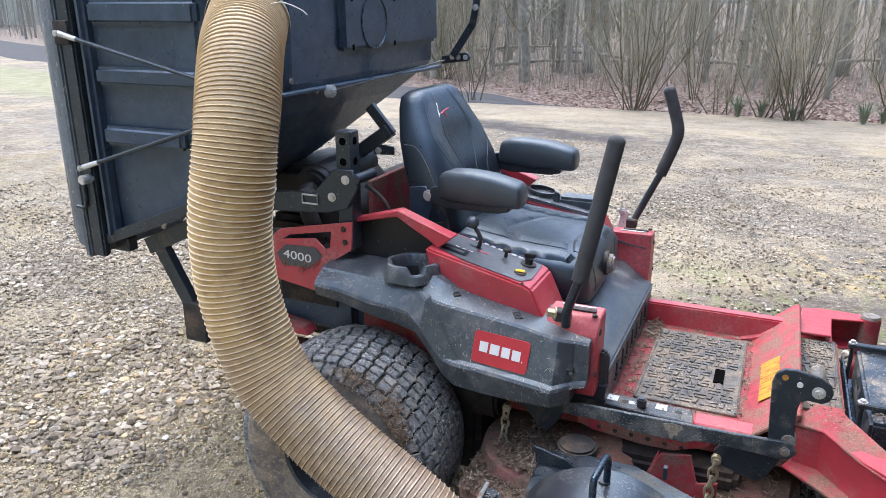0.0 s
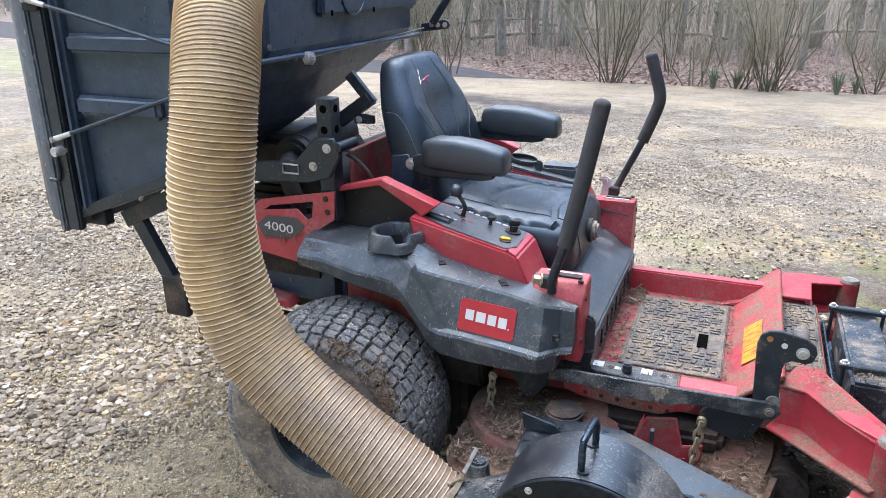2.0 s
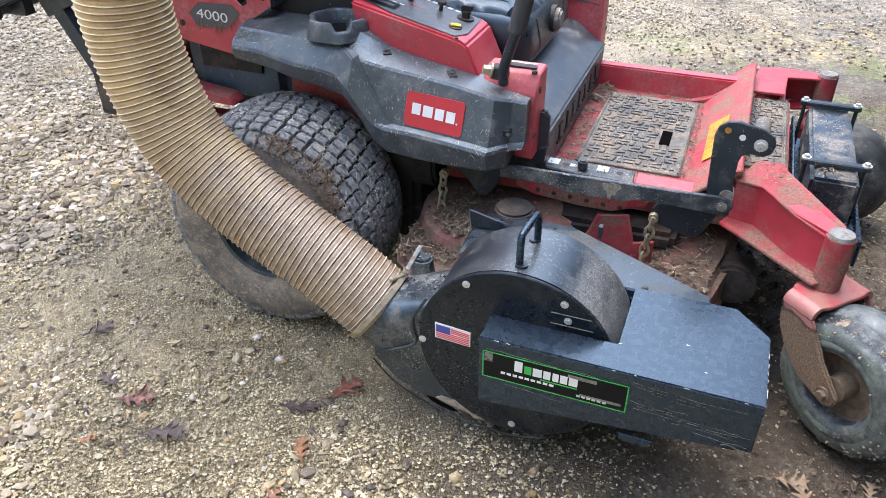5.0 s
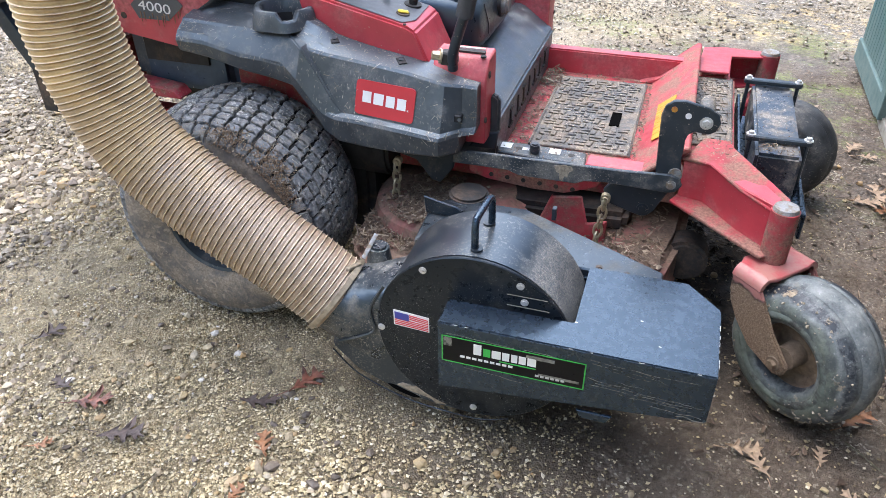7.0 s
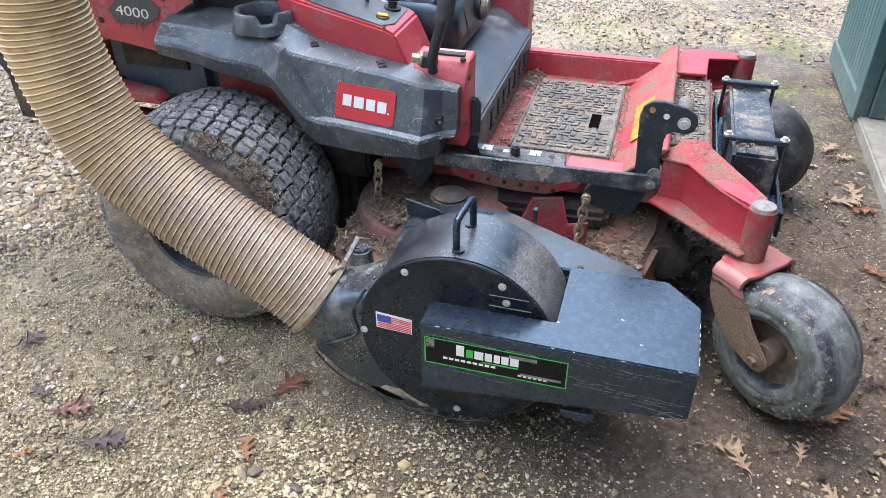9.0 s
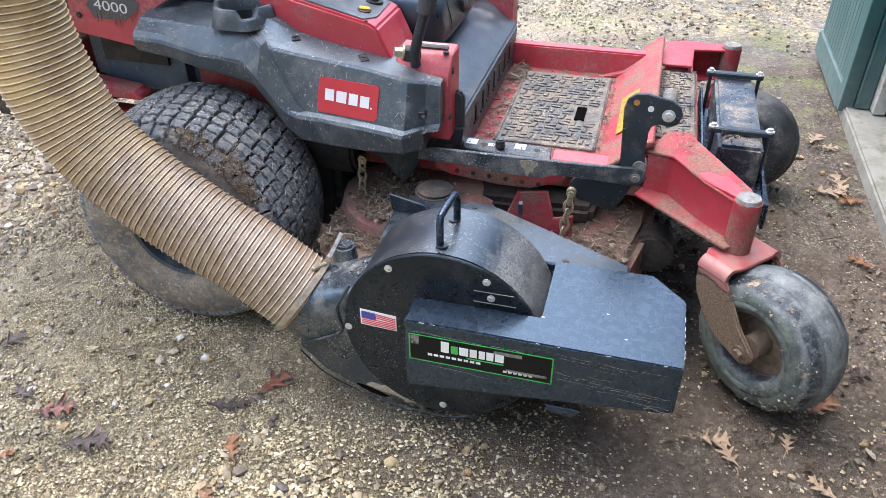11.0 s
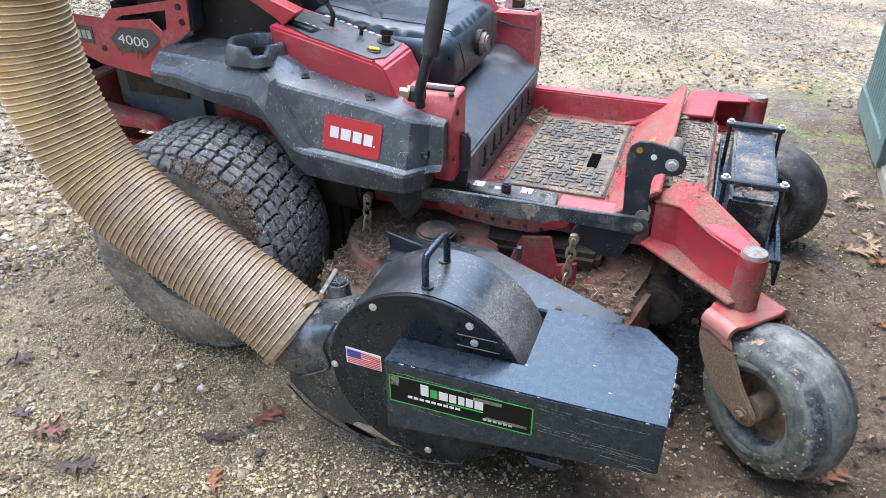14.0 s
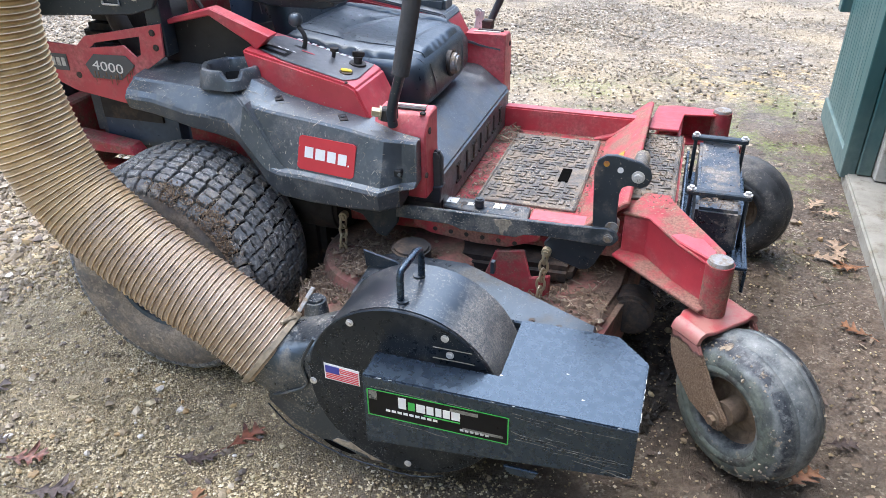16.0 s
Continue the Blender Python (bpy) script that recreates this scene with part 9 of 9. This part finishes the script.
def leaf(kind, x, y, size, turn, mat, label):
    """A fallen oak leaf with lobes and a curl."""
    rng = random.Random(int(1000 * (x + 5) + 77 * y * 10))
    half = [(0.0, 0.02), (0.12, 0.05), (0.21, 0.07), (0.27, 0.33), (0.32, 0.27), (0.37, 0.08), (0.45, 0.07), (0.52, 0.45), (0.58, 0.36), (0.63, 0.09), (0.72, 0.08), (0.78, 0.31), (0.83, 0.22), (0.89, 0.09), (1.0, 0.015)]
    bm = bmesh.new()
    curl, twist, bend = rng.uniform(0.2, 0.9), rng.uniform(-0.9, 0.9), rng.uniform(-0.5, 0.5)
    rows = []
    for u, w in half:
        row = []
        wl_, wr_ = w * rng.uniform(0.55, 1.1), w * rng.uniform(0.55, 1.1)
        for s in (-1, -0.66, -0.33, 0, 0.33, 0.66, 1):
            ww = s * (wr_ if s > 0 else wl_)
            z = curl * ww * ww * 2.4 + 0.10 * math.sin(u * 5 + curl * 4) + twist * ww * (u - 0.4) + 0.18 * noise.noise((u * 6 + x * 9, s * 2.2, y * 7)) + 0.10 * noise.noise((u * 15, s * 5, x * 5))
            lean = 0.38 * abs(s) * w * (1 if w > 0.14 else -0.1)
            row.append(bm.verts.new(((u - 0.5 + lean) * size, (ww * (1 - 0.35 * curl * abs(ww)) + bend * (u - 0.5) ** 2) * size, (max(0.0, z + 0.07) + 0.012 * abs(s)) * size * 0.30)))
        rows.append(row)
    for a, b in zip(rows, rows[1:]):
        for k in range(6):
            bm.faces.new((a[k], a[k + 1], b[k + 1], b[k]))
    st = tube([(-0.5 * size, 0, 0.02 * size), (-0.66 * size, 0.02 * size, 0.03 * size), (-0.8 * size, 0.06 * size, 0.015 * size)], 0.0012, 5)
    t = part("fallen_leaf", bm, mat, None, "", 60)
    t.matrix_basis = pose(x, y, ground_z(x, y) + 0.009, 0, 0, turn)
    tagged(t, label, "leaf", "fallen leaves on the ground")
    stem = part("stem", st, mat, None)
    stem.parent = t


for x, y, s, a, mt, lb in (
        (-0.650, 1.340, 0.105, 60, M_leaf_red, "wet red-brown oak leaf lying on gravel"), (-0.725, 1.245, 0.10, 20, M_leaf_dark, "rotted dark oak leaf lying on gravel"),
        (-0.985, 1.058, 0.115, 15, M_leaf_dark, "rotted dark oak leaf lying on gravel"), (-1.120, 1.122, 0.10, 25, M_leaf_red, "wet dark red leaf on gravel"),
        (-0.655, 1.128, 0.085, 120, M_leaf_orange, "orange-brown curled leaf on gravel"), (-1.142, 0.975, 0.055, 30, M_leaf_orange, "small orange-brown leaf fragment on gravel"),
        (-1.235, 1.150, 0.075, 160, M_leaf_dark, "rotted dark leaf lying on gravel"), (0.400, 1.440, 0.085, 10, M_leaf_tan, "dry tan oak leaf on damp soil"), (0.430, 1.405, 0.075, 115, M_leaf_tan, "dry tan oak leaf on damp soil"),
        (0.845, 2.755, 0.13, 100, M_leaf_tan, "pale dry oak leaf on damp soil"), (0.800, 2.690, 0.12, 10, M_leaf_tan, "dry tan oak leaf on damp soil"), (0.870, 2.640, 0.11, 200, M_leaf_orange, "brown curled leaf on damp soil"),
        (0.650, 1.610, 0.10, 45, M_leaf_orange, "brown curled leaf on damp soil"), (0.805, 3.11, 0.11, 60, M_leaf_tan, "pale dry leaf by the shed"), (0.850, 3.04, 0.08, 10, M_leaf_tan, "pale dry leaf by the shed"),
        (0.840, 2.262, 0.09, 150, M_leaf_orange, "brown dead leaf on damp soil"), (0.560, 1.470, 0.06, 80, M_leaf_tan, "dry leaf scrap on damp soil"), (-0.645, 0.991, 0.06, 80, M_leaf_orange, "small brown leaf scrap on gravel"),
        (0.75, 1.75, 0.08, 20, M_leaf_dark, "dark rotted leaf on damp soil"), (-1.40, 1.30, 0.09, 70, M_leaf_dark, "dark rotted leaf on gravel"), (0.62, 1.36, 0.07, 140, M_leaf_tan, "dry leaf scrap on damp soil")):
    leaf("oak", x, y, s, a, mt, lb)


def twig(x, y, length, turn, seed):
    """A thin dead twig lying on the gravel."""
    r2 = random.Random(seed)
    d, side = Vector((math.cos(radians(turn)), math.sin(radians(turn)), 0)), Vector((-math.sin(radians(turn)), math.cos(radians(turn)), 0))
    pts = []
    for k in range(5):
        p = Vector((x, y, 0)) + d * length * (k / 4 - 0.5) + side * length * r2.uniform(-0.06, 0.06)
        pts.append((p.x, p.y, ground_z(p.x, p.y) + 0.009 + r2.uniform(0, 0.003)))
    t = part("twig", tube(smooth_line(pts, 4), lambda i: 0.0017 - 0.00004 * i, 6), M_stem, None, "", 60)
    tagged(t, "thin dark dead twig lying on the gravel", "twig", "twigs on the ground")


for k, (x, y, ln, a) in enumerate(((-0.853, 0.950, 0.075, 63), (-0.295, 1.108, 0.095, 4), (-0.738, 0.970, 0.05, 95), (0.78, 2.38, 0.12, 30), (0.66, 1.48, 0.13, -48))):
    twig(x, y, ln, a, 30 + k)
